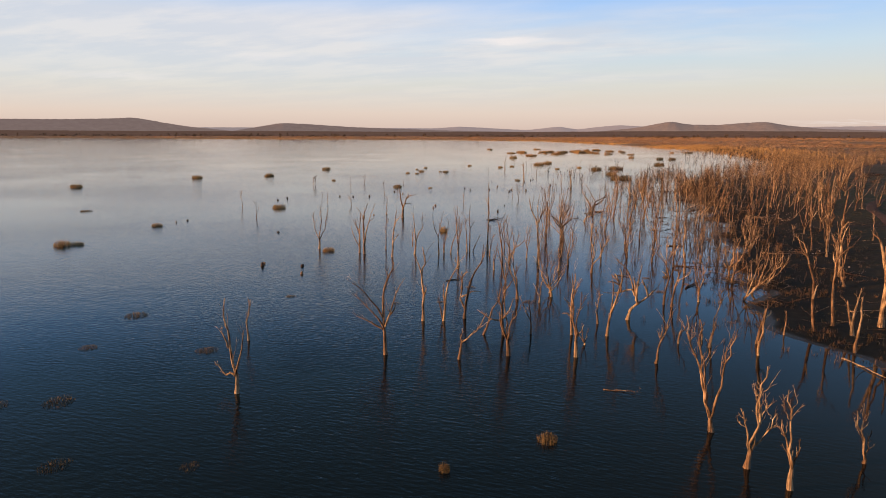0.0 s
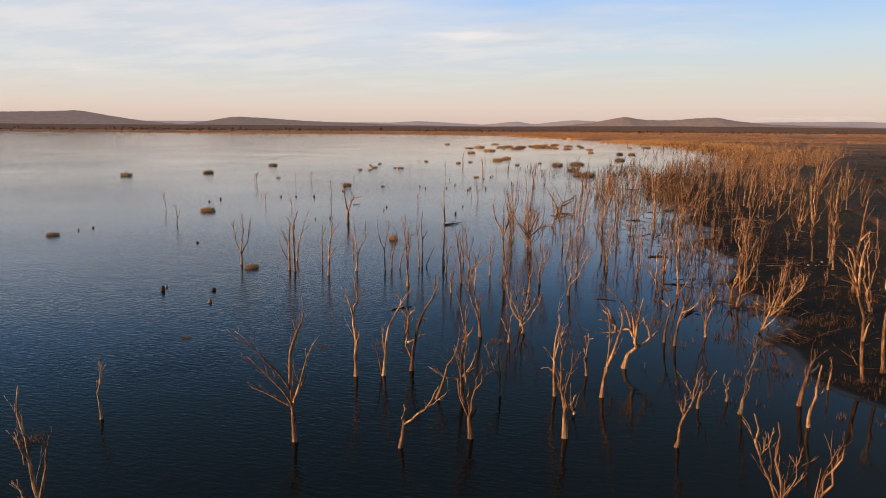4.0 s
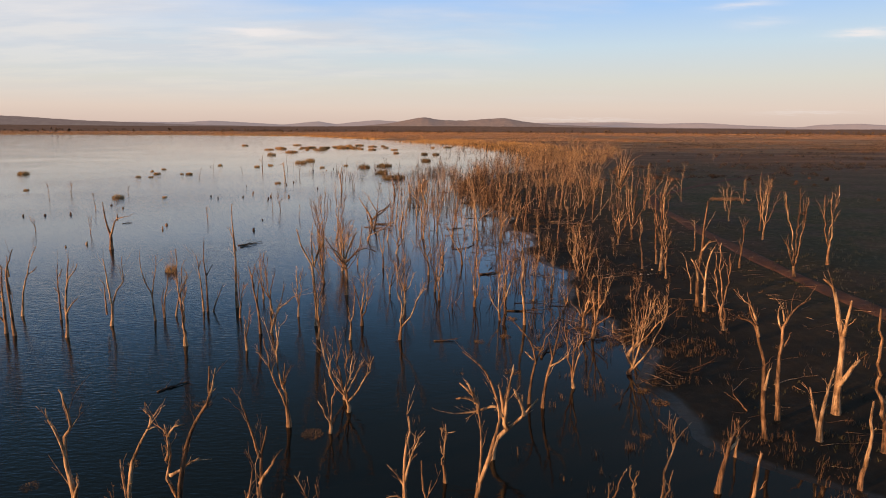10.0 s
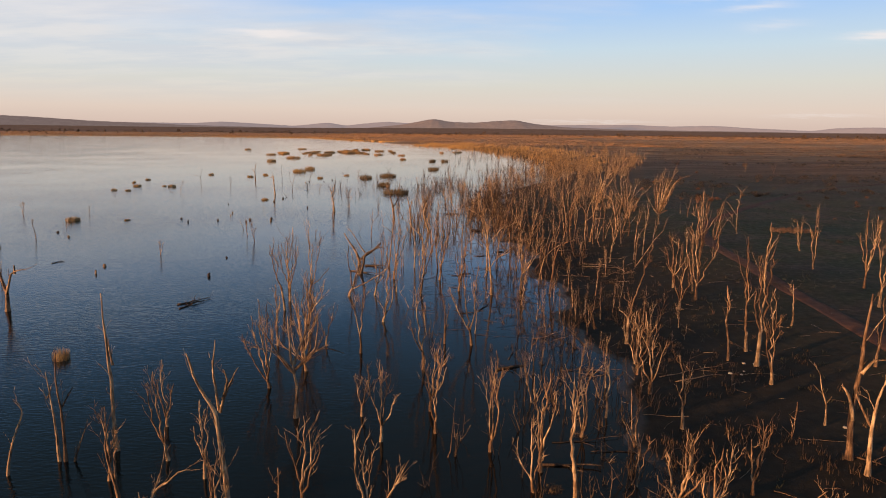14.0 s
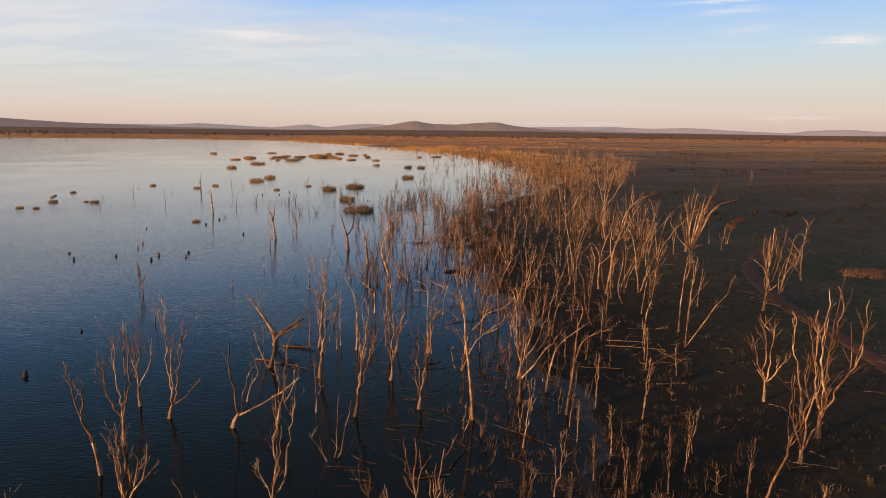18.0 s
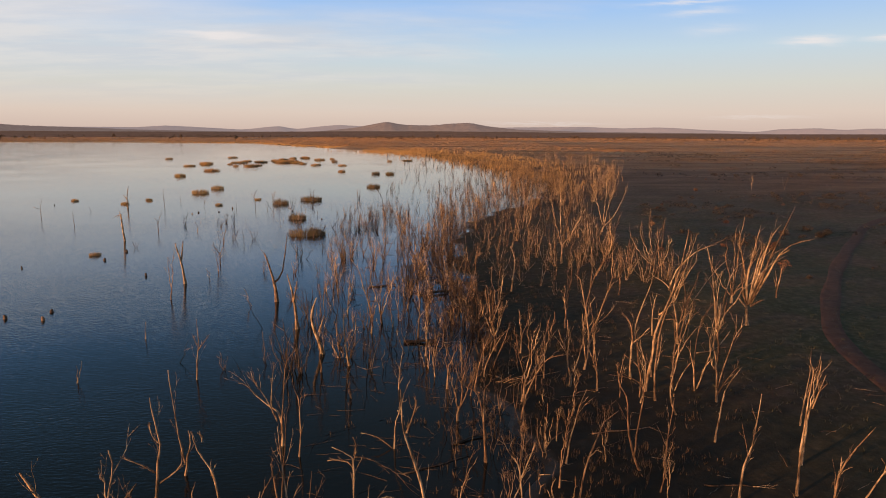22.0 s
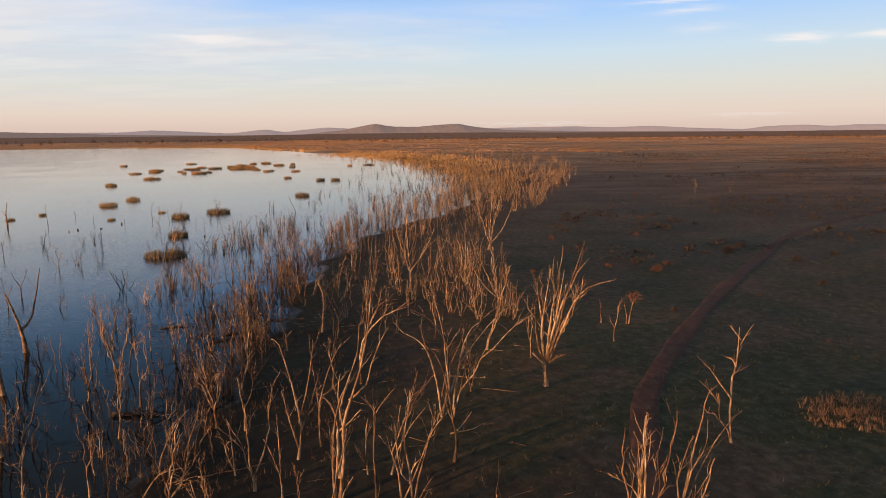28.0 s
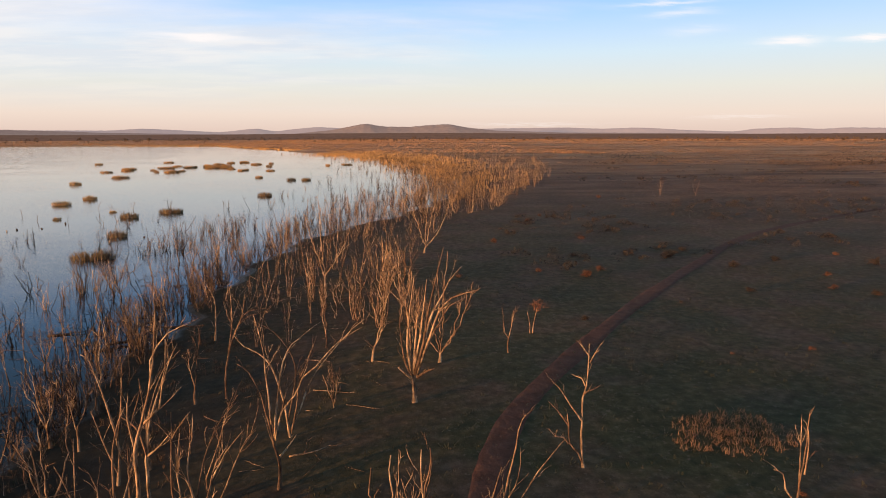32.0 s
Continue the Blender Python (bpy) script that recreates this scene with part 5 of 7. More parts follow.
limbed_tree(51.6, 88.9, 1.0, ((0.0, 0.0), (-0.41, 0.61), (-0.73, 1.07), (-0.97, 1.85), (-1.46, 2.1)), ((-0.08, 0.32), (-0.27, 1.83), (-0.35, 2.94), (-0.55, 4.15)), ((0.02, 0.16), (0.16, 1.43), (0.33, 2.63), (0.48, 4.07)), ((0.18, 1.66), (0.23, 2.87), (0.06, 3.93), (0.08, 4.77)))
limbed_tree(12.8, 89.2, 1.0, ((0.0, 0.0), (0.26, 1.65), (0.79, 2.89), (1.32, 3.72), (1.87, 4.14), (2.97, 4.27)))
limbed_tree(25.4, 89.3, 1.0, ((0.0, 0.0), (-0.05, 1.74), (-0.2, 2.95), (-0.37, 4.15), (-0.12, 5.39), (-0.03, 6.4)), ((0.01, 0.92), (0.26, 2.2), (0.57, 3.47), (0.92, 4.52), (1.36, 5.17)), ((0.03, 0.51), (0.45, 1.82), (0.88, 2.7)), ((-0.14, 2.14), (-0.5, 2.49), (-0.71, 4.11), (-0.48, 5.75)))
dead_tree(8.9, 89.7, (0.6, 4.4), (-0.6, 3.4), (1.3, 3.8), (-0.3, 2.1))
limbed_tree(21.9, 90.5, 1.0, ((0.0, 0.0), (-0.17, 1.68), (-0.12, 3.37), (0.01, 5.04), (0.36, 6.29), (0.68, 6.93)), ((-0.05, 2.12), (0.35, 3.42), (0.48, 4.26)))
limbed_tree(25.0, 91.3, 1.0, ((-0.06, 0.0), (-0.22, 1.46), (-0.47, 2.37), (-0.65, 2.97)), ((0.06, 0.09), (0.74, 1.41), (1.32, 2.87), (1.82, 3.88), (2.29, 4.44)), ((-0.22, 1.46), (-0.05, 2.65), (0.24, 3.81), (0.8, 4.94), (1.49, 5.63)), ((0.32, 0.83), (0.47, 1.73), (0.81, 2.31)))
limbed_tree(23.7, 91.9, 1.0, ((0.0, 0.0), (-0.05, 1.29), (-0.09, 2.81), (0.04, 4.29), (-0.09, 4.74), (-0.61, 5.35)), ((0.04, 4.44), (0.47, 5.14), (1.03, 5.84)), ((-0.02, 3.4), (-0.07, 5.47)))
limbed_tree(21.9, 92.1, 1.0, ((0.0, 0.0), (0.14, 1.46), (0.3, 2.96), (0.29, 4.15), (0.74, 5.58), (1.19, 6.99), (1.5, 8.4), (1.67, 9.52), (1.85, 11.17)), ((0.28, 3.86), (0.08, 5.64), (0.25, 6.78)), ((0.6, 5.3), (1.43, 6.1), (1.73, 7.24), (2.17, 8.35), (2.59, 9.17)), ((1.19, 6.99), (1.37, 8.41), (2.34, 9.75), (3.42, 10.25)), ((-0.13, 0.11), (-0.35, 1.52), (-0.44, 2.73), (-0.53, 3.93)))
dead_tree(13.5, 92.2, (-0.6, 5.1), (0.4, 6.2), (1.0, 5.5), (2.2, 5.9), (1.4, 4.1))
limbed_tree(18.9, 93.0, 1.0, ((0.0, 0.0), (-0.07, 1.27), (-0.41, 2.25), (-0.81, 3.23)), ((-0.05, 1.11), (-0.13, 2.67), (-0.26, 4.15)))
limbed_tree(43.2, 93.6, 1.0, ((0.0, 0.0), (-0.11, 1.18), (-0.11, 2.45), (-0.09, 3.71), (0.07, 4.35), (0.14, 5.59), (0.17, 6.51)), ((0.14, 5.59), (0.38, 6.08), (0.86, 6.73)), ((0.15, 5.9), (-0.16, 6.32), (-0.43, 6.68)), ((-0.13, 4.02), (0.47, 4.16), (0.85, 4.31)), ((-0.1, 0.31), (-0.31, 0.82), (-0.74, 1.39), (-0.86, 2.33), (-0.94, 2.96)), ((-0.82, 1.38), (-1.17, 1.81), (-1.58, 1.9), (-1.96, 2.42)), ((-0.86, 2.33), (-1.35, 3.06), (-1.78, 3.47)), ((-0.2, 2.6), (-0.68, 3.31), (-1.26, 4.18), (-1.54, 4.39)), ((-0.07, 4.4), (-0.22, 4.78), (-0.54, 4.89)))
limbed_tree(24.5, 93.8, 1.0, ((0.0, 0.0), (0.33, 1.25), (0.77, 2.11), (1.2, 2.81), (1.91, 3.62)), ((0.16, 0.6), (0.06, 1.3), (0.83, 3.32), (1.14, 4.33), (1.82, 4.69)))
dead_tree(17.3, 94.1, (1.1, 5.8), (-0.3, 4.8), (-1.1, 4.3))
limbed_tree(23.2, 94.2, 1.0, ((0.0, 0.0), (-0.06, 1.33), (0.01, 2.55), (0.12, 3.14)), ((-0.05, 0.55), (-0.44, 1.4), (-0.62, 1.9)))
limbed_tree(27.9, 94.2, 1.0, ((0.0, 0.0), (0.12, 1.16), (0.06, 1.79), (-0.12, 2.43), (-0.18, 3.06), (-0.41, 4.3), (-0.6, 5.22), (-1.03, 6.29), (-1.55, 6.77)), ((-0.18, 3.06), (-0.34, 4.9), (-0.43, 6.1), (-0.58, 7.29), (-0.93, 8.76)), ((-0.11, 2.74), (0.16, 4.86), (0.49, 6.63), (0.93, 7.48), (1.36, 7.75)), ((-0.06, 2.58), (0.33, 4.08), (1.0, 4.94), (1.39, 5.82), (2.02, 6.37), (2.74, 7.22), (3.6, 7.91), (4.31, 8.31)), ((0.33, 4.08), (0.59, 5.13), (1.31, 5.98)), ((0.11, 1.73), (0.64, 2.36), (0.94, 2.8)))
limbed_tree(21.7, 94.3, 1.0, ((0.0, 0.0), (-0.02, 1.79), (0.06, 3.0), (0.32, 4.47), (0.72, 5.6), (1.18, 7.01), (1.31, 8.46)), ((0.04, 2.7), (-0.14, 3.8), (-0.47, 4.47), (-0.94, 4.85)), ((0.09, 2.69), (0.7, 3.18), (1.25, 3.84)))
dead_tree(8.7, 94.8, (-0.3, 4.5), (0.7, 3.6))
limbed_tree(5.3, 94.9, 1.0, ((0.0, 0.0), (0.12, 1.39), (0.32, 2.73)), ((0.08, 0.45), (0.32, 0.98)))
limbed_tree(15.9, 95.9, 1.0, ((0.0, 0.0), (-0.03, 1.69), (-0.16, 2.99), (-0.21, 3.17)), ((-0.01, 0.2), (-0.41, 1.18), (-0.57, 2.02), (-0.83, 2.17)))
limbed_tree(11.6, 96.7, 1.0, ((0.0, 0.0), (0.17, 0.97), (0.58, 1.88), (1.17, 2.91), (1.89, 3.76)), ((0.58, 1.88), (0.9, 2.81), (1.32, 3.05)))
limbed_tree(19.2, 96.9, 1.0, ((0.0, 0.0), (0.26, 1.94), (0.01, 3.96), (-0.28, 5.29), (-0.67, 6.93), (-1.08, 7.31)), ((0.16, 2.29), (0.67, 4.14), (1.13, 6.31), (1.29, 7.55)), ((0.1, 0.65), (-0.33, 2.73), (-0.59, 4.56)), ((0.19, 1.62), (0.89, 3.44), (1.41, 5.29)))
limbed_tree(-9.2, 97.8, 1.0, ((0.0, 0.0), (0.09, 1.39), (0.25, 2.95), (0.2, 4.53)), ((0.17, 2.17), (0.72, 2.87), (1.23, 3.57)), ((0.16, 2.57), (-0.18, 3.42)))
limbed_tree(12.5, 98.1, 1.0, ((0.0, 0.0), (0.36, 1.15), (0.87, 2.44), (1.23, 3.76)))
limbed_tree(20.4, 98.2, 1.0, ((0.0, 0.0), (-0.08, 1.8), (0.21, 3.54), (0.85, 5.22), (1.37, 6.21)), ((0.0, 1.44), (-0.18, 3.23), (-0.42, 4.99)), ((0.2, 3.19), (0.78, 3.48), (1.78, 4.44)))
dead_tree(-0.4, 98.6, (-0.2, 5.0), (0.3, 3.3))
limbed_tree(27.8, 99.8, 1.0, ((-0.07, 0.0), (-0.23, 1.51), (-0.5, 3.0), (-1.0, 4.47), (-1.68, 5.2), (-2.37, 5.57), (-2.87, 6.22)), ((-0.17, 0.95), (0.2, 2.62), (0.38, 3.72), (0.22, 4.82), (-0.46, 5.91), (-0.97, 6.45), (-1.89, 6.92)), ((0.0, 0.19), (0.37, 1.87), (0.56, 3.35), (1.08, 4.44), (1.61, 5.88)), ((-0.1, 0.38), (0.54, 1.5), (1.08, 2.98), (2.13, 4.43), (3.68, 6.04), (4.54, 6.57)))
limbed_tree(1.6, 99.8, 1.7, ((0.0, 0.0), (-0.25, 1.94), (-0.36, 3.62), (-0.25, 4.65)))
dead_tree(15.3, 101.4, (0.6, 4.1), (-0.2, 3.6))
dead_tree(13.4, 102.1, (-1.3, 4.3), (-0.9, 5.6), (-0.3, 4.7), (0.4, 3.9), (0.8, 4.3), (-0.5, 2.9))
limbed_tree(-0.7, 102.7, 2.8, ((0.0, 0.0), (-0.35, 1.2), (-0.7, 2.4), (-0.78, 3.3), (-0.5, 4.3), (-0.3, 4.7)), ((-0.26, 1.82), (0.19, 3.12)))
limbed_tree(35.2, 102.7, 1.7, ((0.0, 0.0), (-0.07, 1.06), (-0.15, 1.85)), ((-0.15, 1.85), (-0.55, 2.62), (-0.8, 4.16), (-0.91, 5.68)), ((-0.11, 1.85), (-0.18, 3.78), (-0.36, 5.68), (-0.54, 7.18)), ((-0.07, 1.85), (0.07, 4.16), (0.18, 5.68), (0.54, 7.18)), ((0.0, 1.85), (0.55, 4.17), (0.73, 6.06), (1.08, 7.92), (1.6, 10.47)), ((0.07, 1.85), (0.73, 4.17), (1.27, 5.68), (1.98, 6.81), (2.33, 7.55), (3.21, 8.47)), ((0.11, 1.85), (0.91, 4.55), (1.45, 6.25), (2.16, 7.18), (3.58, 7.74)), ((0.07, 1.85), (1.1, 4.17), (1.64, 4.93), (2.35, 6.06), (3.42, 6.44)), ((-0.07, 2.04), (0.37, 4.55), (0.54, 6.43), (0.72, 8.29)), ((-0.15, 1.85), (-0.44, 3.78), (-0.29, 6.05), (0.0, 8.29)), ((-0.22, 1.65), (-0.66, 2.04), (-1.03, 2.42)), ((0.15, 1.65), (0.74, 2.05), (1.29, 2.25)))
limbed_tree(8.6, 104.2, 1.0, ((0.0, 0.0), (-0.06, 1.62), (-0.39, 2.09)), ((0.0, 0.0), (0.33, 1.53), (0.49, 2.89)))
dead_tree(7.2, 106.2, (0.1, 4.9), (0.9, 3.1))
dead_tree(20.5, 106.8, (0.6, 5.5), (-0.2, 3.9))
limbed_tree(22.5, 107.2, 1.0, ((0.0, 0.0), (-0.01, 1.36), (0.26, 3.0), (0.79, 4.61), (1.4, 5.78), (1.98, 6.14), (2.92, 6.27)), ((0.26, 2.92), (0.55, 5.04), (0.52, 6.67), (0.39, 7.69)), ((0.78, 4.52), (1.41, 5.99), (1.66, 7.39)), ((1.0, 5.12), (1.77, 5.75), (2.91, 5.85)))
dead_tree(13.9, 107.3, (0.9, 5.9), (-0.1, 4.3), (0.5, 2.5))
dead_tree(37.5, 109.4, (-1.3, 6.2), (-0.1, 7.3), (0.6, 8.4), (1.5, 5.4), (-2.0, 4.5), (2.6, 6.0))
limbed_tree(-3.7, 109.5, 2.8, ((0.0, 0.0), (-0.14, 2.03), (-0.39, 3.55), (-0.76, 5.06)), ((-0.21, 2.54), (0.19, 4.5)))
dead_tree(4.0, 110.7, (-1.1, 6.4), (1.1, 5.2), (-0.4, 3.7))
dead_tree(43.0, 110.9, (0.6, 3.7), (-0.4, 2.2))
dead_tree(32.5, 111.0, (0.9, 3.5), (1.8, 7.0), (-0.8, 1.8))
limbed_tree(3.9, 113.0, 1.0, ((0.0, 0.0), (0.29, 1.84), (0.84, 2.91), (1.44, 3.74), (2.2, 4.09)), ((0.46, 2.27), (1.36, 2.58), (2.64, 2.34)))
limbed_tree(3.0, 113.1, 1.0, ((0.0, 0.0), (-0.39, 1.74), (-0.81, 2.98), (-1.05, 4.18), (-1.33, 4.91), (-1.93, 5.69)), ((-0.39, 1.74), (-0.43, 3.38), (-0.99, 4.85)))
dead_tree(43.8, 116.2, (-0.2, 2.2))
dead_tree(15.8, 116.6, (0.5, 1.9), (-0.5, 3.9))
limbed_tree(-7.2, 119.4, 2.8, ((0.0, 0.0), (-0.09, 1.48), (-0.6, 3.84), (-1.04, 5.3)), ((-0.16, 2.07), (0.67, 3.17), (1.11, 7.18)))
dead_tree(35.1, 120.6, (0.5, 7.0), (-0.3, 5.9), (1.0, 4.8))
dead_tree(-18.6, 121.0, (0.6, 4.9), (-0.1, 4.2))
limbed_tree(18.4, 121.3, 1.7, ((0.0, 0.0), (0.22, 2.25), (0.22, 3.86), (-0.32, 5.23)), ((0.22, 2.14), (0.74, 3.01), (1.05, 4.32)))
dead_tree(-1.0, 122.1, (-0.2, 4.3), (0.7, 3.0))
dead_tree(36.0, 123.3, (-2.1, 6.3), (-1.0, 7.6), (0.5, 5.8), (-3.1, 5.0))
limbed_tree(-19.4, 128.4, 2.8, ((0.0, 0.0), (-0.14, 1.98), (-0.45, 3.63), (-0.73, 4.94)), ((-0.24, 2.77), (0.18, 5.19)))
dead_tree(27.4, 133.2, (-2.0, 9.3), (-0.4, 10.7), (1.4, 9.7), (-1.2, 5.8), (2.8, 7.3))
dead_tree(-17.3, 135.2, (-0.4, 3.4), (0.5, 2.5))
limbed_tree(-18.2, 139.6, 1.5, ((0.0, 0.0), (0.01, 1.28), (-0.69, 2.46), (-0.84, 3.21)), ((0.01, 1.28), (0.54, 2.74), (0.46, 3.5)), wet=True)
dead_tree(40.0, 154.1, (-2.2, 10.8), (0.4, 10.0), (2.1, 9.1), (3.8, 8.3))
limbed_tree(-38.7, 160.0, 2.8, ((0.0, 0.0), (-0.24, 2.48), (-0.23, 4.47), (-0.83, 3.89)), ((-0.13, 2.02), (-0.56, 4.77)))
limbed_tree(-36.6, 169.4, 1.0, ((0.0, 0.0), (-0.03, 1.99), (-0.63, 2.53)), ((0.02, 1.49), (0.75, 3.93)))
limbed_tree(-55.4, 178.7, 1.0, ((0.0, 0.0), (-0.12, 1.39), (-0.24, 2.78)))
limbed_tree(-68.3, 192.0, 1.0, ((0.0, 0.0), (0.0, 1.98), (0.67, 4.26)), ((-0.03, 1.64), (-1.43, 2.1)))
limbed_tree(-62.0, 200.6, 1.0, ((0.0, 0.0), (-0.37, 1.27)))
limbed_tree(-48.0, 206.8, 1.0, ((0.0, 0.0), (-0.15, 2.63), (-0.13, 4.58)))
limbed_tree(-56.7, 207.4, 2.8, ((0.0, 0.0), (-0.02, 2.62), (0.48, 5.19)), ((0.04, 1.96), (-1.0, 3.06)))
limbed_tree(-28.4, 213.4, 1.0, ((0.0, 0.0), (0.0, 2.49), (0.69, 3.84)))
dead_tree(121.8, 231.1, (-1.0, 3.5), (0.8, 4.3), (0.4, 2.7))
dead_tree(111.7, 231.4, (-1.3, 3.9), (-0.2, 4.2), (0.6, 3.3))

# trees of the belt between those above, each a turned and scaled copy of a few grown ones
def belt_trees():
    rng = random.Random(5)
    kinds = []
    for i in range(12):
        n = rng.choice((2, 3, 3, 4, 5, 6))
        top = rng.uniform(4.2, 6.4)
        st = [(rng.uniform(-1, 1) * (0.25 + 0.16 * n), top * rng.uniform(0.62, 1.0)) for _ in range(n)]
        kinds.append(dead_tree(200 + i * 6, -3000, *st, single=False))
    slender = []
    for i in range(8):
        top = rng.uniform(4.5, 7.5)
        st = [(rng.uniform(-0.7, 0.7), top * rng.uniform(0.7, 1.0)) for _ in range(rng.choice((1, 1, 2, 2, 3)))]
        slender.append(dead_tree(300 + i * 6, -3000, *st, single=False))
    made = 0
    while made < 112:
        if made < 24:
            y, d, s = rng.uniform(28, 58), rng.uniform(-9, 3), rng.uniform(0.35, 0.65)
        elif made < 62:
            y, d, s = rng.uniform(52, 98), rng.uniform(-4, 9), rng.uniform(0.32, 0.62)
        elif made > 101:
            y, d, s = rng.uniform(104, 125), rng.uniform(-10, 0), rng.uniform(0.5, 0.8)
        else:
            y, s = rng.uniform(98, 165), rng.uniform(0.45, 0.95)
            d = rng.uniform(-13, 3) if made % 3 else rng.uniform(3, 24)
        x = float(np.interp(y, SHORE_Y, SHORE_X)) + d
        if any((x - a) ** 2 + (y - b) ** 2 < 2.6 for a, b in PLACED):
            continue
        ob = copy_thing(slender[made % 8] if made < 62 or made > 101 else kinds[made % 12], pose(x, y, max(gz(x, y), 0.0), rng.uniform(-5, 5), rng.uniform(-5, 5), rng.uniform(0, 360)) @ Matrix.Diagonal((s, s, s, 1)))
        tagged(ob, f"bare dead gum tree with thin stems {place_name(x, y)}")
        PLACED.append((x, y))
        made += 1
    for k in kinds + slender:
        for o in list(k.children_recursive):
            bpy.data.objects.remove(o)
        bpy.data.objects.remove(k)


belt_trees()


# far dead trees, too many to count
def template(rng, top, n, spread=0.17, k=1.0):
    """A small dead tree for the distance: crooked stems that part low, each with side branches."""
    s = Shape()
    lean = rng.uniform(-0.12, 0.12) * top
    for _ in range(n):
        dx, dy = rng.gauss(0, spread) * top + lean, rng.gauss(0, spread) * top
        h = top * rng.uniform(0.45, 1)
        a, b = Vector((dx * 0.1, dy * 0.1, -0.4)), Vector((dx, dy, h))
        bow = rng.uniform(0.3, 1.0)
        c = Vector((dx * bow, dy * bow, h * 0.42))
        p, rr, base = limb(s, a, c, b, (0.0085 * top + 0.008) * k, 0.012 * k, 5, rng, 3, 0.10 * top ** 0.8)
        for _ in range(3):
            q = p[rng.randint(1, 4)]
            e = q + Vector((rng.gauss(0, 0.11) * top, rng.gauss(0, 0.11) * top, rng.uniform(0.03, 0.24) * top))
            limb(s, q, q.lerp(e, 0.5), e, 0.024, 0.008, 2, rng, 3, 0.08)
    return np.array(s.v), s.f


def scatter(name, label, places, templates, mat, rng, category="dead trees"):
    verts, faces, base = [], [], 0
    for x, y, z, s in places:
        v, f = templates[rng.randrange(len(templates))]
        a = rng.uniform(0, 2 * math.pi)
        c, d = math.cos(a) * s, math.sin(a) * s
        w = np.stack([v[:, 0] * c - v[:, 1] * d + x, v[:, 0] * d + v[:, 1] * c + y, v[:, 2] * s * rng.uniform(0.85, 1.15) + z], -1)
        verts.append(w)
        faces += [tuple(i + base for i in q) for q in f]
        base += len(v)
    ob = new(name, mesh_of(name, np.concatenate(verts).tolist(), faces, mat))
    return tagged(ob, label, category, kind="stuff")


def far_trees():
    rng = random.Random(21)
    tm = [template(rng, rng.uniform(4.5, 6.5), rng.choice((2, 3, 4, 5))) for _ in range(16)]
    low = [template(rng, rng.uniform(2.0, 4.6), rng.choice((1, 1, 2, 3, 4, 6)), rng.uniform(0.10, 0.26), 1.35) for _ in range(18)]
    lake, land = [], []
    while len(lake) < 2500:
        y = 98 + 480 * rng.random() ** 1.35
        d = -abs(rng.gauss(0, 9 if y < 150 else 14)) if rng.random() < 0.84 else -rng.uniform(0, 20 if y < 150 else 55)
        if y < 120 and rng.random() < 0.5:
            continue
        x = float(np.interp(y, SHORE_Y, SHORE_X)) + d + 1.5
        if y > 170:
            x -= rng.uniform(-3, 10)
        if noise.noise(Vector((x * 0.14, y * 0.09, 5))) < rng.uniform(-0.35, 0.25):
            continue
        lake.append((x, y, max(gz(x, y), 0), rng.uniform(0.45, 1.0) if rng.random() < 0.86 else rng.uniform(1.0, 1.45)))
    while len(land) < 720:
        y = 118 + 560 * rng.random() ** 1.3
        w = 24 if y < 260 else 24 + (y - 260) * 0.22
        x = float(np.interp(y, SHORE_Y, SHORE_X)) + rng.uniform(0, 1) ** 0.8 * w
        if noise.noise(Vector((x * 0.11, y * 0.07, 15))) < rng.uniform(-0.45, 0.2):
            continue
        land.append((x, y, max(gz(x, y), 0), rng.uniform(0.5, 1.1)))
    for _ in range(420):
        y = rng.uniform(165, 430)
        x = float(np.interp(y, SHORE_Y, SHORE_X)) + rng.uniform(-12, 8)
        land.append((x, y, max(gz(x, y), 0), rng.uniform(0.5, 1.0)))
    near = []
    while len(near) < 190:
        y = rng.uniform(28, 112)
        x = float(np.interp(y, SHORE_Y, SHORE_X)) + 2.0 - abs(rng.gauss(0, 7 if 30 < y < 66 else 4.5))
        if noise.noise(Vector((x * 0.16, y * 0.12, 8))) < rng.uniform(-0.3, 0.2):
            continue
        near.append((x, y, max(gz(x, y), 0), rng.uniform(0.35, 0.75)))
    thin = [template(rng, rng.uniform(2.4, 4.8), rng.choice((1, 2, 2, 3, 4)), rng.uniform(0.08, 0.2), 1.2) for _ in range(20)]
    scatter("shallows_saplings", "thin bare dead saplings standing in the near shallows", near[::6], thin, BARK, rng)
    scatter("shallows_dark_saplings", "thin dark dead saplings standing in the near shallows", [p for i, p in enumerate(near) if i % 6], thin, DARK_WOOD, rng)
    scatter("drowned_dead_trees", "dense bare dead saplings standing in shallow water", lake[::3], low, BARK, rng)
    scatter("drowned_dark_saplings", "dense dark dead saplings in shallow water", lake[1::3] + lake[2::3], low, DARK_WOOD, rng)
    scatter("shore_dead_trees", "dense belt of bare dead gum trees along the shore", land, tm, BARK, rng)
    rim = []
    for _ in range(1000):
        x = rng.uniform(-1500, 60)
        y = float(np.interp(x, FAR_X, FAR_Y)) + rng.uniform(-14, 60)
        rim.append((x, y, max(gz(x, y), 0), rng.uniform(0.5, 1.1)))
    scatter("far_shore_dead_trees", "pale dead trees along the far lake shore", rim, tm, BARK, rng)


far_trees()


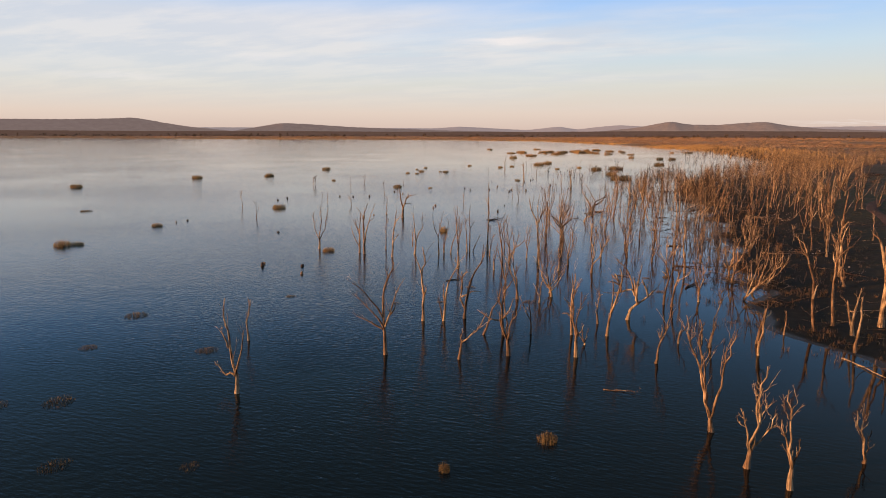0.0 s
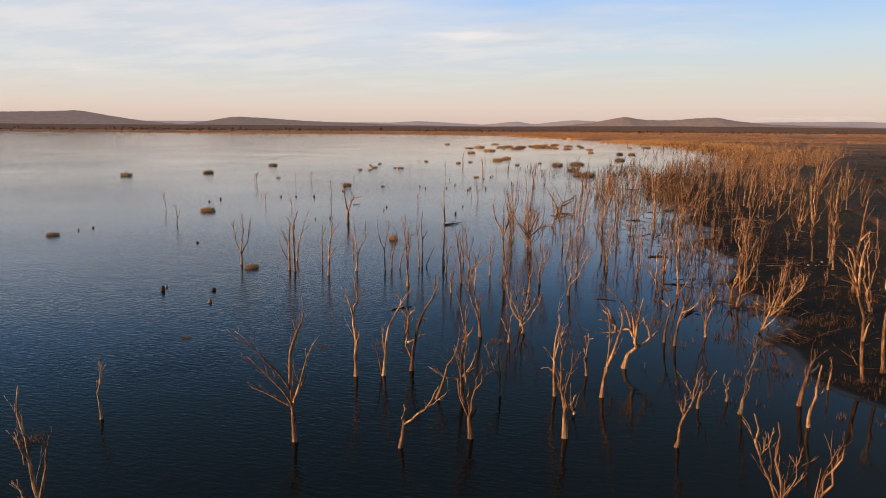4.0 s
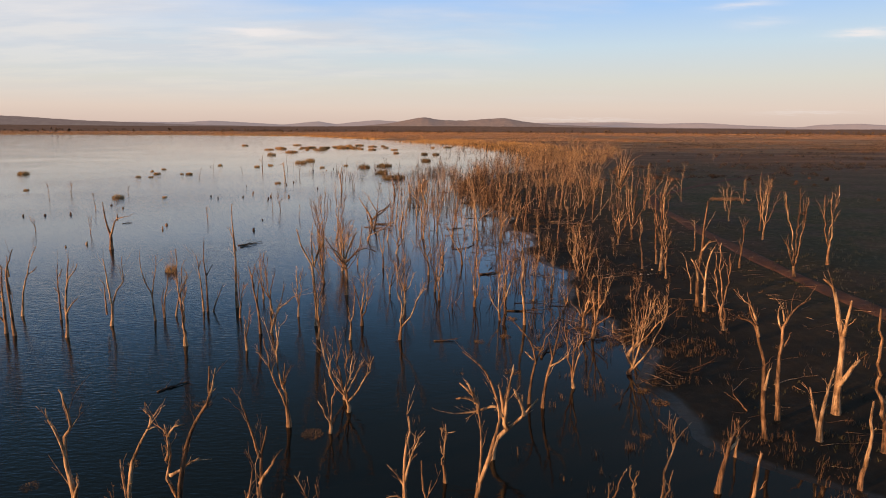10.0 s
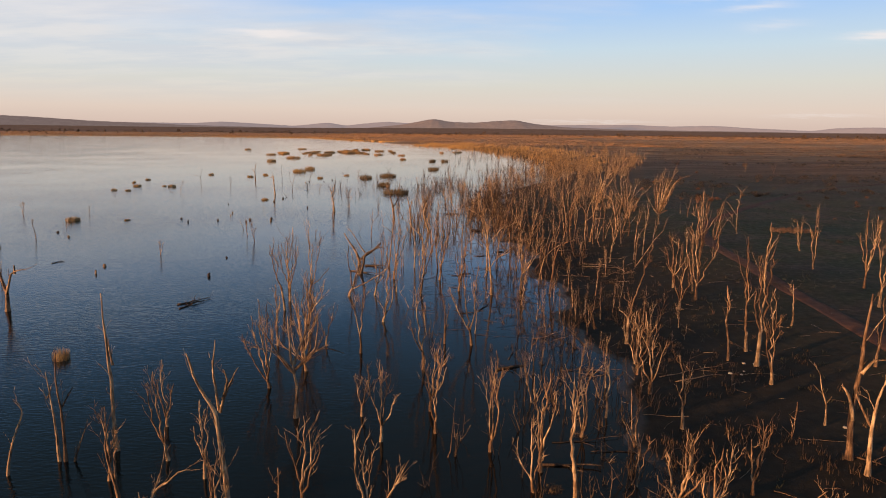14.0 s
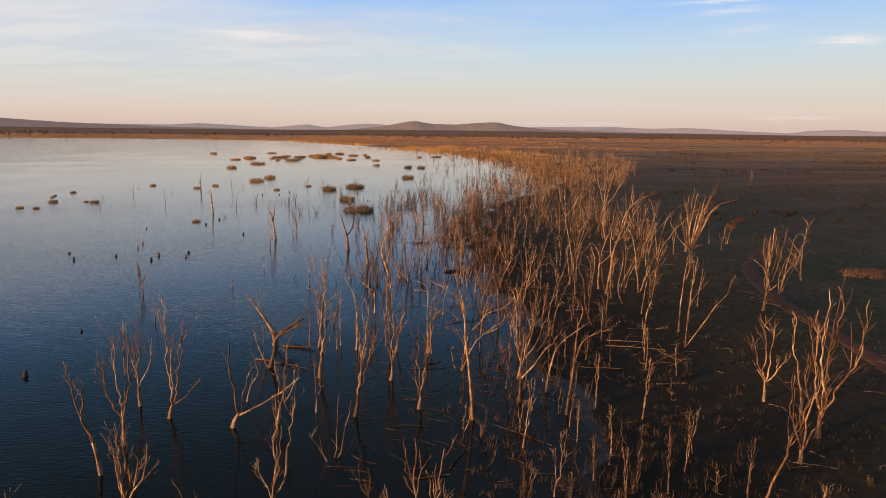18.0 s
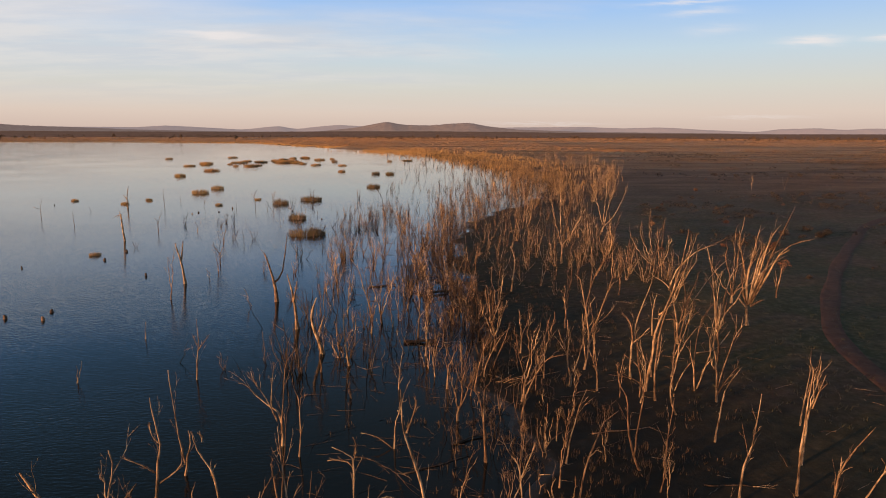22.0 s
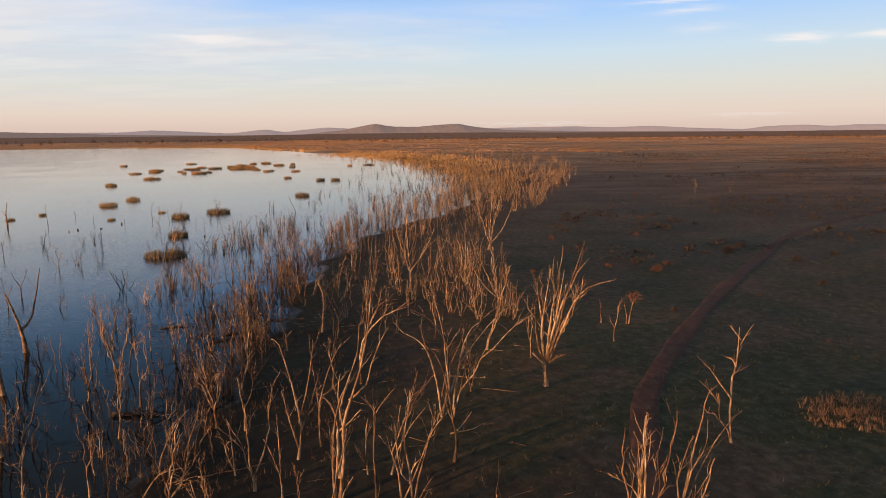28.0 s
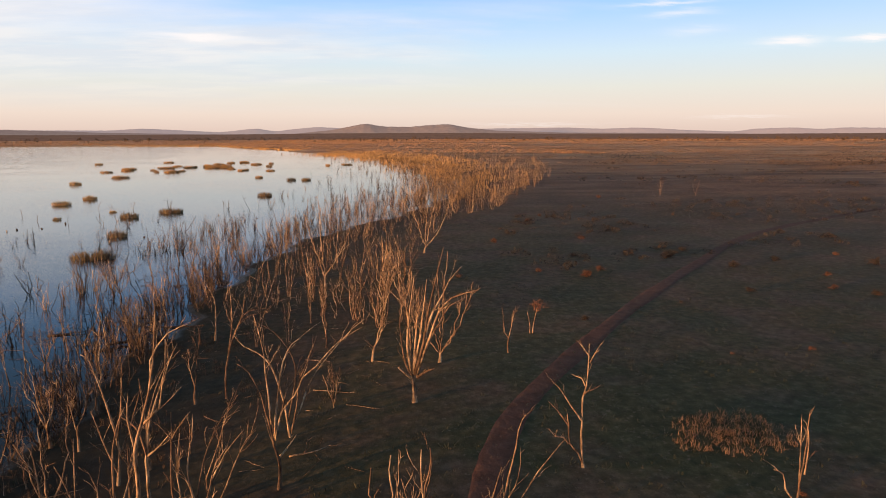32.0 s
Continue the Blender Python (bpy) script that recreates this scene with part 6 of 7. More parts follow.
def woodland():
    """Live gum trees on the plain, far off: trunk and a loose crown of leaf clumps."""
    rng = random.Random(31)
    tm = []
    for _ in range(8):
        s = Shape()
        h = rng.uniform(6, 11)
        limb(s, Vector((0, 0, -0.3)), Vector((0.3, 0, h * 0.4)), Vector((rng.uniform(-1, 1), 0, h * 0.8)), 0.35, 0.12, 3, rng, 4, 0.2)
        for _ in range(rng.randint(5, 8)):
            c = Vector((rng.uniform(-2.8, 2.8), rng.uniform(-2.8, 2.8), h * rng.uniform(0.5, 0.95)))
            for _ in range(16):
                p = c + Vector((rng.gauss(0, 0.8), rng.gauss(0, 0.8), rng.gauss(0, 0.5)))
                s.leaf(p, rng.uniform(0.5, 1.0), rng)
        tm.append((np.array(s.v), s.f))
    pl = []
    while len(pl) < 1200:
        a, r = radians(rng.uniform(-62, 62)), rng.uniform(1500, 3300)
        x, y = r * math.sin(a), r * math.cos(a)
        if inland(np.array(x), np.array(y)) < 40 or noise.noise(Vector((x * 0.0016, y * 0.0045, 3))) < -0.08:
            continue
        pl.append((x, y, 1.5, rng.uniform(0.6, 1.1)))
    scatter("far_woodland", "dark scattered gum woodland on the far plain", pl, tm, GUM, rng, "woodland")


woodland()


# ---- reeds, grass, shrubs ----
def reed_mesh(seed, mat, n=420):
    rng = random.Random(seed)
    s = Shape()
    for _ in range(n):
        a, r = rng.uniform(0, 2 * math.pi), math.sqrt(rng.random())
        x, y = 0.5 * r * math.cos(a), 0.5 * r * math.sin(a)
        h = (0.42 - 0.16 * r * r) * rng.uniform(0.6, 1.15)
        s.blade(x, y, -0.03, h, 0.008, rng.uniform(0, 3.14), rng.uniform(0.01, 0.12), a + rng.uniform(-1, 1))
    return s.mesh("reed_clump", mat)


REEDS = [reed_mesh(i, REED) for i in range(4)]
GOLDEN_REEDS = [reed_mesh(30 + i, GOLD_REED) for i in range(3)]
GREEN_REEDS = [reed_mesh(20 + i, OLIVE_REED) for i in range(3)]
LOW_REEDS = [reed_mesh(10 + i, SUNKEN, 260) for i in range(2)]


def reed_clump(x, y, w, tall=1.0, sunken=False):
    rng = random.Random(int(x * 13 + y * 7))
    ob = new("reed_clump", rng.choice(LOW_REEDS if sunken else GREEN_REEDS if x > -25 and (100 < y < 340 or y < 0) else GOLDEN_REEDS if y > 340 else REEDS))
    h = min(w, 4.0) * tall * (0.35 if sunken else 1.0)
    ob.matrix_world = pose(x, y, -0.02, 0, 0, rng.uniform(0, 360) if w < 4 else 0) @ Matrix.Diagonal((w * 0.88, w * (1 if w < 4 else 0.6), h, 1))
    tagged(ob, "sodden brown reeds just breaking the lake surface" if sunken else "clump of dull olive reeds standing in the lake" if x > -25 and (100 < y < 340 or y < 0) else "clump of dry golden reeds standing in the lake", "reeds", group="reed clumps in the lake")


for row in ((-9.6, 164, 7.2), (-14.2, 185.5, 4.2), (-22.3, 214.1, 4.6), (-15.7, 222.5, 6.4), (-0.2, 263.1, 5.0), (-0.8, 332.4, 3.8), (5.4, 331.4, 3.8), (-49.3, 258.8, 4.4), (-50.3, 243.8, 5.4), (-77.4, 357.4, 8.5), (-79.9, 319.9, 5), (-16.8, 350.1, 3.2),
            (-71.9, 446, 9), (-62.7, 452.2, 8), (-81, 437.6, 7), (-55.7, 463.7, 7), (-96.1, 416.8, 7), (-40.5, 479.3, 8), (-64.9, 19.6, 2.2), (-63.8, 20.8, 1.4), (-33, 27.9, 1.5), (-66.8, 36.8, 1.5), (-63.2, 62.8, 2.4), (-61.1, 112.4, 2.4), (-130.5, 119.8, 3.4), (-116.4, 136.5, 3.2), (-118.4, 176.1, 3.2), (-135.6, 82.3, 3)):
    reed_clump(*row)
for row in ((-25.4, 46.9, 1.2, 2.0), (-3.9, -13.7, 0.5, 2.4), (-0.4, -9.7, 1.0, 1.1)):
    reed_clump(*row)
for row in ((-91.8, 46.6, 2.2), (-33.2, -0.6, 1.8), (-22.9, -5.1, 1.4), (-24.7, -14.1, 1.6), (-13.9, -17, 0.9), (-25.5, 8.4, 0.9), (-30.4, -7.3, 1.2), (-27.3, -15.6, 1.4), (-19.2, -18.8, 1.3), (-12.1, 16.7, 1.0), (-6.1, 13.5, 1.1), (4, 20.8, 1.0), (-16.2, 9.4, 0.8)):
    reed_clump(*row, 1.0, True)

for row in ((9.4, 30), (10.2, 28.4), (8.6, 33.5), (10.6, 18), (11, 16.5), (4.4, 27), (2.6, 26), (9, 13), (6.2, 24.6), (-13, 11), (5.4, 31), (7.8, 36)):
    reed_clump(*row, random.Random(int(row[0] * 50)).uniform(0.5, 1.0), 1.3, True)


def grass_tufts():
    rng = random.Random(8)
    for name, label, mat, count, tall in (("grass_tufts", "sparse dry straw-coloured grass tufts", STRAW, 1300, 0.12), ("sedge_tufts", "low dull green sedge over the mud", SEDGE, 5200, 0.22)):
        s = Shape()
        made = 0
        while made < count:
            y = 10 + 190 * rng.random() ** 1.3
            x = float(np.interp(y, SHORE_Y, SHORE_X)) + rng.uniform(1.5, 75)
            if noise.noise(Vector((x * 0.08, y * 0.08, 2.0 if mat is STRAW else 9.0))) < -0.05:
                continue
            if mat is STRAW and x - float(np.interp(y, SHORE_Y, SHORE_X)) < rng.uniform(18, 34):
                continue
            z = gz(x, y)
            for _ in range(5):
                s.blade(x + rng.gauss(0, 0.13), y + rng.gauss(0, 0.13), z - 0.02, tall * rng.uniform(0.4, 1.2), 0.022, rng.uniform(0, 3.14), rng.uniform(0.02, 0.22), rng.uniform(0, 6.3))
            made += 1
        tagged(new(name, s.mesh(name, mat)), label, "grass", kind="stuff")
    s = Shape()
    for _ in range(330):
        a, r = rng.uniform(0, 6.3), rng.random() ** 0.7 * rng.uniform(0.8, 1.25)
        x, y = 52.6 + 3.3 * r * math.cos(a), 96.2 + 2.6 * r * math.sin(a)
        for _ in range(6):
            s.blade(x + rng.gauss(0, 0.1), y + rng.gauss(0, 0.1), gz(x, y) - 0.02, rng.uniform(0.12, 0.5), 0.012, rng.uniform(0, 3.14), rng.uniform(0.05, 0.4), rng.uniform(0, 6.3))
    tagged(new("tall_grass_patch", s.mesh("tall_grass_patch", PALE_GRASS)), "patch of tall pale dry grass", "grass", kind="stuff")


grass_tufts()


def shore_weeds():
    """Clumps of brown weed on the mud and in the first of the shallows, and thin stalks among them."""
    rng = random.Random(19)
    s = Shape()
    made = 0
    while made < 1900:
        y = rng.uniform(6, 125)
        x = float(np.interp(y, SHORE_Y, SHORE_X)) + rng.gauss(3, 5)
        if noise.noise(Vector((x * 0.22, y * 0.22, 4))) < rng.uniform(-0.2, 0.3):
            continue
        z = max(gz(x, y), 0.0)
        k = rng.uniform(0.5, 1.2)
        for _ in range(9):
            s.blade(x + rng.gauss(0, 0.14), y + rng.gauss(0, 0.14), z - 0.02, 0.42 * k * rng.uniform(0.4, 1.2), 0.013, rng.uniform(0, 3.14), rng.uniform(0.02, 0.2), rng.uniform(0, 6.3))
        made += 1
    tagged(new("shore_weeds", s.mesh("shore_weeds", WEED)), "brown weed clumps over the mud and shallows", "weeds", kind="stuff")
    stalks = [template(rng, rng.uniform(1.2, 2.6), rng.choice((1, 1, 1, 2)), 0.07, 0.8) for _ in range(14)]
    pl = []
    while len(pl) < 200:
        y = rng.uniform(24, 112)
        x = float(np.interp(y, SHORE_Y, SHORE_X)) + rng.uniform(-3, 8)
        if noise.noise(Vector((x * 0.2, y * 0.2, 14))) > rng.uniform(-0.2, 0.3):
            pl.append((x, y, max(gz(x, y), 0), rng.uniform(0.5, 1.0)))
    scatter("shore_stalks", "thin upright dead stalks along the waterline", pl[::3], stalks, BARK, rng)
    scatter("shore_dark_stalks", "thin dark dead stalks along the waterline", pl[1::3] + pl[2::3], stalks, DARK_WOOD, rng)


shore_weeds()


def plain_tussocks():
    rng = random.Random(63)
    s = Shape()
    made = 0
    while made < 52000:
        y = 100 + 900 * rng.random() ** 1.6
        x = float(np.interp(y, SHORE_Y, SHORE_X)) + 30 + (90 + y * 0.9) * rng.random()
        if y > 700:
            x = rng.uniform(-250, 900)
        if inland(np.array(x), np.array(y)) < 6 or noise.noise(Vector((x * 0.012, y * 0.03, 7))) + 0.5 * noise.noise(Vector((x * 0.05, y * 0.11, 1))) < 0.02:
            continue
        far = math.hypot(x - 25, y - 50)
        if far < 175 and rng.random() < 0.92:
            continue
        z, k = gz(x, y), min(max((far - 60) / 300, 0.25), 1.5)
        for _ in range(2):
            s.blade(x + rng.gauss(0, 0.25), y + rng.gauss(0, 0.25), z - 0.02, 0.24 * k * rng.uniform(0.5, 1.2), 0.10 * k, rng.uniform(-0.6, 0.6), rng.uniform(0.02, 0.15), rng.uniform(0, 6.3))
        made += 1
    tagged(new("plain_tussocks", s.mesh("plain_tussocks", FLATS_GRASS)), "dry grass tussocks spread over the far plain", "grass", kind="stuff")
    # tall dry grass on the flats behind the far shore
    f = Shape()
    for _ in range(26000):
        x = rng.uniform(-1700, 250)
        y = float(np.interp(x, FAR_X, FAR_Y)) + 4 + 1100 * rng.random() ** 1.5
        if noise.noise(Vector((x * 0.004, y * 0.02, 17))) < -0.22:
            continue
        f.blade(x, y, gz(x, y) - 0.05, rng.uniform(0.3, 0.75), rng.uniform(0.7, 2.0), rng.uniform(-0.6, 0.6), rng.uniform(0.05, 0.3), rng.uniform(0, 6.3))
    tagged(new("far_flats_grass", f.mesh("far_flats_grass", PALE_GRASS)), "golden dry grass on the flats behind the far shore", "grass", kind="stuff")
    # long bands of sunlit pale grass out towards the horizon
    g = Shape()
    made = 0
    while made < 62000:
        y = 430 + 2250 * rng.random() ** 1.1
        x = rng.uniform(-300, 0.95 * y + 250)
        if noise.noise(Vector((x * 0.0022, y * 0.021, 27))) + 0.4 * noise.noise(Vector((x * 0.012, y * 0.09, 3))) < 0.30 - y * 0.00028:
            continue
        if inland(np.array(x), np.array(y)) < 25:
            continue
        g.blade(x, y, gz(x, y) - 0.03, rng.uniform(0.10, 0.26) * (0.6 + y / 1400), rng.uniform(0.6, 1.5) * (0.5 + y / 1000), rng.uniform(-0.5, 0.5), rng.uniform(0.03, 0.2), rng.uniform(0, 6.3))
        made += 1
    tagged(new("horizon_grass", g.mesh("horizon_grass", PALE_GRASS)), "bands of pale dry grass far out on the plain", "grass", kind="stuff")


plain_tussocks()


def shrub_meshes(seed, leaf):
    """A low rounded bush: thin stems inside an uneven mound of small leaves."""
    rng = random.Random(seed)
    wood, lv = Shape(), Shape()
    for _ in range(15):
        a, el = rng.uniform(0, 6.3), rng.uniform(0.15, 1.5)
        r = rng.uniform(0.3, 0.5)
        e = Vector((r * math.cos(a) * math.cos(el), r * math.sin(a) * math.cos(el), 0.12 + r * 0.75 * math.sin(el)))
        limb(wood, Vector((0, 0, -0.05)), Vector((e.x * 0.4, e.y * 0.4, e.z * 0.6)), e, 0.016, 0.005, 3, rng, 4, 0.03)
        for _ in range(30):
            lv.leaf(e * rng.uniform(0.55, 1.05) + Vector((rng.gauss(0, 0.07), rng.gauss(0, 0.07), rng.gauss(-0.03, 0.06))), rng.uniform(0.025, 0.05), rng)
    return wood.mesh("branchwork", DARK_WOOD), lv.mesh("foliage", leaf)


RUSTY = [shrub_meshes(40 + i, RUST) for i in range(2)]
DARK = [shrub_meshes(50 + i, DARKLEAF) for i in range(3)]


def shrub(x, y, w, rusty):
    rng = random.Random(int(x * 7 + y * 3))
    ob = new("shrub")
    ob.matrix_world = pose(x, y, gz(x, y), 0, 0, rng.uniform(0, 360)) @ Matrix.Diagonal((w, w, w * rng.uniform(0.8, 1.1), 1))
    stems, foliage = rng.choice(RUSTY if rusty else DARK)
    part("branchwork", stems, ob)
    part("foliage", foliage, ob)
    tagged(ob, "small rust-coloured shrub on the plain" if rusty else "low dark brown saltbush on the plain", "shrub", group="shrubs on the plain")


for x, y, w, r in ((57.9, 135.8, 1.9, 1), (60.7, 139.2, 1.5, 1), (51.6, 161.3, 1.6, 1), (66.2, 162.8, 1.5, 1), (60.2, 148.5, 1.4, 0), (73.6, 146.9, 2.4, 0), (72.4, 145.9, 1.6, 0), (77.8, 151.6, 1.5, 0), (42.8, 137.5, 1.1, 1), (53, 139.5, 1.2, 1),
                   (101.6, 164.2, 2.0, 0), (78.7, 139.7, 1.7, 0), (82.8, 127, 1.3, 1), (86.5, 132.9, 1.1, 1), (97.4, 138.2, 2.2, 0), (72.9, 126.8, 1.4, 0), (85.2, 123.8, 1.5, 0), (86.2, 142.5, 1.6, 0), (92.6, 227.7, 1.9, 1), (62.7, 184.9, 1.5, 1)):
    shrub(x, y, w, r)


def more_shrubs():
    rng = random.Random(77)
    made = 0
    while made < 120:
        y = rng.uniform(70, 350)
        x = float(np.interp(y, SHORE_Y, SHORE_X)) + rng.uniform(38, 190)
        if noise.noise(Vector((x * 0.02, y * 0.02, 4))) < -0.1:
            continue
        shrub(x, y, rng.uniform(0.4, 1.3), rng.random() < 0.25)
        made += 1


more_shrubs()


def heath():
    """Dark low scrub in drifts over the plain."""
    rng = random.Random(83)
    tm = []
    for _ in range(6):
        s = Shape()
        for _ in range(26):
            a, r = rng.uniform(0, 6.3), math.sqrt(rng.random()) * 0.6
            s.leaf(Vector((r * math.cos(a), r * math.sin(a), rng.uniform(0.0, 0.42) * (1.2 - r))), rng.uniform(0.08, 0.16), rng)
        tm.append((np.array(s.v), s.f))
    pl = []
    while len(pl) < 2600:
        y = rng.uniform(140, 620)
        x = float(np.interp(y, SHORE_Y, SHORE_X)) + rng.uniform(35, 90 + 0.8 * y)
        if noise.noise(Vector((x * 0.011, y * 0.024, 12))) + 0.5 * noise.noise(Vector((x * 0.05, y * 0.06, 4))) < 0.12:
            continue
        pl.append((x, y, gz(x, y), rng.uniform(0.7, 1.9)))
    scatter("heath", "drifts of low dark scrub over the plain", pl, tm, DARKLEAF, rng, "scrub")


heath()


def litter():
    """Thin dead sticks strewn over the mud and along the waterline."""
    rng = random.Random(29)
    for name, label, mat, lo, hi, n in (("stick_litter", "thin bleached sticks strewn over the mud", BARK, 1, 24, 480), ("floating_sticks", "thin dark sticks lying in the shallows", DARK_WOOD, -13, 1, 900)):
        s = Shape()
        for _ in range(n):
            y = (8 if mat is BARK else 52) + 140 * rng.random() ** 1.1
            x = float(np.interp(y, SHORE_Y, SHORE_X)) + rng.uniform(lo, hi)
            a, ln = rng.gauss(0, 1.2 if mat is BARK else 0.7), rng.uniform(0.4, 1.1) * (rng.choice((1, 1.3, 2.4)) if mat is BARK else 2)
            z = max(gz(x, y), 0.0)
            d = Vector((math.cos(a) * ln / 2, math.sin(a) * ln / 2, rng.uniform(0, 0.08)))
            p = Vector((x, y, z + 0.02))
            limb(s, p - d, p + Vector((rng.gauss(0, 0.08), rng.gauss(0, 0.08), 0.03)), p + d, 0.014, 0.006, 4, rng, 3, 0.12)
        tagged(new(name, s.mesh(name, mat)), label, "sticks", kind="stuff")


litter()


# ---- fallen timber ----
def fallen_log(x, y, length, turn, r=0.09, wet=False, limbs=1):
    rng = random.Random(int(x * 19 + y * 23))
    ob = new("fallen_log")
    z = max(gz(x, y), 0.0)
    ob.matrix_world = pose(x, y, z + r * 0.5, 0, 0, turn)
    s = Shape()
    a, b = Vector((-length / 2, 0, 0)), Vector((length / 2, 0, rng.uniform(0.0, 0.12)))
    p, rr, base = limb(s, a, Vector((0, rng.uniform(-0.12, 0.12) * length, 0.03)), b, r, r * 0.4, 7, rng, 7, 0.05 + 0.03 * length)
    part("stem", s.mesh("stem", DARK_WOOD if wet else BARK, True), ob)
    for _ in range(limbs):
        t = Shape()
        k = rng.randint(2, 6)
        way = Vector((rng.uniform(0.3, 1), rng.choice((-1, 1)) * rng.uniform(0.4, 1), rng.uniform(-0.05, 0.35))).normalized()
        twig(t, p[k], way, length * rng.uniform(0.2, 0.45), rr[k] * 0.6, rng)
        part("branch", t.mesh("branch", DARK_WOOD if wet else BARK, True), ob)
    tagged(ob, "dark waterlogged fallen log lying in the shallows" if wet else "bleached fallen dead branch lying on the ground", "log", group="fallen timber")


def timber():
    rng = random.Random(17)
    for _ in range(50):
        y = rng.uniform(12, 150)
        wet = rng.random() < 0.5
        x = float(np.interp(y, SHORE_Y, SHORE_X)) + (rng.uniform(-9, 0.5) if wet else rng.uniform(2, 24))
        fallen_log(x, y, rng.uniform(1.4, 4.2), rng.choice((rng.uniform(-25, 25), rng.uniform(0, 180))), rng.uniform(0.03, 0.1) if wet else rng.uniform(0.02, 0.045), wet, rng.randint(1, 3))


timber()


def stump(x, y):
    rng = random.Random(int(x * 29 + y * 31))
    h, r = rng.uniform(0.14, 0.42), rng.uniform(0.10, 0.2)
    s = Shape()
    s.tube([Vector((0, 0, -0.3)), Vector((0, 0, 0)), Vector((rng.uniform(-.06, .06), 0, h * 0.6)), Vector((rng.uniform(-.12, .12), 0.03, h))], [r * 1.3, r * 1.1, r * 0.85, r * 0.55], 7, rng)
    ob = new("stump", s.mesh("stump", DARK_WOOD if rng.random() < 0.6 else BARK, True))
    ob.location = (x, y, 0)
    tagged(ob, "short dark tree stump just above the lake", "stump", group="stumps in the lake")


for x, y in ((-35.7, 19.2), (-29.3, 16.2), (-67.1, 41), (-66.7, 43), (-46.6, 37.9), (-60.4, 86.7), (-57.1, 87.9), (-63.2, 85.8), (-24.1, 72), (-37.6, 76.7), (-41, 61.6), (-42.5, 59.9), (-56.6, 100.2), (-52.7, 96.2), (-41.5, 111.8), (-36.9, 120.1), (-31.6, 111.5),
             (-28.1, 114), (-37.7, 123.7), (-28.7, 116.8), (-31.9, 114.7), (-37.3, 114.2), (-44.3, 116.1), (-37.5, 197.1), (-33.3, 198.1), (-38.3, 195), (5.7, 128.4), (-31.2, 19.4), (-35.2, 18.1)):
    stump(x, y)


def open_lake():
    """Lone drowned stubs, twiggy snags and small reed tufts far out in the lake."""
    rng = random.Random(55)
    made = 0
    while made < 64:
        y = rng.uniform(55, 270)
        x = float(np.interp(y, SHORE_Y, SHORE_X)) - rng.uniform(22, 60 + 0.35 * y)
        if noise.noise(Vector((x * 0.03, y * 0.03, 6))) < rng.uniform(-0.3, 0.15):
            continue
        if made < 14:
            stump(x, y)
        elif made < 46:
            h = rng.uniform(1.2, 3.4)
            dead_tree(x, y, *[(rng.uniform(-0.7, 0.7), h * rng.uniform(0.6, 1)) for _ in range(rng.choice((1, 2, 2, 3)))], single=False)
        else:
            if y < 110 or x > -30:
                continue
            reed_clump(x, y, rng.uniform(0.9, 2.2))
        made += 1
    for _ in range(34):
        y = rng.uniform(395, 520)
        reed_clump(-60 + rng.gauss(0, 24), y, rng.uniform(3, 9), rng.uniform(0.7, 1.1))


open_lake()


def log_between(x0, y0, x1, y1, r, wet):
    fallen_log((x0 + x1) / 2, (y0 + y1) / 2, math.hypot(x1 - x0, y1 - y0), math.degrees(math.atan2(y1 - y0, x1 - x0)), r if wet else r * 0.55, wet, 3)


for row in ((-22.3, 59.4, -21, 61.9, 0.07, True), (-23, 60.7, -20.8, 63, 0.08, True), (-44.4, 78, -43.6, 79.2, 0.06, True), (-8, 77.8, -5.4, 77.3, 0.12, True), (5.9, 104.8, 8.8, 104.8, 0.2, True), (1.4, -2.9, 3.4, -2.8, 0.05, False), (-15, 18.3, -13.8, 19.6, 0.06, True), (-0.4, 26.2, 1.2, 26.4, 0.05, True),
            (-9.4, 75, -5.2, 72.8, 0.07, True), (14.8, 7.1, 16.7, 3.2, 0.1, False), (2.4, 124.9, 5.5, 125.7, 0.1, True), (12.4, 126.5, 16.3, 126.4, 0.09, True), (9, 121.9, 13.4, 123, 0.09, True), (17.6, 78, 22.9, 76.5, 0.06, False), (17.2, 76.7, 23.3, 74.2, 0.07, False), (17.7, 72, 13.8, 72.5, 0.06, False), (14.6, 43.6, 19.6, 45.3, 0.06, False),
            (15.3, 42.7, 20.6, 43.8, 0.07, False), (20, 33.4, 21.9, 31.2, 0.09, False), (28, 97.2, 30.4, 98.4, 0.09, False)):
    log_between(*row)


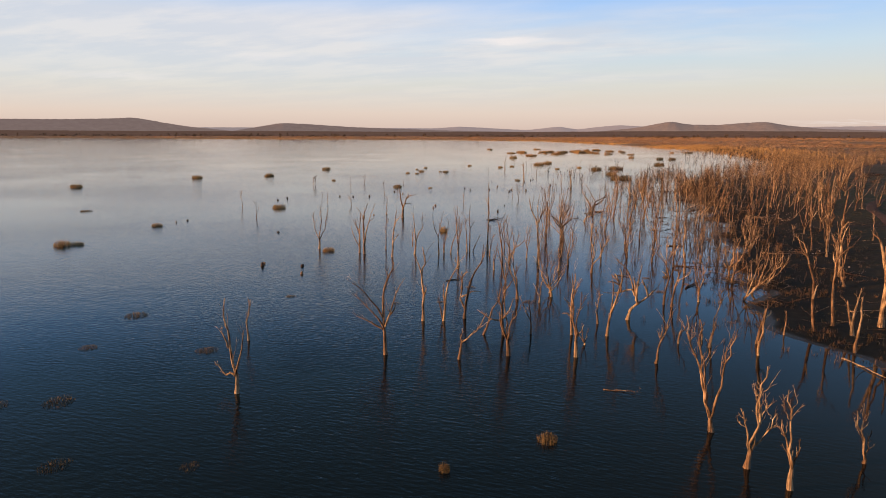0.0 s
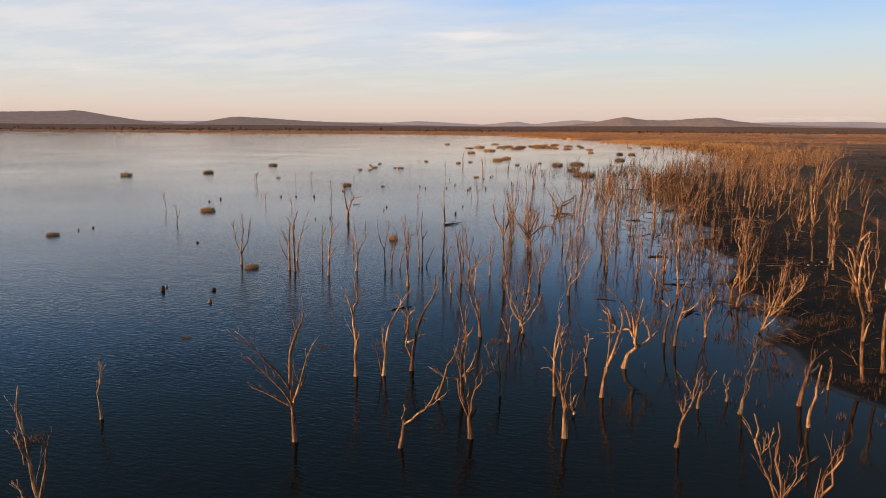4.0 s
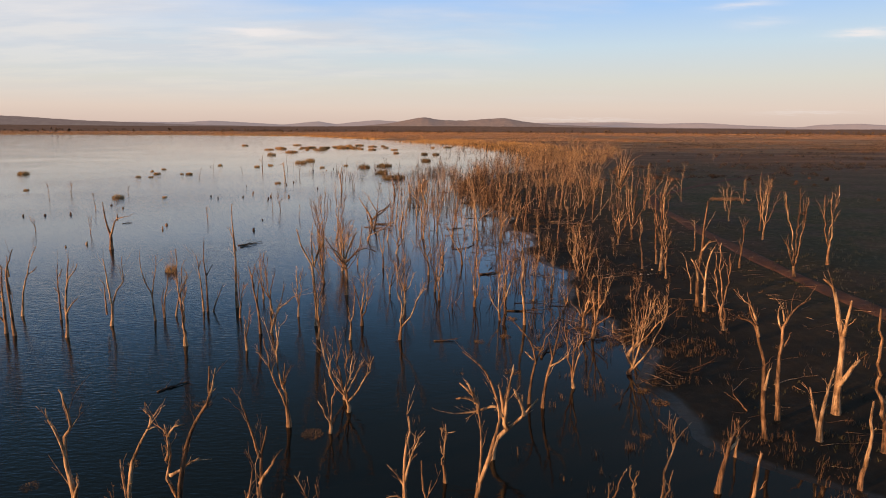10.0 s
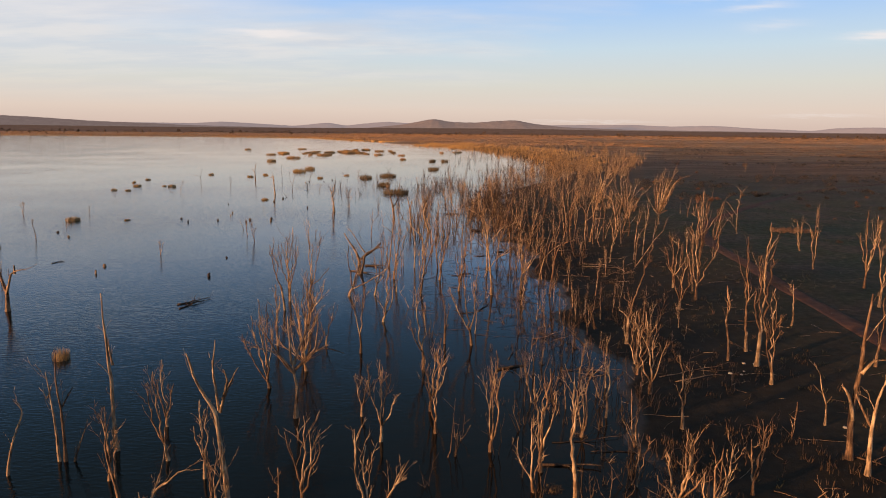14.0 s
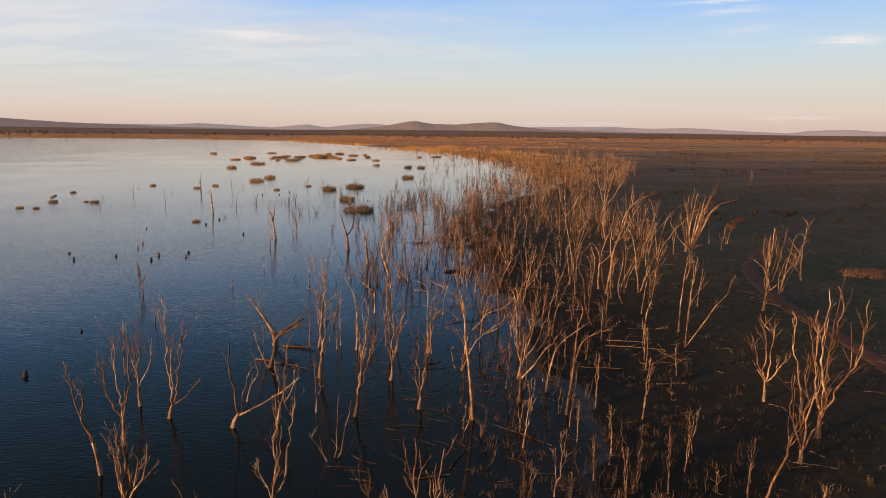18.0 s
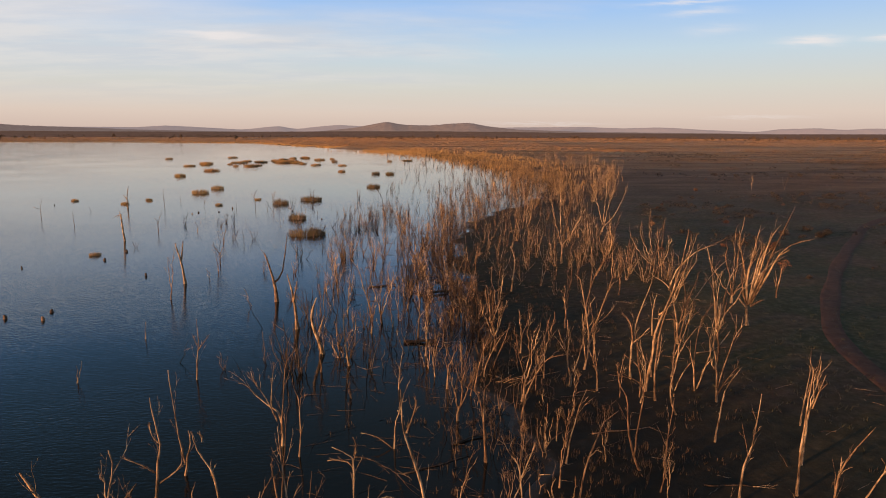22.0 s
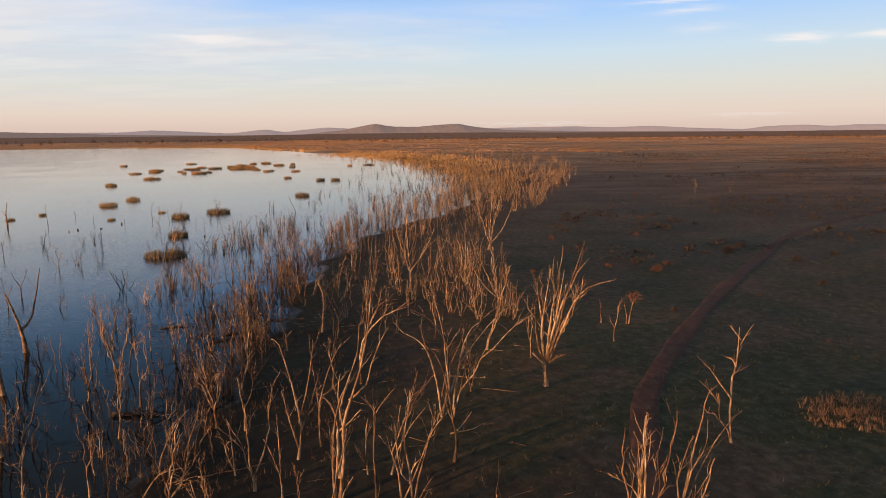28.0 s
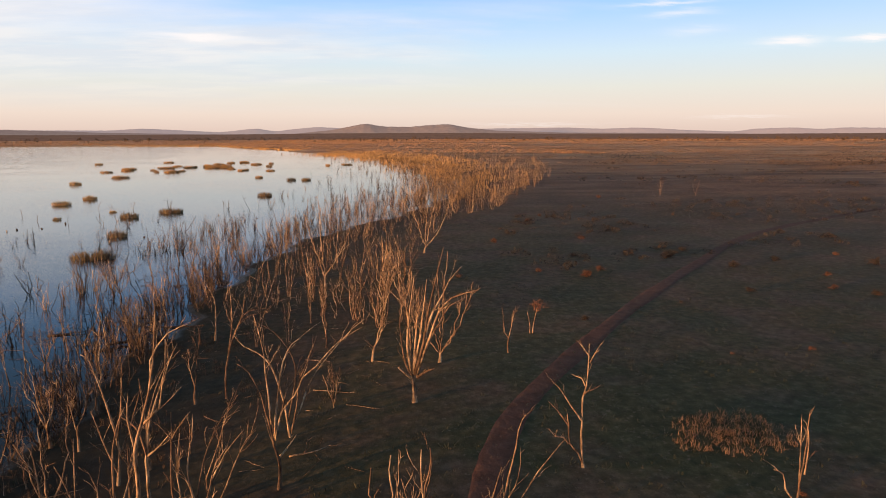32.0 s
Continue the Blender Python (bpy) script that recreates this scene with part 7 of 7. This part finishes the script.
def far_reeds():
    """Golden reed beds along the far shore and in the bay."""
    rng = random.Random(91)
    s = Shape()
    for _ in range(24000):
        if rng.random() < 0.48:
            x = rng.uniform(-1100, 40) if rng.random() < 0.45 else rng.uniform(-420, 30)
            y = float(np.interp(x, FAR_X, FAR_Y)) + rng.uniform(-10, 26)
        else:
            y = 235 + 485 * rng.random() ** 0.7
            x = float(np.interp(y, SHORE_Y, SHORE_X)) + rng.gauss(1, 4 + y * 0.022)
            if noise.noise(Vector((x * 0.07, y * 0.05, 9))) < rng.uniform(-0.45, 0.15):
                continue
            k = min(y / 520, 1.0)
            s.blade(x, y, max(gz(x, y), 0.0) - 0.02, rng.uniform(0.8, 2.3), rng.uniform(0.06, 0.22) * k, rng.uniform(-0.7, 0.7), rng.uniform(0.05, 0.5), rng.uniform(0, 6.3))
            continue
        s.blade(x, y, 0.0, rng.uniform(0.7, 1.7), rng.uniform(0.25, 0.8), rng.uniform(-0.7, 0.7), rng.uniform(0.05, 0.4), rng.uniform(0, 6.3))
    tagged(new("far_reeds", s.mesh("far_reeds", GOLD_REED)), "golden reed beds along the lake's far shore", "reeds", kind="stuff")


far_reeds()


def rusty_gum(x, y):
    rng = random.Random(4)
    ob = new("small_tree")
    ob.location = (x, y, gz(x, y))
    for dx, h in ((0.55, 2.3), (-0.35, 1.9)):
        s = Shape()
        p, r, b = limb(s, Vector((dx * 0.2, 0, -0.2)), Vector((dx * 0.3, 0, h * 0.5)), Vector((dx, 0.1, h)), 0.05, 0.015, 7, rng, 6, 0.06)
        part("trunk", s.mesh("trunk", BARK, True), ob)
    lv = Shape()
    for _ in range(260):
        lv.leaf(Vector((0.55 + rng.gauss(0, 0.28), rng.gauss(0, 0.28), 2.45 + rng.gauss(0, 0.24))), rng.uniform(0.05, 0.09), rng)
    part("crown", lv.mesh("crown", RUST), ob, "loose crown of rust-coloured leaves")
    tagged(ob, "small two-stemmed tree with a rust-coloured leaf crown", "tree")


rusty_gum(46.0, 115.5)


def stone(x, y, w):
    bm = bmesh.new()
    bmesh.ops.create_icosphere(bm, subdivisions=2, radius=w / 2)
    for v in bm.verts:
        v.co *= 1 + 0.35 * noise.noise(v.co * 5 / w + Vector((x, y, 0)))
        v.co.z *= 0.6
    me = bpy.data.meshes.new("stone")
    bm.to_mesh(me)
    bm.free()
    me.materials.append(STONE)
    ob = new("stone", me)
    ob.location = (x, y, gz(x, y) + w * 0.12)
    tagged(ob, "small pale stone lying on the mud", "stone", group="stones on the shore")


for row in ((19.3, 43.9, 0.26), (19.9, 43.6, 0.18), (20.3, 44.1, 0.14), (20.9, 45.4, 0.24), (21.5, 45.2, 0.2), (21.7, 36, 0.22)):
    stone(*row)


def brush_pile(x, y, w, wet):
    rng = random.Random(int(x * 3 + y * 11))
    ob = new("brush_pile")
    ob.location = (x, y, max(gz(x, y), 0.0))
    for _ in range(11):
        s = Shape()
        a, ln = rng.uniform(-0.5, 0.5) + rng.choice((0, math.pi)), w * rng.uniform(0.5, 1.0)
        p = Vector((rng.gauss(0, w * 0.25), rng.gauss(0, w * 0.2), rng.uniform(0.0, 0.1)))
        way = Vector((math.cos(a), math.sin(a), rng.uniform(0.0, 0.35))).normalized()
        twig(s, p - way * ln * 0.4, way, ln, rng.uniform(0.015, 0.04), rng)
        part("branch", s.mesh("branch", DARK_WOOD if wet and rng.random() < 0.5 else BARK, True), ob)
    tagged(ob, "heap of fallen thin dead branches at the waterline", "branches", group="brush piles")


for row in ((13.2, 20.3, 2.2, True), (11.6, 19, 1.8, True), (9.6, 29, 2.4, True), (12.6, 26, 2.4, False), (12.1, 26.4, 2.0, True), (13.4, 27.5, 2.4, False), (10.2, 27, 1.8, True), (20.6, 73, 2.6, False), (8.8, 104, 2.4, True), (13, 95.5, 2.4, False), (10.4, 45, 2.2, True), (9, 52, 2.2, True)):
    brush_pile(*row)
